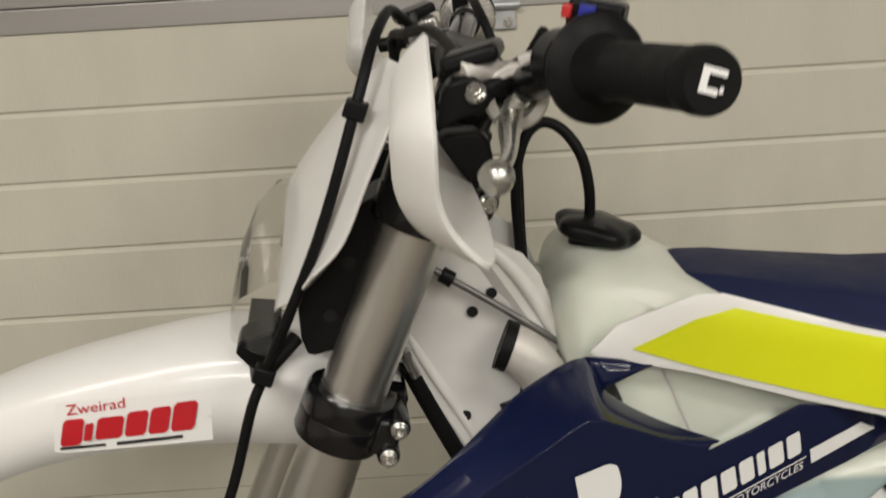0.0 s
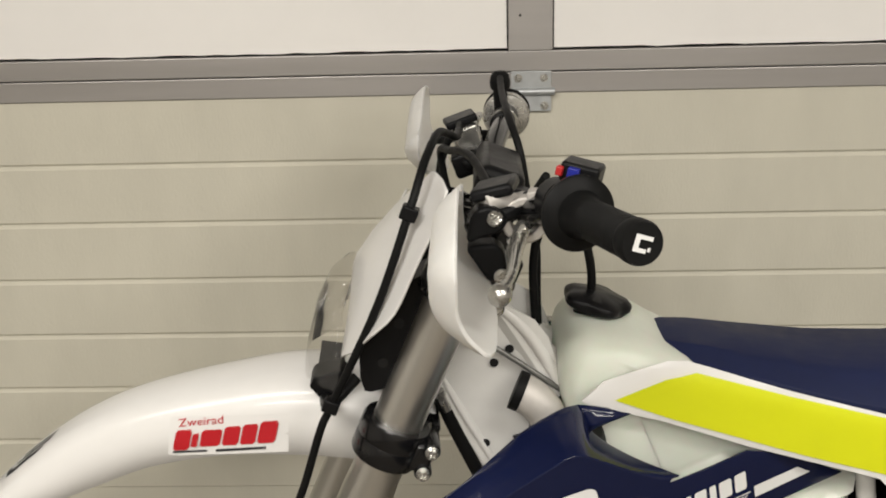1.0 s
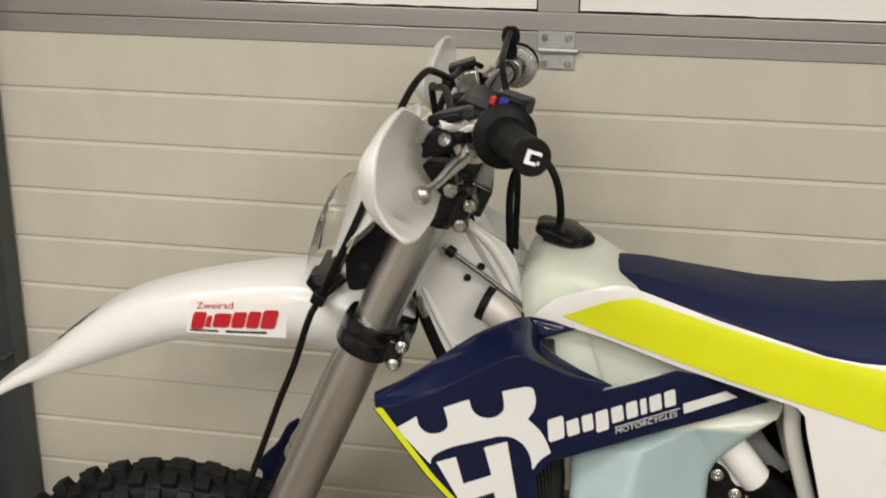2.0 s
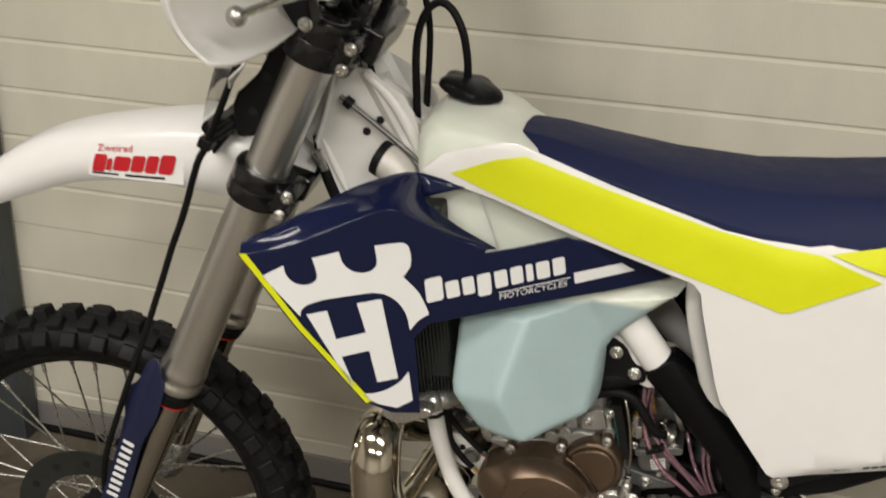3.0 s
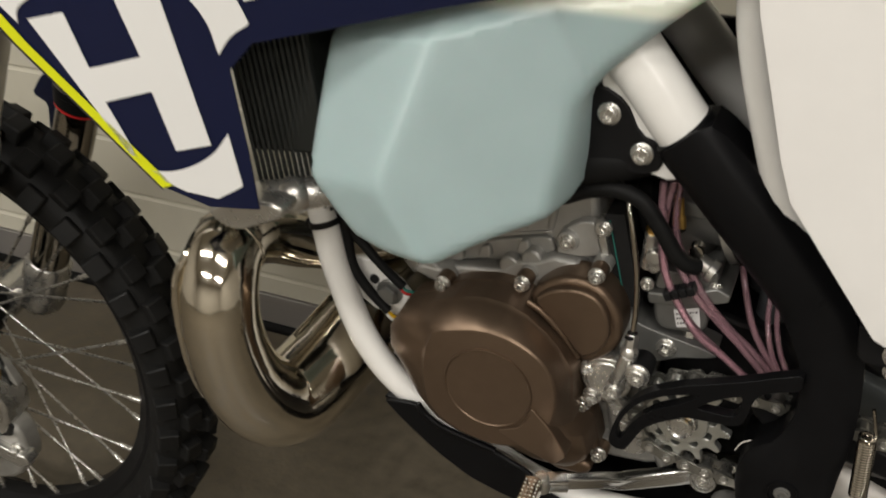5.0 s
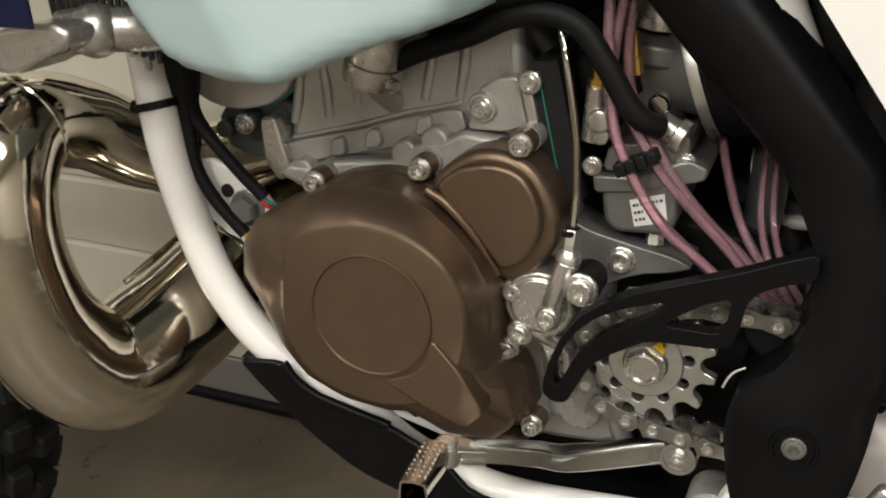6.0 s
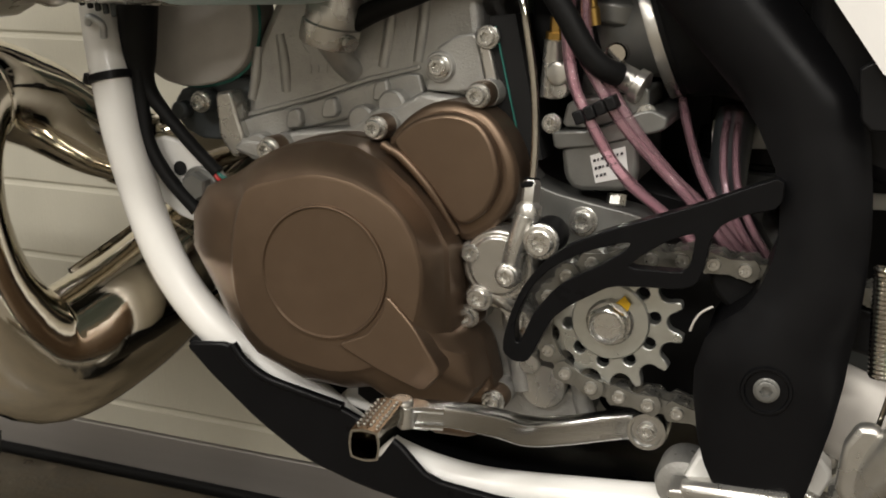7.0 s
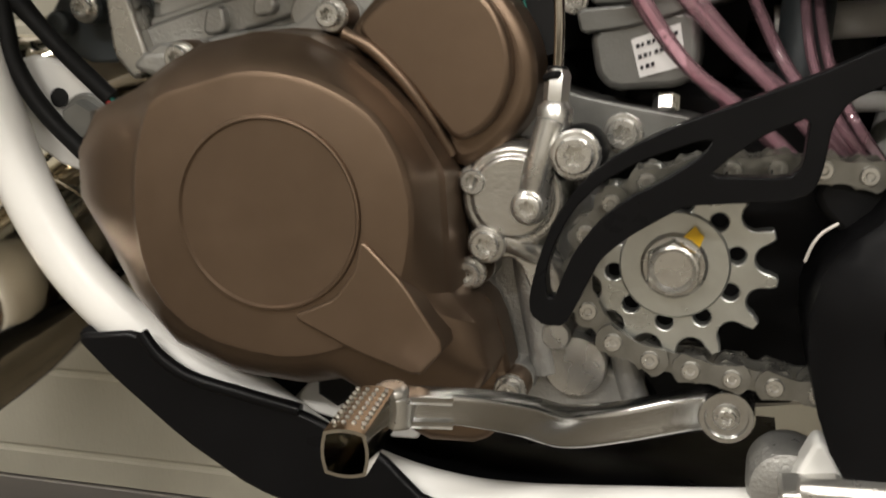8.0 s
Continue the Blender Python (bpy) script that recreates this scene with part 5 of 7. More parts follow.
for side in (1, -1):
    # flat panel, then over the rounded crest back to the top outline and down to the tank's window
    strips = []
    for (x, z), (bx, by, bz), up, (ix, iz) in zip(crest, crest_back, crest_lift, crest_in):
        top, b = np.array((x, shroud_v(x, z), z)), np.array((bx, YC - by, bz))
        line = [(x + ix * k, shroud_v(x + ix * k, z + iz * k), z + iz * k) for k in (1.0, 0.45)]
        a = np.array(line[1])
        line.append(tuple(0.30 * a + 0.56 * top + 0.14 * b))
        line.append(tuple(0.10 * a + 0.62 * top + 0.28 * b))
        for t in (0.45, 0.65, 0.85, 1.0):
            q = top * (1 - t) + b * t
            swell = up * 4 * t * (1 - t)
            line.append((q[0], q[1] + 0.45 * swell, q[2] + 0.9 * swell))
        strips.append(line)
    fine = [spline([r[k] for r in strips], 4) for k in range(8)]
    panel_out = [(float(q[0]), float(q[2])) for q in fine[0]] + lower_out
    bm = join(sheet(panel_out, lambda x, z: side * shroud_v(x, z), (), 0.0), skin([[(q[0], side * q[1], q[2]) for q in r] for r in zip(*fine)]))
    bmesh.ops.remove_doubles(bm, verts=bm.verts[:], dist=0.0004)
    bmesh.ops.recalc_face_normals(bm, faces=bm.faces[:])
    shroud = bp("radiator_shroud", bm, M_NAVY, "glossy navy radiator shroud with white and yellow graphics", 45, 0.0012, 0.003, 3, out=Vector((0, -side, 0)))
    arm = []
    for x0, y0, z0, x1, y1, z1 in ((0.1620, 0.982, 1.0010, 0.1750, 0.9735, 0.9725), (0.180, 0.985, 0.998, 0.1850, 0.977, 0.9755), (0.200, 0.9885, 0.993, 0.2000, 0.982, 0.9800), (0.222, 0.9915, 0.988, 0.2220, 0.988, 0.9862)):
        arm.append([(x0 + (x1 - x0) * t, side * (YC - y0 - (y1 - y0) * t + 0.006 * t * (1 - t)), z0 + (z1 - z0) * t) for t in (0.0, 0.25, 0.5, 0.75, 1.0)])
    part("shroud_arm", skin(arm), M_NAVY, shroud, "", 60, 0, 0.003 * side)
    if side == 1:
        sv = lambda x, z: shroud_v(x, z) + 0.0002
        bars(shroud, [[(-0.004, 0.9275), (0.0045, 0.9275), (0.0625, 0.831), (0.1015, 0.776), (0.138, 0.7250), (0.131, 0.7225), (0.094, 0.776), (0.055, 0.831)]], sv, M_YELLOW, "yellow_edge")
        bars(shroud, [[(-0.0055, 0.9285), (-0.004, 0.9285), (0.0555, 0.8305), (0.0945, 0.7755), (0.1315, 0.7215), (0.1300, 0.7215), (0.0925, 0.7755), (0.0535, 0.8305)]], sv, M_INK, "dark_edge")
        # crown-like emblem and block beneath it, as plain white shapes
        crown = [(0.020, 0.899)]
        for run in ([(0.043, 0.912), (0.0462, 0.899), (0.0545, 0.8895), (0.0665, 0.8868), (0.0762, 0.8915), (0.0782, 0.9005), (0.0735, 0.921)],
                    [(0.102, 0.929), (0.1065, 0.914), (0.1155, 0.9045), (0.1275, 0.9015), (0.1385, 0.9055), (0.1427, 0.915), (0.140, 0.936)],
                    [(0.165, 0.9395), (0.171, 0.939), (0.176, 0.936)], [(0.1772, 0.933), (0.1797, 0.921), (0.1785, 0.908), (0.172, 0.8965)],
                    [(0.1722, 0.8945), (0.1865, 0.878), (0.195, 0.862), (0.201, 0.846)], [(0.200, 0.8445), (0.189, 0.8365), (0.181, 0.825)],
                    [(0.180, 0.824), (0.1755, 0.845), (0.166, 0.862), (0.152, 0.8725), (0.137, 0.8752)], [(0.085, 0.867), (0.069, 0.861), (0.061, 0.854), (0.0595, 0.845)]):
            crown += [(float(q[0]), float(q[1])) for q in spline(run, 5)]
        bars(shroud, [crown], sv, M_DECAL, "emblem")
        bars(shroud, [[(0.066, 0.8475), (0.0885, 0.8525), (0.098, 0.8135), (0.131, 0.822), (0.121, 0.8615), (0.148, 0.867), (0.1675, 0.757), (0.144, 0.752), (0.1345, 0.797), (0.104, 0.789), (0.1185, 0.746), (0.113, 0.750)]], sv, M_DECAL, "emblem_block")
        foot_top = [(float(q[0]), float(q[1])) for q in spline([(0.1262, 0.7362), (0.1415, 0.7366), (0.1560, 0.7420), (0.1690, 0.7515), (0.1795, 0.7660)], 5)]
        bars(shroud, [foot_top + [(0.1850, 0.7245), (0.1672, 0.7140), (0.1460, 0.7200), (0.1340, 0.7275)]], sv, M_DECAL, "emblem_foot")
        # maker's name as plain white blocks
        x, z = 0.1965, 0.8600
        for w, h, drop in ((0.0205, 0.0315, 0.0), (0.0160, 0.0220, 0.0), (0.0145, 0.0225, 0.0), (0.0165, 0.0290, 0.0065), (0.0155, 0.0220, 0.0), (0.0150, 0.0225, 0.0), (0.0090, 0.0220, 0.0), (0.0160, 0.0220, 0.0), (0.0150, 0.0225, 0.0)):
            dz = w * 0.243
            bars(shroud, [rounded([(x + 0.0015, z - drop), (x + w, z + dz - drop), (x + w - 0.0035, z + dz - drop + h), (x - 0.002, z - drop + h)], 1, 0.10)], sv, M_DECAL)
            x, z = x + w + 0.0022, z + dz + 0.0005
        bars(shroud, [[(0.278, 0.8720), (0.3572, 0.8912), (0.3572, 0.8925), (0.278, 0.8733)]], sv, M_DECAL)
        word(shroud, "MOTORCYCLES", 0.2785, 0.8632, 0.0112, math.atan(0.231), sv, M_DECAL, width=0.985)
        bars(shroud, [[(0.3632, 0.8835), (0.3608, 0.8978), (0.4140, 0.9105), (0.4305, 0.9005)]], sv, M_DECAL)

# tank
def ring_out(pts, v):
    return [P(x, v, z) for x, z in pts]


body = rounded([(0.152, 0.955), (0.143, 1.035), (0.165, 1.066), (0.195, 1.066), (0.238, 1.060), (0.275, 1.035), (0.36, 1.0), (0.48, 0.955), (0.50, 0.90), (0.43, 0.84), (0.30, 0.80), (0.235, 0.84), (0.20, 0.92)], 2)
cx, cz = 0.25, 0.95
def shrink(pts, k):
    return [(cx + (x - cx) * k, cz + (z - cz) * k) for x, z in pts]
tank_bm = stack([ring_out(shrink(body, k), v) for v, k in ((-0.10, 0.80), (-0.085, 0.94), (-0.06, 1.0), (0.0, 1.015), (0.06, 1.0), (0.085, 0.94), (0.10, 0.80))])
for w in tank_bm.verts:
    w.co.y = YC + (w.co.y - YC) * (1 - 0.62 * min(1.0, max(0.0, (w.co.x - 0.33) / 0.12)))
tank = bp("fuel_tank", tank_bm, M_TANK, "translucent white plastic fuel tank", 60)


lobe = rounded([(0.197, 0.985), (0.225, 1.0), (0.262, 1.0), (0.355, 0.955), (0.512, 0.905), (0.507, 0.892), (0.460, 0.852), (0.419, 0.811), (0.4055, 0.790), (0.4060, 0.750), (0.4045, 0.718), (0.386, 0.7105), (0.359, 0.7015), (0.330, 0.688), (0.297, 0.686), (0.266, 0.692), (0.246, 0.714), (0.2285, 0.738), (0.2250, 0.80), (0.223, 0.85), (0.210, 0.93)], 1, 0.12)


def blunt(*faces):
    """The lowest of several faces, with rounded folds between them."""
    k = 500.0
    low = min(faces)
    return low - math.log(sum(math.exp(-k * (f - low)) for f in faces)) / k


def lobe_v(x, z):
    front = 0.192 + 0.317 * (x - 0.291) - 0.575 * (z - 0.746)
    rear = 0.192 - 0.613 * (x - 0.291) - 0.355 * (z - 0.746)
    belly = 0.192 + 0.20 * (x - 0.291) + 0.16 * (z - 0.746)
    end = 0.136 - 3.6 * (x - 0.3955) if z < 0.83 else 0.30
    if 0.79 < z < 0.83:
        end = max(end, end + (z - 0.79) * 6.0)
    a = max(blunt(front, rear, belly, end), 0.099)
    b = min(shroud_v(x, z) - 0.020, 0.108)
    k = min(1.0, max(0.0, (z - (0.831 + 0.211 * (x - 0.2)) + 0.018) / 0.014))
    a = a * (1 - k) + min(a, b) * k
    r = 0.010
    d = min(rim_distance(lobe, x, z), r)
    return a - r * (1 - math.sqrt(max(0.0, 1 - (1 - d / r) ** 2)))


for s in (1, -1):
    part("tank_side", dome(lobe, lambda x, z: s * lobe_v(x, z), s * 0.05, [(0.2, 0.813, -0.206, 0.978), (0.2, 0.827, -0.206, 0.978)], 0.005), M_TANK, tank, "", 75)
cap_n = Vector((0.235, -0.03, 0.97)).normalized()
CAP = Vector((0.1936, 1.106, 1.0695))
cap = part("filler_cap", turned([(0.024, -0.02), (0.024, 0.0), (0.037, 0.001), (0.0395, 0.005), (0.039, 0.012), (0.033, 0.017), (0.012, 0.020), (0.0, 0.020)], CAP, cap_n, 36), M_BLACK, tank, "black screw filler cap", bevel=0.002)
for q in cap.data.vertices:
    d = q.co - CAP
    h = d.dot(cap_n)
    if h > 0.003:
        a = math.atan2(d.y, d.x)
        s = 1 + 0.10 * math.cos(5 * a)
        q.co = CAP + cap_n * h + (d - cap_n * h) * s
bp("vent_hose", pipe([(0.190, -0.001, 1.086), (0.189, 0.004, 1.115), (0.182, 0.006, 1.148), (0.166, 0.000, 1.172), (0.147, -0.006, 1.179), (0.130, -0.004, 1.163), (0.121, 0.0, 1.12), (0.125, 0.0, 1.03)], 0.0052, 12, 6), M_RUBBER, "black tank vent hose")

# seat
rows = []
for x, zt, zb, w in ((0.258, 1.031, 1.023, 0.046), (0.263, 1.038, 1.020, 0.056), (0.278, 1.040, 1.016, 0.066), (0.31, 1.037, 1.010, 0.075), (0.36, 1.029, 1.0, 0.084), (0.46, 1.015, 0.972, 0.10), (0.56, 1.010, 0.948, 0.112), (0.65, 1.018, 0.945, 0.118), (0.74, 1.03, 0.958, 0.12), (0.9, 1.05, 0.985, 0.12), (1.15, 1.07, 1.02, 0.11), (1.22, 1.072, 1.05, 0.09)):
    tw = w * 0.72
    rows.append([P(x, -w, zb), P(x, -w * 0.97, zb + 0.4 * (zt - zb)), P(x, -tw, zt - 0.006), P(x, -tw * 0.85, zt), P(x, 0, zt + 0.002), P(x, tw * 0.85, zt), P(x, tw, zt - 0.006), P(x, w * 0.97, zb + 0.4 * (zt - zb)), P(x, w, zb)])
bp("seat", stack(rows), M_SEAT, "navy textured seat", 45, 0.006, 0, 3)

# side panels
pan = [(0.168, 1.002), (0.192, 1.024), (0.204, 1.028), (0.262, 1.046), (0.283, 1.046), (0.395, 1.010), (0.526, 0.974), (0.570, 0.968), (0.62, 0.966), (0.70, 0.986), (0.82, 1.02), (0.95, 1.05), (0.95, 0.78), (0.82, 0.715), (0.779, 0.700), (0.706, 0.680), (0.655, 0.667), (0.626, 0.662), (0.618, 0.666), (0.551, 0.754), (0.541, 0.781), (0.515, 0.870), (0.510, 0.893), (0.500, 0.904), (0.473, 0.912), (0.354, 0.945), (0.258, 0.977), (0.176, 0.997)]


def pan_v(x, z):
    ridge = float(np.interp(x, [0.17, 0.28, 0.6, 0.75, 1.0], [1.012, 1.03, 0.945, 0.96, 1.03]))
    strip = max(0.0, float(np.interp(x, [0.62, 0.66, 0.80, 0.95], [0.655, 0.682, 0.7325, 0.80])) - z)
    return 0.122 - 0.35 * max(0.0, z - ridge) - 0.02 * max(0.0, 0.70 - z) - 0.55 * strip


for side in (1, -1):
    bm = sheet(pan if side > 0 else [(x, z - 0.035) for x, z in pan], lambda x, z: side * pan_v(x, z), [(0.66, 0.682, -0.339, 0.941)], 0.025)
    sp = bp("side_panel", bm, M_WHITE, "white plastic side panel with a yellow stripe", 35, 0.0025, 0.003 * side, 3)
    if side == 1:
        bars(sp, [[(0.204, 1.0035), (0.259, 1.027), (0.292, 1.034), (0.395, 1.005), (0.512, 0.975), (0.590, 0.962), (0.634, 0.9595), (0.701, 0.938), (0.612, 0.8865), (0.600, 0.884), (0.585, 0.889), (0.417, 0.934), (0.397, 0.940), (0.265, 0.981)], [(0.643, 0.962), (0.664, 0.968), (0.80, 1.005), (0.80, 0.975), (0.712, 0.944)]], lambda x, z: pan_v(x, z) + 0.0006, M_YELLOW, "yellow_stripe")
        word(sp, "PULL", 0.694, 0.6835, 0.0062, math.atan(0.30), lambda x, z: pan_v(x, z) + 0.0006, M_INK, width=1.5)
        slant_row(sp, 0.726, 0.6935, 0.80, 0.7160, 0.0040, 8, 0.72, 0.1, lambda x, z: pan_v(x, z) + 0.0003, M_INK)

# engine
case = bp("crankcase", slab(rounded([(0.262, 0.545), (0.27, 0.592), (0.30, 0.612), (0.36, 0.622), (0.40, 0.622), (0.428, 0.603), (0.452, 0.580), (0.468, 0.56), (0.466, 0.50), (0.48, 0.46), (0.46, 0.440), (0.43, 0.437), (0.34, 0.445), (0.29, 0.48)], 2), -0.09, 0.030), M_CAST, "grey cast aluminium crankcase", bevel=0.006, segs=3)
part("case_half", slab(rounded([(0.262, 0.545), (0.27, 0.592), (0.30, 0.612), (0.40, 0.625), (0.43, 0.611), (0.447, 0.594), (0.452, 0.575), (0.450, 0.553), (0.448, 0.53), (0.446, 0.505), (0.462, 0.48), (0.487, 0.468), (0.487, 0.450), (0.43, 0.445), (0.34, 0.450), (0.29, 0.485)], 1), 0.02, 0.052), M_CAST, case, bevel=0.005, segs=3)
# tail of the same casting, coloured darker than the rest
part("case_tail", slab(rounded([(0.444, 0.594), (0.456, 0.5885), (0.482, 0.5835), (0.504, 0.580), (0.518, 0.575), (0.505, 0.570), (0.486, 0.566), (0.462, 0.553), (0.446, 0.552)], 1, 0.2), 0.02, 0.0515), M_CARB, case, "darker cast tail of the crankcase", bevel=0.004, segs=3)
# greasy rear of the case; the deep shade behind the sprocket is painted black
part("sprocket_shade", slab(rounded([(0.462, 0.596), (0.53, 0.588), (0.575, 0.575), (0.585, 0.50), (0.57, 0.45), (0.47, 0.44)], 1, 0.2), -0.09, 0.012), M_BLACK, case, "greasy rear of the crankcase, blackened with painted shade", bevel=0.006)
part("drain_plug", turned([(0.0138, -0.03), (0.0138, 0.003), (0.0128, 0.0045), (0.0, 0.0045)], P(0.4595, 0.054, 0.4745), LEFT, 28), M_CAST_LIGHT, case)
part("case_boss", turned([(0.0065, -0.02), (0.0065, 0.004), (0.0055, 0.005), (0.0, 0.005)], P(0.4515, 0.056, 0.4880), LEFT, 20), M_CAST_LIGHT, case)
part("case_rib", pipe([(0.447, 0.055, 0.47), (0.440, 0.055, 0.505), (0.436, 0.055, 0.53)], 0.006, 10, 4), M_CAST, case)
part("case_rib", pipe([(0.476, 0.052, 0.495), (0.482, 0.052, 0.47), (0.487, 0.052, 0.455)], 0.006, 10, 4), M_CAST, case)
cyl = bp("cylinder", slab(rounded([(0.256, 0.606), (0.262, 0.655), (0.285, 0.70), (0.35, 0.735), (0.405, 0.72), (0.412, 0.66), (0.425, 0.615), (0.39, 0.60), (0.30, 0.60)], 1, 0.2), -0.06, 0.043), M_CAST, "grey cast aluminium cylinder", bevel=0.006, segs=3)
part("cylinder_flange", slab(rounded([(0.256, 0.612), (0.258, 0.616), (0.307, 0.630), (0.341, 0.642), (0.374, 0.651), (0.379, 0.637), (0.338, 0.623), (0.284, 0.608), (0.262, 0.602)], 1, 0.15), 0.03, 0.0480), M_CAST, cyl, bevel=0.003, segs=3)
part("flange_rib", slab([(0.259, 0.6165), (0.307, 0.6305), (0.341, 0.6425), (0.374, 0.6515), (0.3735, 0.6545), (0.340, 0.6455), (0.306, 0.6335), (0.260, 0.620)], 0.03, 0.0445), M_CAST, cyl, bevel=0.0008)
part("front_lug", slab(rounded([(0.243, 0.632), (0.255, 0.634), (0.259, 0.617), (0.266, 0.598), (0.256, 0.592), (0.246, 0.604)], 1, 0.12), 0.02, 0.056), M_CAST_LIGHT, cyl, "machined front lug", bevel=0.002)
part("case_rim", slab(rounded([(0.256, 0.598), (0.264, 0.606), (0.285, 0.606), (0.296, 0.612), (0.337, 0.618), (0.352, 0.630), (0.366, 0.632), (0.380, 0.640), (0.405, 0.638), (0.415, 0.60), (0.30, 0.585)], 1, 0.12), 0.02, 0.060), M_CAST, cyl, bevel=0.003, segs=3)
part("rear_block", slab(rounded([(0.380, 0.640), (0.387, 0.665), (0.398, 0.672), (0.410, 0.674), (0.417, 0.646), (0.404, 0.641)], 1, 0.1), 0.02, 0.053), M_CAST, cyl, bevel=0.003, segs=3)
part("rear_flange", slab([(0.4105, 0.676), (0.4165, 0.677), (0.4265, 0.640), (0.4195, 0.640)], -0.03, 0.056), M_CAST_LIGHT, cyl, "machined rear flange", bevel=0.0012)
part("reed_block", slab([(0.4175, 0.683), (0.432, 0.685), (0.451, 0.606), (0.428, 0.600)], -0.04, 0.052), M_DARK, cyl, "black reed valve block", 0)
part("reed_gasket", slab([(0.4210, 0.678), (0.4217, 0.678), (0.4362, 0.622), (0.4355, 0.622)], -0.03, 0.0535), M_GASKET, cyl, smooth=0)
part("valve_cover", slab(rounded([(0.190, 0.648), (0.192, 0.668), (0.201, 0.69), (0.22, 0.70), (0.25, 0.70), (0.266, 0.69), (0.267, 0.665), (0.260, 0.648), (0.245, 0.638), (0.22, 0.633), (0.198, 0.638)], 2), 0.02, 0.050), M_COVER, cyl, "flat cast aluminium power-valve cover", bevel=0.0014)
part("valve_body", join(slab(rounded([(0.200, 0.628), (0.205, 0.606), (0.225, 0.598), (0.262, 0.606), (0.262, 0.64), (0.23, 0.64)], 1, 0.2), -0.03, 0.036), turned([(0.0075, 0), (0.0075, 0.012), (0.006, 0.013)], P(0.229, 0.036, 0.625), LEFT, 18), turned([(0.006, 0), (0.006, 0.010)], P(0.210, 0.036, 0.618), LEFT, 16)), M_STEEL_DARK, cyl, "dark cast power-valve housing", bevel=0.003)
part("gasket", slab(rounded([(0.1885, 0.648), (0.1905, 0.668), (0.200, 0.691), (0.22, 0.702), (0.25, 0.702), (0.2675, 0.69), (0.2685, 0.665), (0.2615, 0.647), (0.2455, 0.6365), (0.22, 0.6315), (0.197, 0.6365)], 2), 0.0405, 0.0415), M_GASKET, cyl, smooth=0)
part("water_fitting", turned([(0.0120, -0.004), (0.0165, -0.003), (0.0172, 0.0), (0.0172, 0.009), (0.0160, 0.010), (0.0160, 0.020), (0.0150, 0.022), (0.0150, 0.04)], P(0.3240, 0.062, 0.668), (0.28, -0.10, 1), 36), M_CAST_LIGHT, cyl, "aluminium water outlet", 35)
part("clamp_screw", turned([(0.0030, 0), (0.0030, 0.010), (0.0045, 0.0105), (0.0045, 0.014)], P(0.334, 0.066, 0.672), (0.7, -0.5, -0.5), 12), M_BOLT, cyl)
part("outlet_neck", pipe([(0.322, 0.060, 0.667), (0.326, 0.050, 0.656), (0.330, 0.040, 0.648)], 0.0075, 14, 4), M_CAST, cyl)
part("outlet_rib", pipe([(0.333, 0.040, 0.668), (0.335, 0.040, 0.658), (0.328, 0.040, 0.651), (0.312, 0.040, 0.644)], 0.0022, 8, 5), M_CAST, cyl)
part("top_hose", pipe([(0.345, 0.055, 0.712), (0.385, 0.060, 0.722), (0.43, 0.058, 0.735), (0.47, 0.045, 0.75)], 0.017, 18, 6), M_RUBBER, cyl, "black coolant hose under the tank")
part("water_hose", pipe([(0.352, 0.05, 0.70), (0.37, 0.045, 0.712), (0.42, 0.035, 0.722), (0.45, 0.03, 0.74)], 0.0165, 18, 6), M_RUBBER, cyl)
part("rear_bolt_boss", turned([(0.009, -0.02), (0.009, 0.0), (0.008, 0.002)], P(0.390, 0.0545, 0.6545), LEFT, 22), M_CAST, cyl)
for x, v, z in ((0.390, 0.0565, 0.6545), (0.229, 0.049, 0.625), (0.2435, 0.036, 0.606), (0.418, 0.056, 0.672)):
    bolt(P(x, v, z), 0.0050, cyl, 0.005)
for x, z in ((0.2735, 0.601), (0.343, 0.622), (0.362, 0.632)):
    part("cast_lug", turned([(0.0085, -0.03), (0.0085, 0.0), (0.007, 0.0015)], P(x, 0.058, z), LEFT, 18), M_CAST, cyl)
part("cast_boss", slab(rounded([(0.302, 0.672), (0.306, 0.690), (0.330, 0.698), (0.352, 0.700), (0.353, 0.684), (0.338, 0.682), (0.322, 0.676)], 1, 0.15), 0.03, 0.052), M_CAST, cyl, bevel=0.003)
for x0, z0, x1, z1 in ((0.286, 0.634, 0.282, 0.668), (0.350, 0.652, 0.356, 0.700), (0.372, 0.656, 0.376, 0.702), (0.262, 0.628, 0.266, 0.660)):
    part("cast_rib", pipe([(x0, 0.041, z0), ((x0 + x1) / 2 + 0.001, 0.042, (z0 + z1) / 2), (x1, 0.041, z1)], 0.0038, 10, 4), M_CAST, cyl)
for x, z in ((0.296, 0.620), (0.320, 0.628), (0.353, 0.640)):
    part("cast_web", slab(rounded([(x - 0.006, z - 0.008), (x - 0.004, z + 0.004), (x + 0.004, z + 0.006), (x + 0.006, z - 0.006)], 1, 0.2), 0.040, 0.0535), M_CAST, cyl, bevel=0.002)
part("cast_mark", join(*[box((x, YC - 0.0432, 0.648 + 0.11 * (x - 0.30)), (0.0024, 0.001, 0.0048)) for x in (0.302, 0.307, 0.313, 0.318, 0.3235)], *[turned([(0.0075, 0), (0.0075, 0.001), (0.0062, 0.001), (0.0062, 0)], P(0.304, 0.0425, 0.664), LEFT, 24)]), M_CAST, cyl, "raised casting marks", smooth=0)

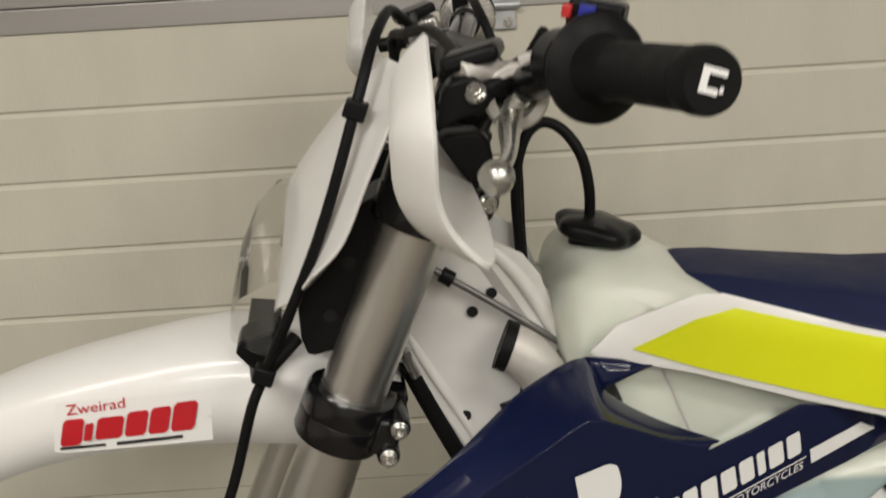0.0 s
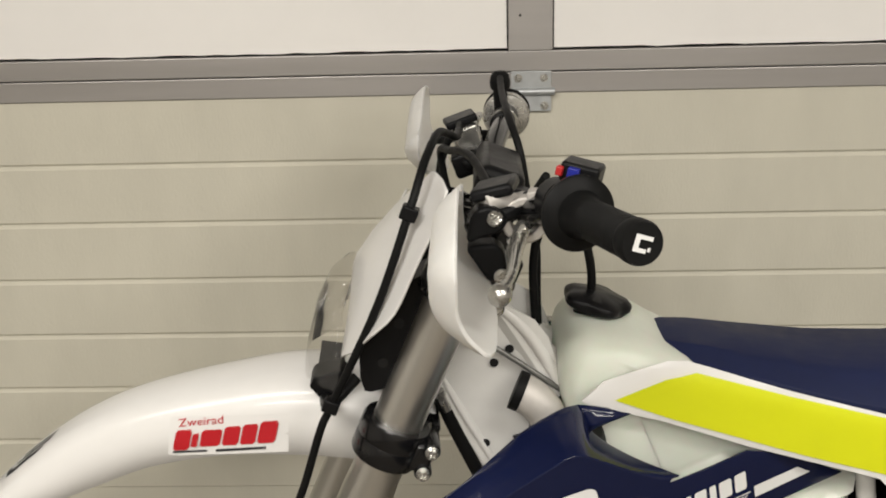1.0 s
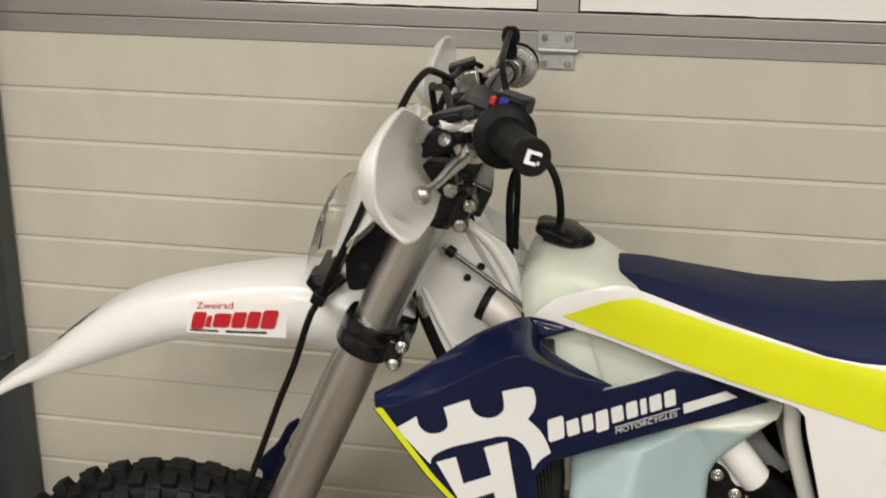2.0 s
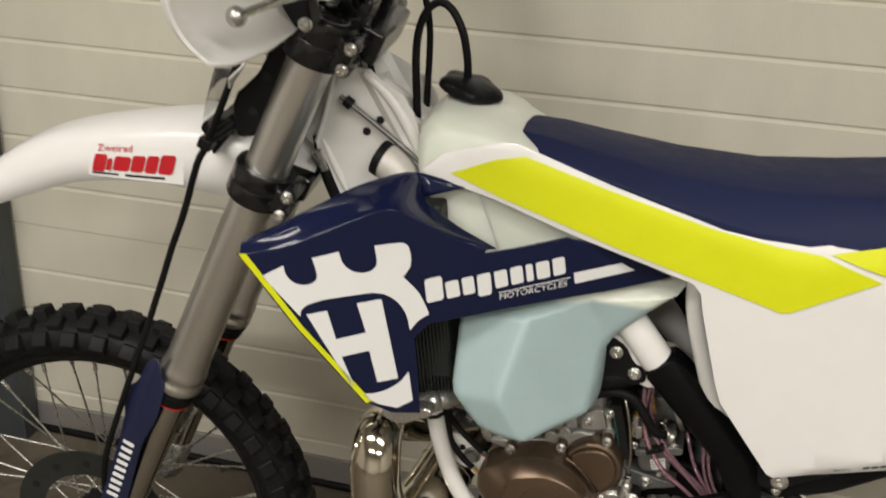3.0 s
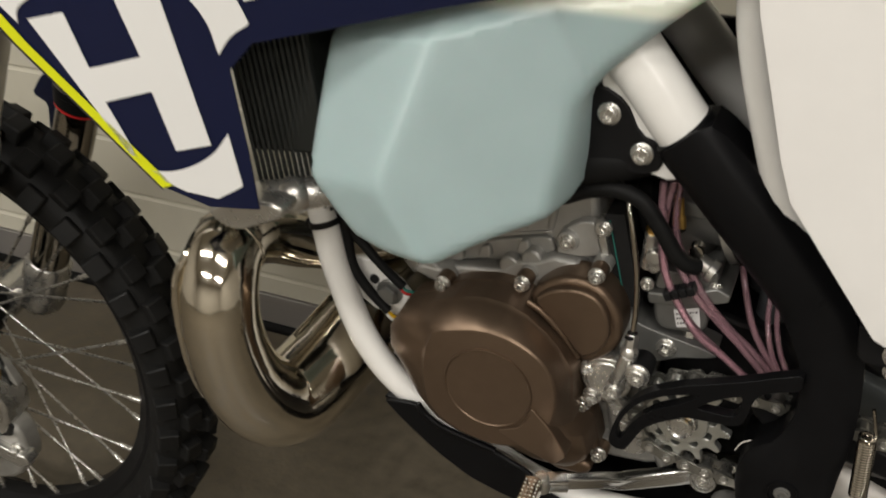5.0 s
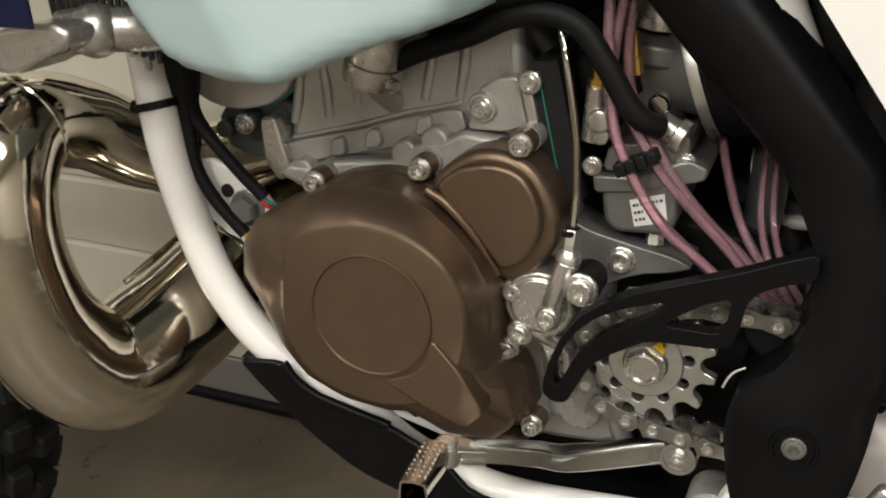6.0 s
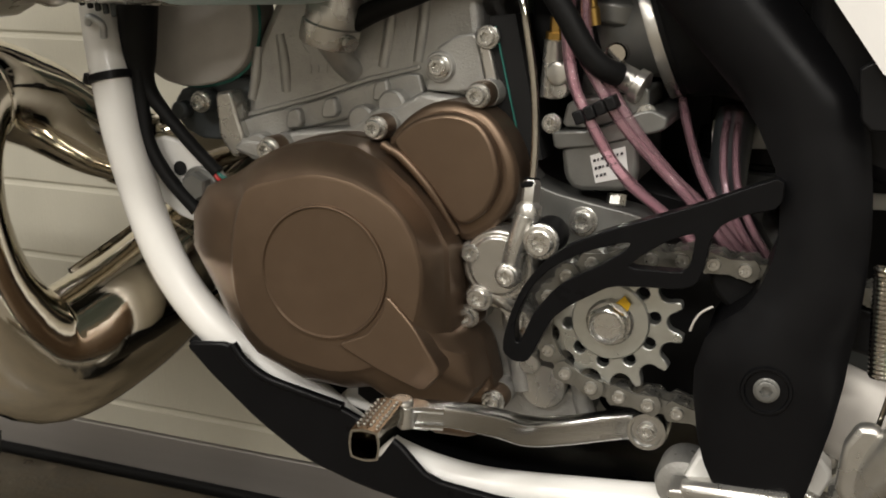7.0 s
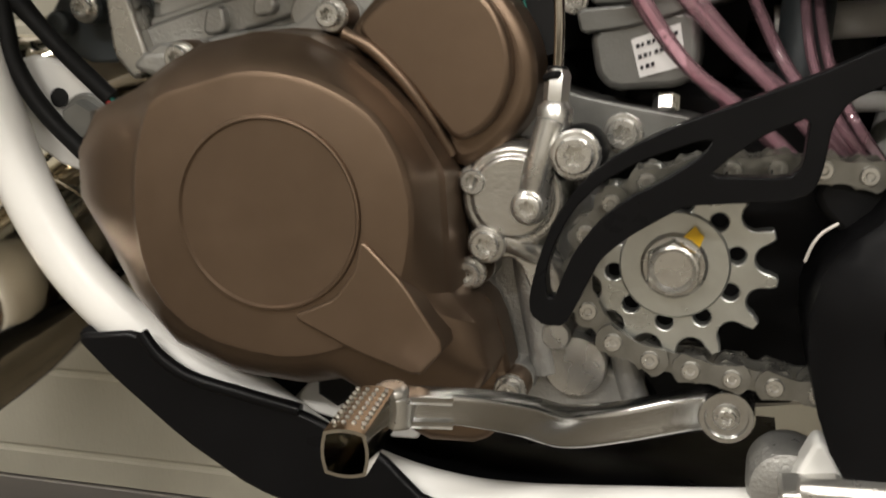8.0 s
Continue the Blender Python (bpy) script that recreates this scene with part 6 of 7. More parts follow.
COVER = [(0.252, 0.546), (0.2525, 0.566), (0.262, 0.583), (0.283, 0.593), (0.297, 0.603), (0.313, 0.611), (0.338, 0.616), (0.359, 0.614), (0.375, 0.607), (0.392, 0.594), (0.405, 0.579), (0.415, 0.562), (0.4165, 0.539), (0.418, 0.512), (0.428, 0.503), (0.436, 0.472), (0.432, 0.464), (0.39, 0.463), (0.372, 0.474), (0.355, 0.470), (0.324, 0.472), (0.295, 0.483), (0.276, 0.503), (0.264, 0.526)]
cover = bp("ignition_cover", slab(rounded(COVER, 1, 0.2), 0.05, 0.078), M_BRONZE, "brown painted ignition cover", bevel=0.006, segs=3)
FC = (0.3505, 0.5465)


FACE = [(0.304, 0.591), (0.325, 0.597), (0.344, 0.602), (0.364, 0.600), (0.381, 0.594), (0.396, 0.584), (0.405, 0.568), (0.409, 0.549), (0.406, 0.526), (0.399, 0.510), (0.387, 0.498), (0.369, 0.491), (0.350, 0.489), (0.319, 0.495), (0.300, 0.511), (0.293, 0.535), (0.294, 0.562), (0.299, 0.580)]


def reach(poly, a):
    """Distance from the cover's middle to an outline in direction a."""
    best = 0.0
    dx, dz = math.cos(a), math.sin(a)
    for (px, pz), (qx, qz) in zip(poly, poly[1:] + poly[:1]):
        ex, ez = qx - px, qz - pz
        det = ex * dz - ez * dx
        if abs(det) < 1e-9:
            continue
        s = ((FC[0] - px) * dz - (FC[1] - pz) * dx) / det
        t = ((FC[0] - px) * ez - (FC[1] - pz) * ex) / det
        if 0 <= s <= 1 and t > 0:
            best = max(best, t)
    return best


angles = [2 * math.pi * k / 96 for k in range(96)]
r_in = [reach(rounded(FACE, 1, 0.25), a) for a in angles]
r_out = [min(reach(COVER, a), f + 0.046) - 0.003 for a, f in zip(angles, r_in)]


def cover_ring(u, grow, v):
    """A ring between the face's edge (u = 0) and the cover's rim (u = 1)."""
    out = []
    for a, ri, ro in zip(angles, r_in, r_out):
        r = ri + (max(ro, ri + 0.002) - ri) * u + grow
        out.append(P(FC[0] + r * math.cos(a), v, FC[1] + r * math.sin(a)))
    return out


part("cover_face", stack([cover_ring(1.0, 0.0025, 0.070), cover_ring(1.0, 0.0015, 0.0985), cover_ring(1.0, 0.0, 0.1010), cover_ring(0.94, 0.0, 0.1030), cover_ring(0.78, 0.0, 0.1078), cover_ring(0.50, 0.0, 0.1143), cover_ring(0.06, 0.0003, 0.1216), cover_ring(0.0, 0.0, 0.1226), cover_ring(0.0, -0.0014, 0.1242), cover_ring(0.0, -0.0035, 0.1248)]), M_BRONZE, cover, "", 28)
part("cover_disc", turned([(0.0372, -0.003), (0.0374, 0.0001), (0.0370, 0.0012), (0.0362, 0.0014), (0.0354, 0.0002), (0.0, 0.0002)], P(0.3515, 0.1252, 0.5470), LEFT, 64), M_BRONZE, cover, "", 50)
part("cover_foot", slab(rounded([(0.360, 0.508), (0.378, 0.516), (0.386, 0.527), (0.389, 0.540), (0.405, 0.524), (0.421, 0.500), (0.411, 0.488), (0.386, 0.496)], 1, 0.12), 0.08, 0.1268), M_BRONZE, cover, "", bevel=0.003, segs=3)
part("cover_heel", slab(rounded([(0.386, 0.462), (0.396, 0.4445), (0.428, 0.4455), (0.4345, 0.460)], 1, 0.2), 0.06, 0.084), M_BRONZE, cover, "", bevel=0.004, segs=3)
sc = bp("starter_cover", slab(rounded([(0.366, 0.610), (0.3762, 0.6247), (0.3892, 0.6345), (0.3985, 0.6378), (0.4114, 0.6386), (0.4282, 0.6330), (0.4395, 0.6185), (0.4452, 0.6040), (0.4450, 0.5865), (0.436, 0.573), (0.424, 0.563), (0.413, 0.560), (0.404, 0.574), (0.390, 0.592)], 2, 0.25), 0.048, 0.0815), M_BRONZE, "brown painted starter gear cover", bevel=0.005, segs=3)
part("cover_face", slab(rounded([(0.374, 0.614), (0.3800, 0.6215), (0.389, 0.6285), (0.405, 0.6330), (0.418, 0.6320), (0.428, 0.6265), (0.4350, 0.6145), (0.4378, 0.5995), (0.434, 0.586), (0.427, 0.577), (0.416, 0.571), (0.408, 0.580), (0.394, 0.597)], 2, 0.25), 0.075, 0.0895), M_BRONZE, sc, "", bevel=0.0035, segs=3)
part("cover_lip", pipe([(0.3705, 0.0900, 0.6135), (0.382, 0.0905, 0.6075), (0.395, 0.0890, 0.5945), (0.405, 0.0860, 0.580), (0.412, 0.0820, 0.566)], 0.0026, 12, 5), M_BRONZE, sc)
for x, z, host in ((0.2925, 0.6035, cover), (0.361, 0.6205, cover), (0.4205, 0.6420, sc), (0.4205, 0.5555, cover), (0.4185, 0.5175, cover), (0.4355, 0.4685, cover), (0.3745, 0.4665, cover)):
    part("bolt_boss", turned([(0.0074, -0.010), (0.0074, 0.0), (0.0070, 0.0015)], P(x, 0.075, z), LEFT, 20), M_BRONZE, host)
    part("boss_root", turned([(0.0080, -0.026), (0.0078, -0.0105), (0.0, -0.0105)], P(x, 0.075, z), LEFT, 20), M_CAST, host, "grey cast screw boss")
    bolt(P(x, 0.0765, z), 0.0051, host, 0.0070)

# clutch slave cylinder
slave = bp("clutch_slave_cylinder", join(turned([(0.0215, -0.03), (0.0215, 0.0), (0.0195, 0.003), (0.0165, 0.003), (0.0160, 0.0045), (0.0, 0.0045)], P(0.4365, 0.078, 0.5500), LEFT, 36), slab(rounded([(0.424, 0.536), (0.430, 0.545), (0.445, 0.540), (0.452, 0.515), (0.444, 0.510), (0.438, 0.524), (0.428, 0.524)], 1, 0.2), 0.05, 0.076), pipe([(0.445, 0.085, 0.548), (0.4485, 0.0865, 0.565), (0.4525, 0.0845, 0.581)], 0.0062, 14, 4), pipe([(0.4255, 0.075, 0.5345), (0.44, 0.075, 0.53), (0.4505, 0.068, 0.52), (0.453, 0.066, 0.505)], 0.006, 12, 5)), M_CAST_LIGHT, "cast aluminium clutch slave cylinder", bevel=0.002)
part("banjo", join(turned([(0.0072, -0.006), (0.0072, 0.004), (0.0055, 0.006), (0.0055, 0.003), (0.0, 0.003)], P(0.4448, 0.087, 0.5478), LEFT, 18), turned([(0.0055, -0.008), (0.007, -0.005), (0.007, 0.003), (0.0045, 0.006)], P(0.4530, 0.083, 0.582), (0.06, 0.02, 1), 16), turned([(0.005, 0.0), (0.005, 0.010), (0.0035, 0.012)], P(0.4532, 0.082, 0.588), (0.06, 0.02, 1), 6)), M_BOLT, slave)
bolt(P(0.4262, 0.080, 0.5305), 0.0058, slave, 0.0065)
bolt(P(0.4448, 0.0915, 0.5478), 0.0052, slave, 0.0040, flange=1.2)
bolt(P(0.4625, 0.090, 0.5685), 0.0072, slave, 0.0065)
part("bolt_bush", turned([(0.0102, -0.02), (0.0102, 0.0), (0.009, 0.0015)], P(0.4625, 0.0885, 0.5685), LEFT, 20), M_BLACK, slave)
bolt(P(0.476, 0.050, 0.573), 0.0065, slave, 0.006)
part("case_lug", turned([(0.0095, -0.02), (0.0095, 0.0)], P(0.476, 0.050, 0.573), LEFT, 18), M_CAST, slave)
bp("clutch_line", pipe([(0.4534, 0.08, 0.597), (0.4530, 0.076, 0.620), (0.4505, 0.075, 0.650), (0.444, 0.074, 0.684), (0.438, 0.068, 0.702), (0.432, 0.056, 0.714), (0.424, 0.042, 0.725)], 0.0021, 12, 6), M_STAN, "braided steel clutch line")
bp("line_clip", join(pipe([(0.4532, 0.0818, 0.5925), (0.4534, 0.0802, 0.6005)], 0.0040, 14, 2), pipe([(0.4495, 0.083, 0.5965), (0.4532, 0.0860, 0.5980), (0.4570, 0.081, 0.597)], 0.0018, 8, 4)), M_BLACK, "black spring clip")

# sprocket and chain
SP = (0.4998, 0.5255)
N = 13
prof = []
for i in range(N):
    a0 = 2 * math.pi * (i + 0.5) / N - 0.145
    tooth = [(0.0358 - 0.0056 * math.cos(t), 0.0056 * math.sin(t)) for t in np.linspace(radians(-82), radians(82), 9)]
    half = math.pi / N - 0.048
    tooth = [(0.0392 * math.cos(half), -0.0392 * math.sin(half))] + tooth + [(0.0392 * math.cos(half), 0.0392 * math.sin(half))]
    for p, q in tooth:
        prof.append((SP[0] + p * math.cos(a0) - q * math.sin(a0), SP[1] + p * math.sin(a0) + q * math.cos(a0)))
spr = bp("drive_sprocket", plate(prof, [circle(SP[0] + 0.0236 * math.cos(2 * math.pi * (k + 0.3) / 10), SP[1] + 0.0236 * math.sin(2 * math.pi * (k + 0.3) / 10), 0.0034, 14) for k in range(10)], 0.069, 0.0765), M_PLATE, "zinc-plated drive sprocket", 30, 0.0007)
part("sprocket_washer", turned([(0.0200, -0.001), (0.0212, 0.0), (0.0212, 0.0014), (0.0204, 0.0022), (0.014, 0.0019), (0.0, 0.0022)], P(SP[0], 0.0765, SP[1]), LEFT, 44), M_PLATE, spr)
part("sprocket_nut", join(turned([(0.0128, 0), (0.0128, 0.0018), (0.0116, 0.0032)], P(SP[0], 0.0785, SP[1]), LEFT, 36), turned([(0.0112, 0.002), (0.0112, 0.0072), (0.0104, 0.0086)], P(SP[0], 0.0785, SP[1]), LEFT, 6), turned([(0.0092, 0.006), (0.0095, 0.0104), (0.0086, 0.0108), (0.0070, 0.0085), (0.0040, 0.0068), (0.0, 0.0064)], P(SP[0], 0.0785, SP[1]), LEFT, 36)), M_BOLT, spr, smooth=35)
part("paint_mark", sheet(rounded([(0.5024, 0.5368), (0.5072, 0.5416), (0.5086, 0.5393), (0.5106, 0.5376), (0.5090, 0.5330), (0.5066, 0.5338)], 1, 0.1), 0.0812), M_MARK, spr, smooth=0, solid=0.0005)

PITCH = 0.015875
# the chain runs in from the rear top, round the front of the sprocket and off to the rear below
line = [np.array(p) for p in spline([(0.98, 0.452), (0.80, 0.512), (0.66, 0.550), (0.56, 0.5635), (0.53, 0.5640), (0.496, 0.5600), (0.479, 0.5520), (0.467, 0.5390), (0.463, 0.5230), (0.467, 0.5070), (0.478, 0.4935), (0.494, 0.4872), (0.510, 0.4845), (0.527, 0.4822), (0.543, 0.4800), (0.62, 0.466), (0.80, 0.39), (0.98, 0.30)], 6)]
dist = [0.0]
for a, b in zip(line, line[1:]):
    dist.append(dist[-1] + float(np.linalg.norm(b - a)))
count = int(dist[-1] / PITCH)


def chain_at(s):
    return (float(np.interp(s, dist, [p[0] for p in line])), float(np.interp(s, dist, [p[1] for p in line])))


def link_outline(h):
    out = []
    for i in range(24):
        a = 2 * math.pi * i / 24
        c, s = math.cos(a), math.sin(a)
        out.append(((PITCH / 2 if c > 0 else -PITCH / 2) * (1 if abs(c) > 0.25 else abs(c) / 0.25) + h * c, h * s * (1.0 if abs(c) > 0.45 else 0.56 + 0.44 * abs(c) / 0.45)))
    return out


def link_bm(v):
    bm = bmesh.new()
    for v0, v1 in ((v - 0.0018, v), (-v, -v + 0.0018)):
        a = [bm.verts.new((x, -v0, z)) for x, z in link_outline(0.0070)]
        b = [bm.verts.new((x, -v1, z)) for x, z in link_outline(0.0070)]
        bm.faces.new(a), bm.faces.new(b[::-1])
        for i in range(24):
            j = (i + 1) % 24
            bm.faces.new((a[i], b[i], b[j], a[j]))
    for e in (-PITCH / 2, PITCH / 2):
        for rr, w in ((0.0050, 0.0045),):
            a = [bm.verts.new((e + rr * math.cos(2 * math.pi * k / 12), -w, rr * math.sin(2 * math.pi * k / 12))) for k in range(12)]
            b = [bm.verts.new((q.co.x, w, q.co.z)) for q in a]
            bm.faces.new(a), bm.faces.new(b[::-1])
            for i in range(12):
                j = (i + 1) % 12
                bm.faces.new((a[i], b[i], b[j], a[j]))
    return bm


def pin_bm():
    return turned([(0.0034, -0.0118), (0.0036, -0.0112), (0.0036, 0.0112), (0.0032, 0.0120), (0.0018, 0.0120), (0.0012, 0.0112)], Vector((0, 0, 0)), LEFT, 14)


pin = None
chain = bp("chain", turned([(0.004, -0.005), (0.004, 0.005)], P(*[chain_at(0)[0], 0.072, chain_at(0)[1]]), LEFT, 12), M_CHAIN, "dull steel drive chain")
outer = inner_l = None
for i in range(count):
    a, b = chain_at(i * PITCH), chain_at((i + 1) * PITCH)
    mid = P((a[0] + b[0]) / 2, 0.072, (a[1] + b[1]) / 2)
    ang = math.atan2(b[1] - a[1], b[0] - a[0])
    m = Matrix.Translation(mid) @ Matrix.Rotation(-ang, 4, "Y")
    at = Matrix.Translation(P(a[0], 0.072, a[1]))
    if pin is None:
        pin = part("chain_pin", pin_bm(), M_BOLT, chain, smooth=40)
        pin.matrix_basis = at
    else:
        again(pin, at, chain)
    if i % 2:
        if outer is None:
            outer = part("chain_link", link_bm(0.0100), M_CHAIN, chain, smooth=35)
            outer.matrix_basis = m
        else:
            again(outer, m, chain)
    else:
        if inner_l is None:
            inner_l = part("chain_link", link_bm(0.0070), M_CHAIN, chain, smooth=35)
            inner_l.matrix_basis = m
        else:
            again(inner_l, m, chain)

# black case guard over the sprocket: a forked arm
bp("case_guard", plate(rounded([(0.582, 0.6160), (0.566, 0.6095), (0.545, 0.5995), (0.521, 0.5900), (0.500, 0.5820), (0.482, 0.5730), (0.4675, 0.5615), (0.4575, 0.547), (0.4518, 0.532), (0.4485, 0.517), (0.449, 0.510), (0.4545, 0.5060), (0.462, 0.5065), (0.466, 0.514), (0.470, 0.523), (0.475, 0.533), (0.484, 0.541), (0.495, 0.548), (0.504, 0.5535), (0.521, 0.555), (0.538, 0.556), (0.546, 0.559), (0.549, 0.567), (0.551, 0.583), (0.556, 0.591), (0.568, 0.597), (0.582, 0.601)], 1, 0.2),
                             [rounded([(0.4555, 0.517), (0.4545, 0.526), (0.4575, 0.537), (0.464, 0.550), (0.474, 0.5605), (0.489, 0.5695), (0.508, 0.5765), (0.513, 0.577), (0.510, 0.572), (0.497, 0.563), (0.483, 0.555), (0.473, 0.546), (0.465, 0.535), (0.4605, 0.524), (0.458, 0.517)], 1, 0.2),
                              rounded([(0.511, 0.5640), (0.538, 0.5645), (0.5425, 0.569), (0.5440, 0.5855), (0.531, 0.5800), (0.519, 0.5715)], 1, 0.15)], 0.098, 0.108), M_GUARD, "black plastic sprocket guard", bevel=0.002)

# shift lever
lever = bp("shift_lever", blade([(0.5225, 0.062, 0.4620, 0.0088, 0.0045), (0.512, 0.065, 0.4625, 0.0088, 0.0046), (0.5034, 0.069, 0.4620, 0.0086, 0.0048), (0.4796, 0.080, 0.4592, 0.0082, 0.0050), (0.4609, 0.093, 0.4610, 0.0086, 0.0050), (0.4470, 0.109, 0.4700, 0.0080, 0.0048), (0.4320, 0.125, 0.4775, 0.0070, 0.0046), (0.4200, 0.134, 0.4805, 0.0064, 0.0044), (0.4120, 0.139, 0.4820, 0.0060, 0.0044)], 8), M_LEVER, "polished aluminium shift lever", 40, 0.001)
for dz in (-0.0052, 0.0038):
    part("hinge_plate", blade([(0.4240, 0.132, 0.4800 + dz, 0.0022, 0.0052), (0.4130, 0.139, 0.4820 + dz, 0.0020, 0.0056), (0.4040, 0.1435, 0.4830 + dz, 0.0018, 0.0060)], 4), M_LEVER, lever, "forked end of the lever", 40)
part("lever_boss", turned([(0.0108, -0.012), (0.0114, -0.010), (0.0114, 0.007), (0.0106, 0.0085), (0.0088, 0.0085), (0.0084, 0.0065), (0.0, 0.0065)], P(0.5225, 0.062, 0.4620), LEFT, 28), M_LEVER, lever)
bolt(P(0.5225, 0.0685, 0.4620), 0.0040, lever, 0.004)
tipA, tipB = P(0.4015, 0.148, 0.4835), P(0.4045, 0.188, 0.4825)
d = tipB - tipA
out = []
for i in range(24):
    a = 2 * math.pi * i / 24
    c, s = math.cos(a), math.sin(a)
    k = 1 / max(abs(c), abs(s)) ** 0.55
    out.append((0.0080 * c * k, 0.0084 * s * k))
up = Vector((0, 0, 1)); up = (up - d.normalized() * up.dot(d.normalized())).normalized(); sd = d.normalized().cross(up)
rings = []
for h, k in ((0, 0.9), (0.02, 1), (1.0, 1), (1.0, 0.86), (0.04, 0.84)):
    rings.append([tipA + d * h + sd * x * k + up * z * k for x, z in out])
peg = part("shift_peg", stack(rings), M_STAN, lever, "hollow dimpled steel toe peg", 40)
dot = None
for i in range(8):
    for j in range(4):
        p = tipA + d * (0.12 + 0.105 * i) + up * 0.0084 + sd * (-0.0051 + 0.0034 * j)
        m = Matrix.Translation(p)
        if dot is None:
            bm = bmesh.new()
            bmesh.ops.create_icosphere(bm, subdivisions=1, radius=0.0009)
            dot = part("dimple", bm, M_BOLT, lever)
            dot.matrix_basis = m
        else:
            again(dot, m, lever)
part("peg_joint", join(turned([(0.0078, -0.006), (0.0078, 0.006)], P(0.406, 0.143, 0.481), (0, 0.1, 1), 18), turned([(0.0065, 0.0), (0.0065, 0.0025), (0.005, 0.004), (0, 0.0044)], P(0.406, 0.144, 0.487), (0, -0.1, 1), 18)), M_BOLT, lever, bevel=0.001)

# skid plate
sk = rounded([(0.243, 0.484), (0.276, 0.488), (0.284, 0.478), (0.299, 0.469), (0.323, 0.464), (0.350, 0.459), (0.385, 0.444), (0.406, 0.424), (0.453, 0.420), (0.55, 0.426), (0.55, 0.398), (0.42, 0.402), (0.362, 0.411), (0.327, 0.421), (0.295, 0.440), (0.262, 0.466)], 1, 0.15)
skid = bp("skid_plate", slab(sk, 0.094, 0.099), M_GUARD, "black plastic skid plate", bevel=0.002)
part("skid_lip", pipe([(0.277, 0.097, 0.487), (0.285, 0.097, 0.477), (0.300, 0.097, 0.4685), (0.323, 0.097, 0.4635), (0.350, 0.097, 0.4585)], 0.0030, 10, 4), M_GUARD, skid)
part("skid_floor", skin([[(x, v, z) for v in (-0.09, 0, 0.094)] for x, z in ((0.244, 0.483), (0.262, 0.467), (0.295, 0.441), (0.327, 0.422), (0.362, 0.412), (0.42, 0.403), (0.55, 0.401))]), M_GUARD, skid, solid=0.004, out=Vector((0, 0, -1)))

# wires by the down tube
bp("cable_sleeve", pipe([(0.198, 0.066, 0.720, 0.0125), (0.199, 0.068, 0.690, 0.0125), (0.199, 0.069, 0.655, 0.0105), (0.203, 0.070, 0.636, 0.0065), (0.216, 0.070, 0.620, 0.0043), (0.234, 0.070, 0.602, 0.0041), (0.2525, 0.069, 0.585, 0.0041)], 0.0058, 14, 6), M_RUBBER, "black cable sleeve")
w2 = bp("cable_sleeve", pipe([(0.201, 0.074, 0.645), (0.205, 0.075, 0.618), (0.209, 0.076, 0.600), (0.222, 0.076, 0.580), (0.2415, 0.076, 0.5615)], 0.0043, 12, 6), M_RUBBER, "black cable sleeve")
part("yellow_wire", pipe([(0.240, 0.076, 0.562), (0.245, 0.074, 0.556), (0.252, 0.07, 0.550)], 0.0016, 8, 3), M_MARK, w2)
part("green_wire", pipe([(0.2525, 0.070, 0.585), (0.2565, 0.070, 0.5825), (0.262, 0.066, 0.580)], 0.0013, 8, 3), M_GASKET, w2)
part("red_wire", pipe([(0.2515, 0.071, 0.584), (0.2550, 0.071, 0.5805), (0.260, 0.066, 0.577)], 0.0013, 8, 3), M_REDSEAL, w2)
part("white_wire", pipe([(0.239, 0.077, 0.5605), (0.243, 0.075, 0.554), (0.250, 0.07, 0.547)], 0.0015, 8, 3), M_DECAL, w2)
tie = bp("cable_tie", turned([(0.0118, -0.0026), (0.0138, -0.0024), (0.0138, 0.0024), (0.0118, 0.0026)], P(0.1855, 0.0795, 0.6400), (0.014, -0.004, -0.053), 28), M_BLACK, "black cable tie")
part("tie_head", box(P(0.1735, 0.084, 0.6385), (0.006, 0.007, 0.007), (0, 15, 0)), M_BLACK, tie, bevel=0.001)
bp("pipe_spring_hook", pipe([(0.176, 0.086, 0.672), (0.182, 0.092, 0.676), (0.189, 0.090, 0.672), (0.187, 0.086, 0.664)], 0.0022, 10, 5), M_ZINC, "bent zinc spring hook")

# exhaust
EX = [(0.262, 0.01, 0.618, 0.022), (0.215, 0.012, 0.6, 0.023), (0.177, 0.02, 0.588, 0.025), (0.147, 0.045, 0.597, 0.027), (0.129, 0.085, 0.622, 0.029), (0.125, 0.13, 0.632, 0.031), (0.127, 0.157, 0.605, 0.033), (0.131, 0.162, 0.555, 0.034), (0.14, 0.15, 0.503, 0.0375), (0.153, 0.118, 0.467, 0.0415), (0.170, 0.070, 0.478, 0.0425), (0.190, 0.012, 0.508, 0.041), (0.212, -0.045, 0.545, 0.040), (0.255, -0.1, 0.595, 0.04), (0.34, -0.14, 0.65, 0.039), (0.47, -0.15, 0.68, 0.036), (0.6, -0.15, 0.74, 0.03), (0.8, -0.16, 0.8, 0.026)]
ex = bp("exhaust_pipe", pipe(EX, 0.05, 36, 7), M_CHROME, "polished nickel-plated expansion chamber")
outer_seam = [(x - 0.72 * r * (1 if 0.45 < z < 0.62 else 0.5), v + 0.69 * r, z + (0.45 * r if z > 0.6 else -0.5 * r if z < 0.47 else 0)) for x, v, z, r in EX[4:11]]
part("seam_bead", pipe(outer_seam, 0.0030, 8, 6), M_CHROME, ex, "welded seam")
part("seam_bead", pipe([(x - 0.55 * r, v + 0.25 * r, z + 0.82 * r) for x, v, z, r in EX[10:14]], 0.0022, 8, 6), M_CHROME, ex, "welded seam")
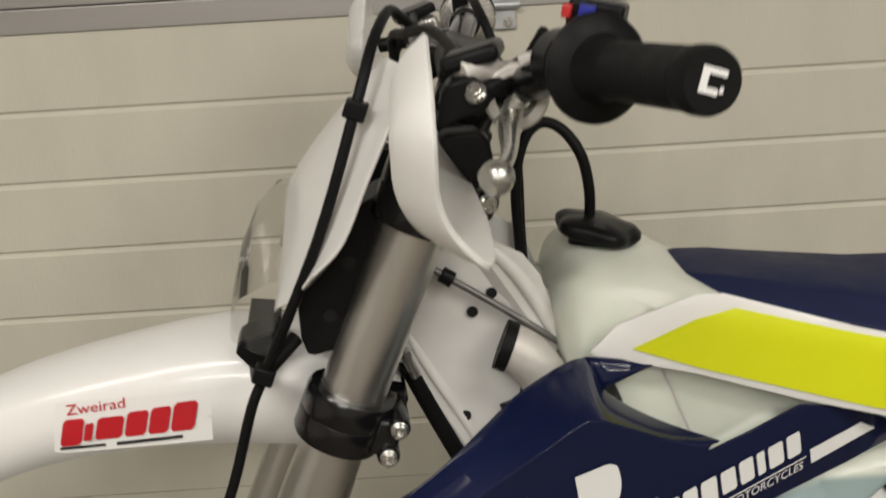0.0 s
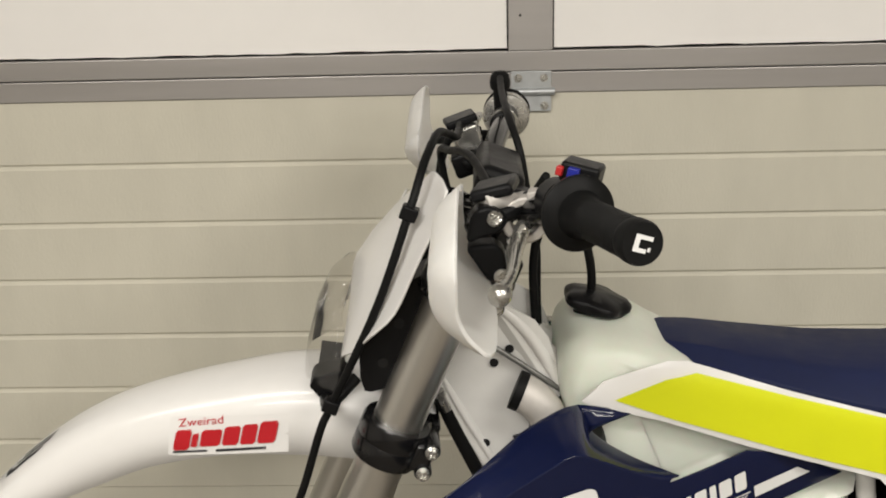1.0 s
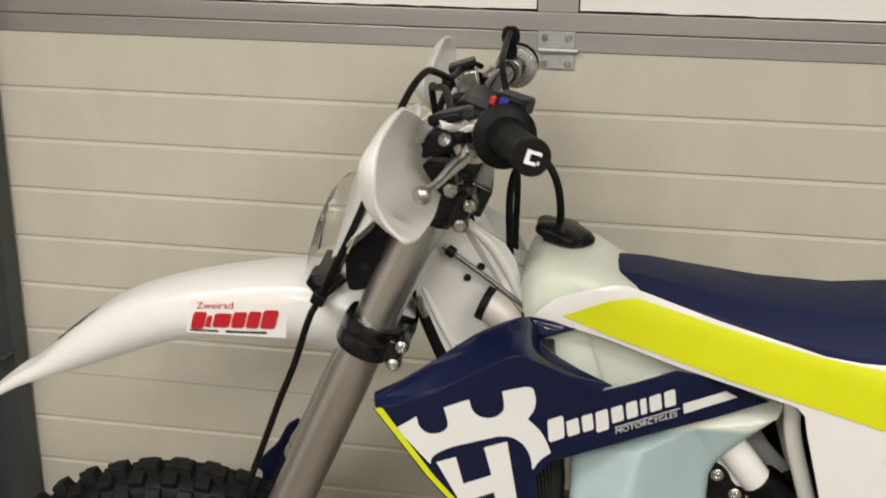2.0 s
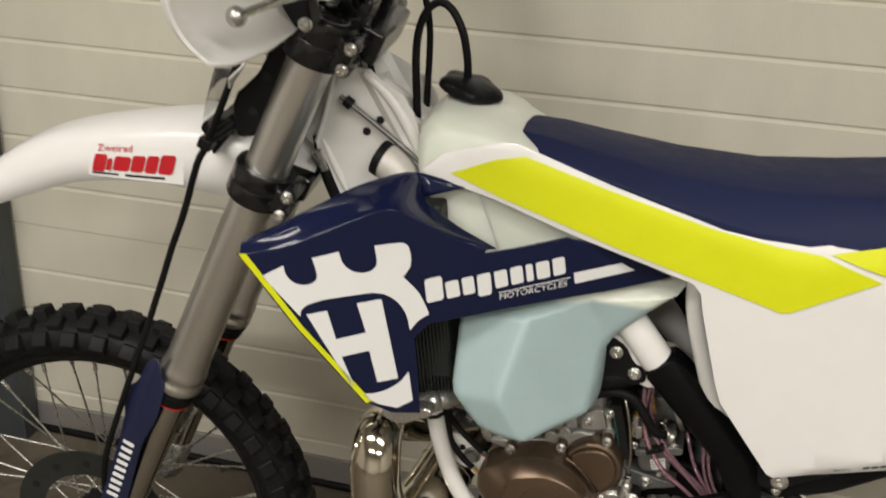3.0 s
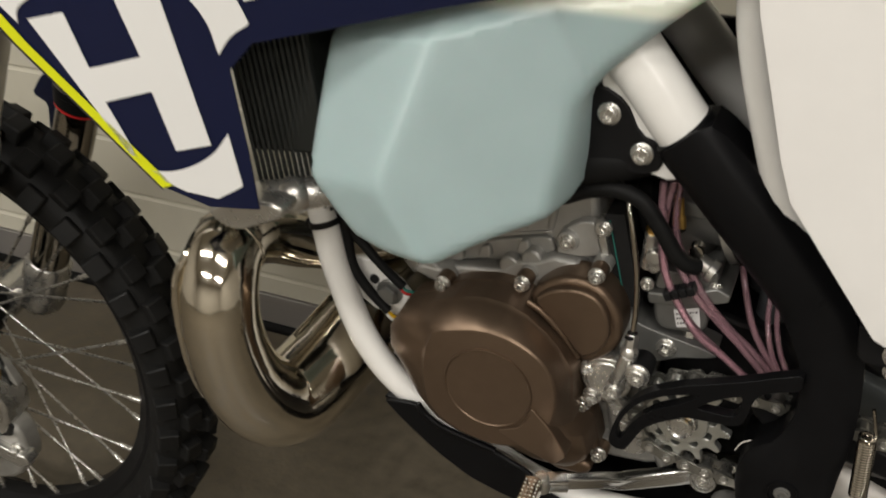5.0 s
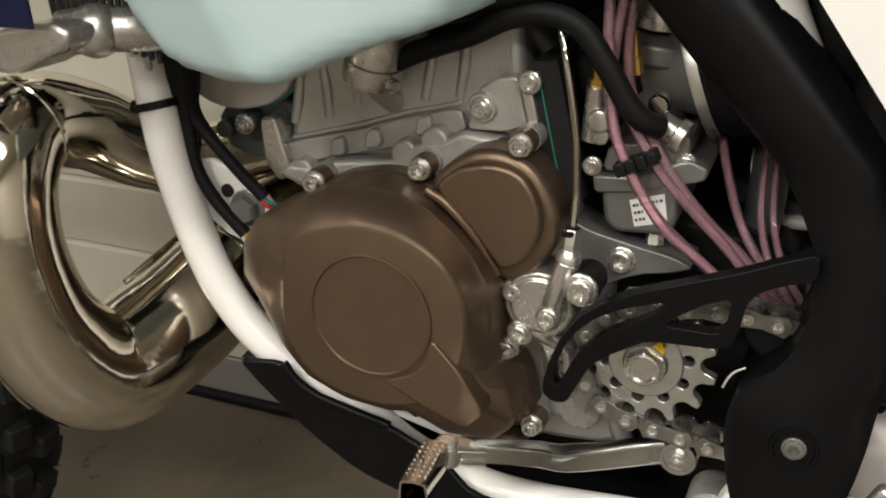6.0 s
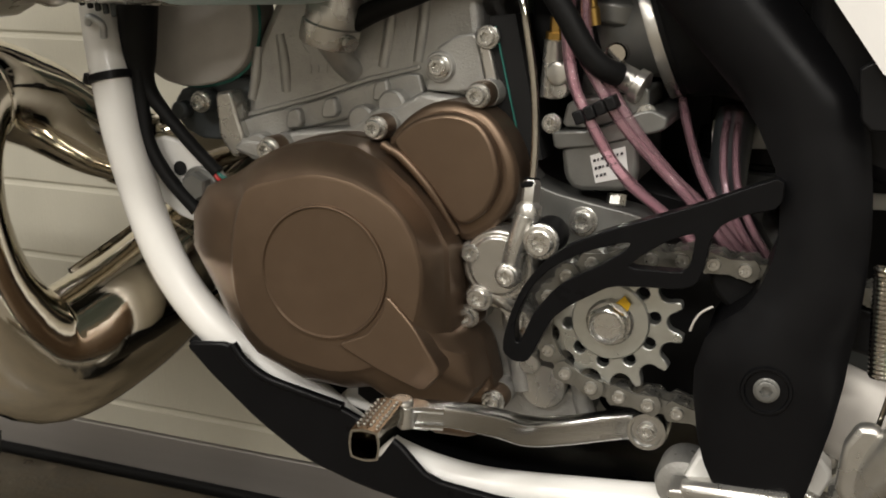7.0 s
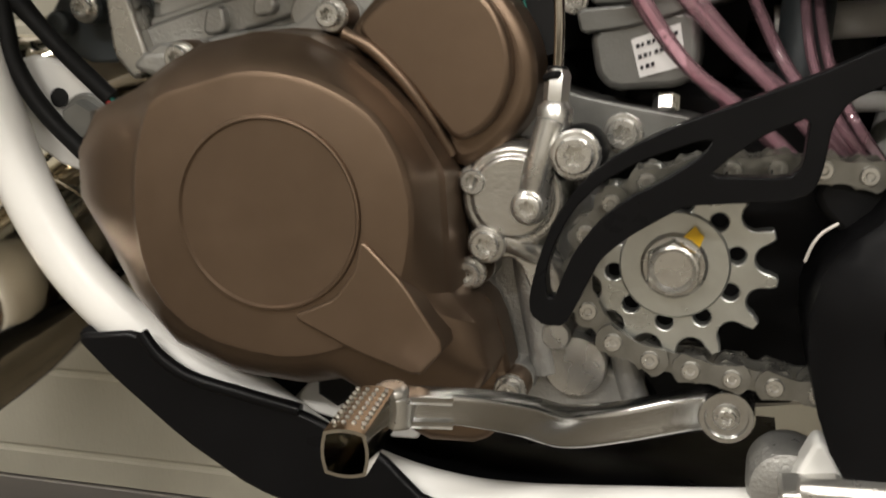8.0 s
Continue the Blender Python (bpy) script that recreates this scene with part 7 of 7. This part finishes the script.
part("weld_band", pipe([(0.168, 0.022, 0.5885, 0.0265), (0.163, 0.025, 0.589, 0.0285), (0.154, 0.031, 0.591, 0.0285), (0.149, 0.036, 0.5925, 0.027)], 0.03, 28, 3), M_CHROME, ex, "welded pipe joint")
for k, extra in ((5, 1.03), (11, 1.03)):
    x, v, z, r = EX[k]
    d = P(*EX[k + 1][:3]) - P(*EX[k - 1][:3])
    part("weld_ring", turned([(r * 0.98, -0.0025), (r * extra, -0.001), (r * extra, 0.001), (r * 0.98, 0.0025)], P(x, v, z), d, 36), M_CHROME, ex, "welded cone joint")
bp("silencer", pipe([(0.8, -0.16, 0.80, 0.026), (0.84, -0.165, 0.82, 0.05), (1.15, -0.17, 0.90, 0.052), (1.2, -0.17, 0.91, 0.03)], 0.05, 24, 4), M_ALU, "aluminium silencer")

# carburettor side
carb = bp("carburettor", join(turned([(0.021, 0.0), (0.021, 0.042), (0.0245, 0.043), (0.0245, 0.054), (0.018, 0.058)], P(0.4755, 0.004, 0.638), (0.1, 0, 1), 32), turned([(0.019, -0.032), (0.021, -0.004), (0.0225, 0.014), (0.028, 0.026), (0.028, 0.032)], P(0.4755, 0.004, 0.668), (0.94, 0, 0.35), 32), slab(rounded([(0.463, 0.640), (0.49, 0.644), (0.507, 0.650), (0.508, 0.637), (0.479, 0.625), (0.460, 0.624)], 1, 0.15), 0.0, 0.048)), M_CARB, "cast aluminium carburettor", bevel=0.003, segs=3)
part("float_bowl", slab(rounded([(0.461, 0.615), (0.464, 0.597), (0.470, 0.590), (0.500, 0.592), (0.505, 0.600), (0.504, 0.624)], 1, 0.15), -0.03, 0.052), M_CARB, carb, "grey float bowl", bevel=0.003, segs=3)
part("bowl_flange", slab(rounded([(0.456, 0.6225), (0.479, 0.6245), (0.508, 0.638), (0.519, 0.634), (0.518, 0.627), (0.480, 0.6155), (0.458, 0.6125)], 1, 0.12), -0.03, 0.054), M_CARB, carb, bevel=0.0012)
part("carb_ring", turned([(0.034, 0.0015), (0.0388, 0.0020), (0.0392, 0.0030), (0.0390, 0.0082), (0.034, 0.0090)], P(0.499, 0.006, 0.675), (0.94, 0.06, 0.35), 48), M_CAST_LIGHT, carb, "polished clamp ring")
part("intake_manifold", turned([(0.026, -0.004), (0.034, 0.0), (0.036, 0.003), (0.036, 0.012), (0.030, 0.016), (0.028, 0.03)], P(0.443, 0.0, 0.668), (0.94, 0.0, 0.35), 40), M_RUBBER, carb, "black rubber intake manifold")
part("intake_boot", turned([(0.037, 0.004), (0.0385, 0.012), (0.041, 0.014), (0.043, 0.024), (0.046, 0.030), (0.056, 0.045), (0.062, 0.10)], P(0.499, 0.006, 0.675), (0.94, 0.04, 0.35), 40), M_RUBBER, carb, "black rubber intake boot")
part("carb_label", slab([(0.478, 0.6105), (0.497, 0.617), (0.500, 0.6005), (0.482, 0.5955)], 0.0521, 0.0528), M_DECAL, carb, "white printed label", 0)
for k, widths in enumerate(((0.9, 0.6, 0.9, 0.7, 0.9, 0.8, 0.6, 0.9), (0.9, 0.9, 0.5, 0.9, 0.8, 0.9), (0.7, 0.9, 0.8))):
    for i, f in enumerate(widths):
        x, z = 0.4800 + 0.0021 * i + 0.0010 * k, 0.6085 + 0.00072 * i - 0.0042 * k
        part("printed_bar", slab([(x, z), (x + 0.0016 * f, z + 0.00055 * f), (x + 0.0016 * f + 0.0002, z + 0.00055 * f - 0.0015), (x + 0.0003, z - 0.0015)], 0.0529, 0.0533), M_INK, carb, smooth=0)
part("choke_body", join(turned([(0.0062, 0), (0.0062, 0.032)], P(0.4525, 0.045, 0.640), (0.05, -0.05, 1), 18), turned([(0.0068, -0.01), (0.0068, 0.005), (0.0055, 0.006), (0, 0.006)], P(0.4580, 0.050, 0.6540), LEFT, 18), turned([(0.0052, -0.01), (0.0052, 0.004), (0, 0.004)], P(0.4588, 0.050, 0.6455), LEFT, 16)), M_CAST_LIGHT, carb, bevel=0.0008)
part("choke_nut", turned([(0.0060, 0), (0.0060, 0.0035), (0.004, 0.004), (0.004, 0.012)], P(0.4538, 0.045, 0.672), (0.05, -0.05, 1), 6), M_BRASS, carb, smooth=0)
part("copper_union", turned([(0.0034, 0), (0.0034, 0.009), (0.0024, 0.010), (0.0024, 0.024)], P(0.475, 0.045, 0.680), (-0.15, 0, 1), 12), M_BRASS, carb, "copper-coloured union")
part("carb_screw", turned([(0.006, 0), (0.006, 0.008), (0.005, 0.009)], P(0.489, 0.045, 0.666), LEFT, 16), M_STAN, carb)
part("drain_screw", turned([(0.0055, 0), (0.0055, 0.006), (0.004, 0.007)], P(0.492, 0.04, 0.588), (0, -0.3, -1), 6), M_BOLT, carb, smooth=0)
part("carb_cap", turned([(0.017, 0), (0.017, 0.02), (0.012, 0.03), (0.012, 0.06)], P(0.477, 0.0, 0.698), (0.1, 0, 1), 20), M_CAST_LIGHT, carb, bevel=0.001)
for x, z in ((0.4545, 0.626), (0.5065, 0.6345)):
    bolt(P(x, 0.048, z), 0.0042, carb, 0.004)
part("fuel_union", turned([(0.0075, -0.01), (0.0075, 0.0), (0.0095, 0.001), (0.0095, 0.006), (0.007, 0.007)], P(0.4985, 0.047, 0.6505), (0.9, -0.1, -0.4), 18), M_BOLT, carb)
bp("fuel_hose", pipe([(0.33, 0.060, 0.672), (0.352, 0.062, 0.684), (0.385, 0.065, 0.697), (0.407, 0.066, 0.708), (0.428, 0.066, 0.712), (0.447, 0.066, 0.706), (0.462, 0.066, 0.688), (0.475, 0.065, 0.668), (0.484, 0.062, 0.659), (0.492, 0.056, 0.655)], 0.0064, 16, 6), M_RUBBER, "black fuel hose")
for pts, r in (
        ([(0.459, 0.055, 0.72), (0.461, 0.058, 0.690), (0.463, 0.060, 0.676), (0.468, 0.062, 0.652), (0.481, 0.064, 0.627), (0.496, 0.063, 0.606), (0.515, 0.060, 0.588), (0.545, 0.056, 0.562)], 0.0031),
        ([(0.466, 0.052, 0.72), (0.463, 0.054, 0.690), (0.466, 0.055, 0.673), (0.478, 0.058, 0.655), (0.494, 0.060, 0.632), (0.515, 0.056, 0.609), (0.533, 0.055, 0.592), (0.560, 0.052, 0.562)], 0.0030),
        ([(0.470, 0.048, 0.72), (0.470, 0.048, 0.690), (0.474, 0.050, 0.670), (0.486, 0.054, 0.650), (0.504, 0.056, 0.625), (0.524, 0.052, 0.602), (0.542, 0.050, 0.586), (0.570, 0.048, 0.556)], 0.0030),
        ([(0.462, 0.060, 0.70), (0.465, 0.062, 0.672), (0.471, 0.066, 0.648), (0.486, 0.068, 0.622), (0.502, 0.066, 0.600), (0.522, 0.062, 0.584), (0.552, 0.056, 0.556)], 0.0029),
        ([(0.540, -0.030, 0.640), (0.545, 0.000, 0.632), (0.546, 0.020, 0.618), (0.549, 0.034, 0.600), (0.558, 0.046, 0.580), (0.576, 0.050, 0.556)], 0.0023),
        ([(0.546, -0.036, 0.642), (0.551, -0.006, 0.634), (0.552, 0.014, 0.618), (0.556, 0.032, 0.598), (0.566, 0.044, 0.577), (0.584, 0.048, 0.553)], 0.0023),
        ([(0.520, 0.010, 0.640), (0.527, 0.022, 0.622), (0.537, 0.036, 0.602), (0.550, 0.044, 0.584), (0.573, 0.046, 0.558)], 0.0028)):
    bp("vent_hose", pipe(pts, r, 14, 6), M_HOSE, "transparent pink vent hose")
bp("hose_comb", join(*[box(P(0.4745 + 0.0055 * k, 0.066, 0.633 + 0.0028 * k), (0.0058, 0.012, 0.0075), (0, -26, 0)) for k in range(4)]), M_BLACK, "black hose comb", bevel=0.001)
shock = bp("shock_absorber", turned([(0.026, 0), (0.026, 0.10), (0.030, 0.102), (0.030, 0.115), (0.026, 0.117), (0.026, 0.24)], P(0.540, -0.062, 0.50), (0.12, 0, 1), 28), M_BLACK, "dark shock absorber behind the carburettor")
part("collar", turned([(0.031, 0), (0.033, 0.002), (0.033, 0.010), (0.031, 0.012)], P(0.550, -0.062, 0.585), (0.12, 0, 1), 28), M_STEEL_DARK, shock)
bp("overflow_bottle", turned([(0.0, -0.06), (0.0105, -0.058), (0.0112, -0.05), (0.0115, 0.020), (0.0100, 0.026), (0.006, 0.028), (0.0, 0.028)], P(0.5475, -0.012, 0.608), (0.05, 0, 1), 24), M_STEEL_DARK, "dark grey overflow bottle")
# added black sheet that stands for the shade behind engine and carburettor
bp("dark_backing", slab(rounded([(0.40, 0.80), (0.402, 0.66), (0.415, 0.575), (0.50, 0.550), (0.525, 0.540), (0.530, 0.405), (0.66, 0.43), (0.68, 0.80)], 1, 0.15), -0.104, -0.096), M_BLACK, "black backing sheet added for the shade behind the engine", bevel=0.002)
bp("air_box", slab(rounded([(0.60, 0.93), (0.58, 0.70), (0.60, 0.62), (0.66, 0.60), (0.85, 0.72), (0.95, 0.80), (0.95, 0.98), (0.7, 0.95)], 1), -0.10, 0.085), M_BLACK, "black plastic air box", bevel=0.008)

# swingarm, chain slider, stand
swing = bp("swingarm", pipe([(0.59, 0.070, 0.500), (0.70, 0.078, 0.462), (0.85, 0.088, 0.412), (1.09, 0.095, 0.335)], 0.027, 18, 4, flat=0.5), M_BLASTED, "pale cast aluminium swingarm", bevel=0.002)
# same swingarm: the far side's shade is put into a darker colour
part("far_arm", join(pipe([(0.59, -0.075, 0.50), (0.70, -0.082, 0.455), (0.85, -0.09, 0.41), (1.09, -0.095, 0.335)], 0.026, 16, 4, flat=0.55), turned([(0.026, -0.09), (0.026, 0.09)], P(0.592, 0, 0.503), LEFT, 24)), M_STEEL_DARK, swing, "far arm and pivot, coloured dark for their shade", bevel=0.002)
part("chain_slider", slab(rounded([(0.548, 0.552), (0.552, 0.565), (0.60, 0.558), (0.72, 0.522), (0.72, 0.505), (0.60, 0.53), (0.565, 0.535)], 1, 0.2), 0.045, 0.078), M_BLACK, swing, bevel=0.003)
# pale arc: a highlight painted along the rounded black edge
part("slider_glint", pipe([(0.545, 0.109, 0.536), (0.547, 0.110, 0.542), (0.550, 0.110, 0.5465), (0.555, 0.110, 0.550)], 0.0006, 8, 4), M_BLASTED, swing)
stand = bp("side_stand", pipe([(0.628, 0.11, 0.462), (0.655, 0.132, 0.512), (0.690, 0.140, 0.552), (0.754, 0.140, 0.622), (0.95, 0.140, 0.835)], 0.0125, 16, 4), M_CAST_LIGHT, "folded aluminium side stand")
part("stand_pivot", join(slab(rounded([(0.575, 0.46), (0.585, 0.478), (0.612, 0.455), (0.635, 0.455), (0.63, 0.425), (0.575, 0.425)], 1, 0.2), 0.09, 0.105), turned([(0.013, 0), (0.013, 0.012), (0.010, 0.016)], P(0.625, 0.10, 0.445), LEFT, 20)), M_CAST_LIGHT, stand, bevel=0.002)
spring = []
for i in range(0, 24 * 10 + 1):
    a = 2 * math.pi * i / 10
    h = i / 240
    c = P(0.6315, 0.108, 0.578).lerp(P(0.6345, 0.112, 0.526), h)
    spring.append((c.x + 0.0055 * math.cos(a), YC - c.y + 0.0055 * math.sin(a), c.z))
spring = [(0.631, 0.106, 0.60)] + spring + [(0.635, 0.114, 0.50), (0.635, 0.114, 0.47)]
part("stand_spring", pipe(spring, 0.0014, 7, 1), M_STAN, stand, "coiled steel spring")
part("spring_hook", slab(rounded([(0.622, 0.506), (0.640, 0.506), (0.642, 0.47), (0.618, 0.462)], 1, 0.25), 0.116, 0.126), M_CAST_LIGHT, stand, bevel=0.003)
pb = bp("panel_bracket", slab(rounded([(0.608, 0.672), (0.655, 0.668), (0.70, 0.676), (0.66, 0.655), (0.64, 0.64), (0.612, 0.64)], 1, 0.15), 0.105, 0.112), M_BLACK, "black rubber panel bracket", bevel=0.002)
bolt(P(0.637, 0.112, 0.652), 0.0072, pb, 0.006, flange=1.5)
bolt(P(0.635, 0.108, 0.636), 0.0045, pb, 0.006)
roller = bp("chain_roller", turned([(0.008, -0.012), (0.0128, -0.010), (0.0128, 0.010), (0.008, 0.012)], P(0.662, 0.076, 0.606), LEFT, 28), M_BLACK, "black chain roller")
part("roller_ring", ring_section([(0.013, 0.070), (0.017, 0.070), (0.017, 0.084), (0.013, 0.084)], (0.662, 0.606), 32), M_BLASTED, roller, "pale plastic roller ring", bevel=0.002)
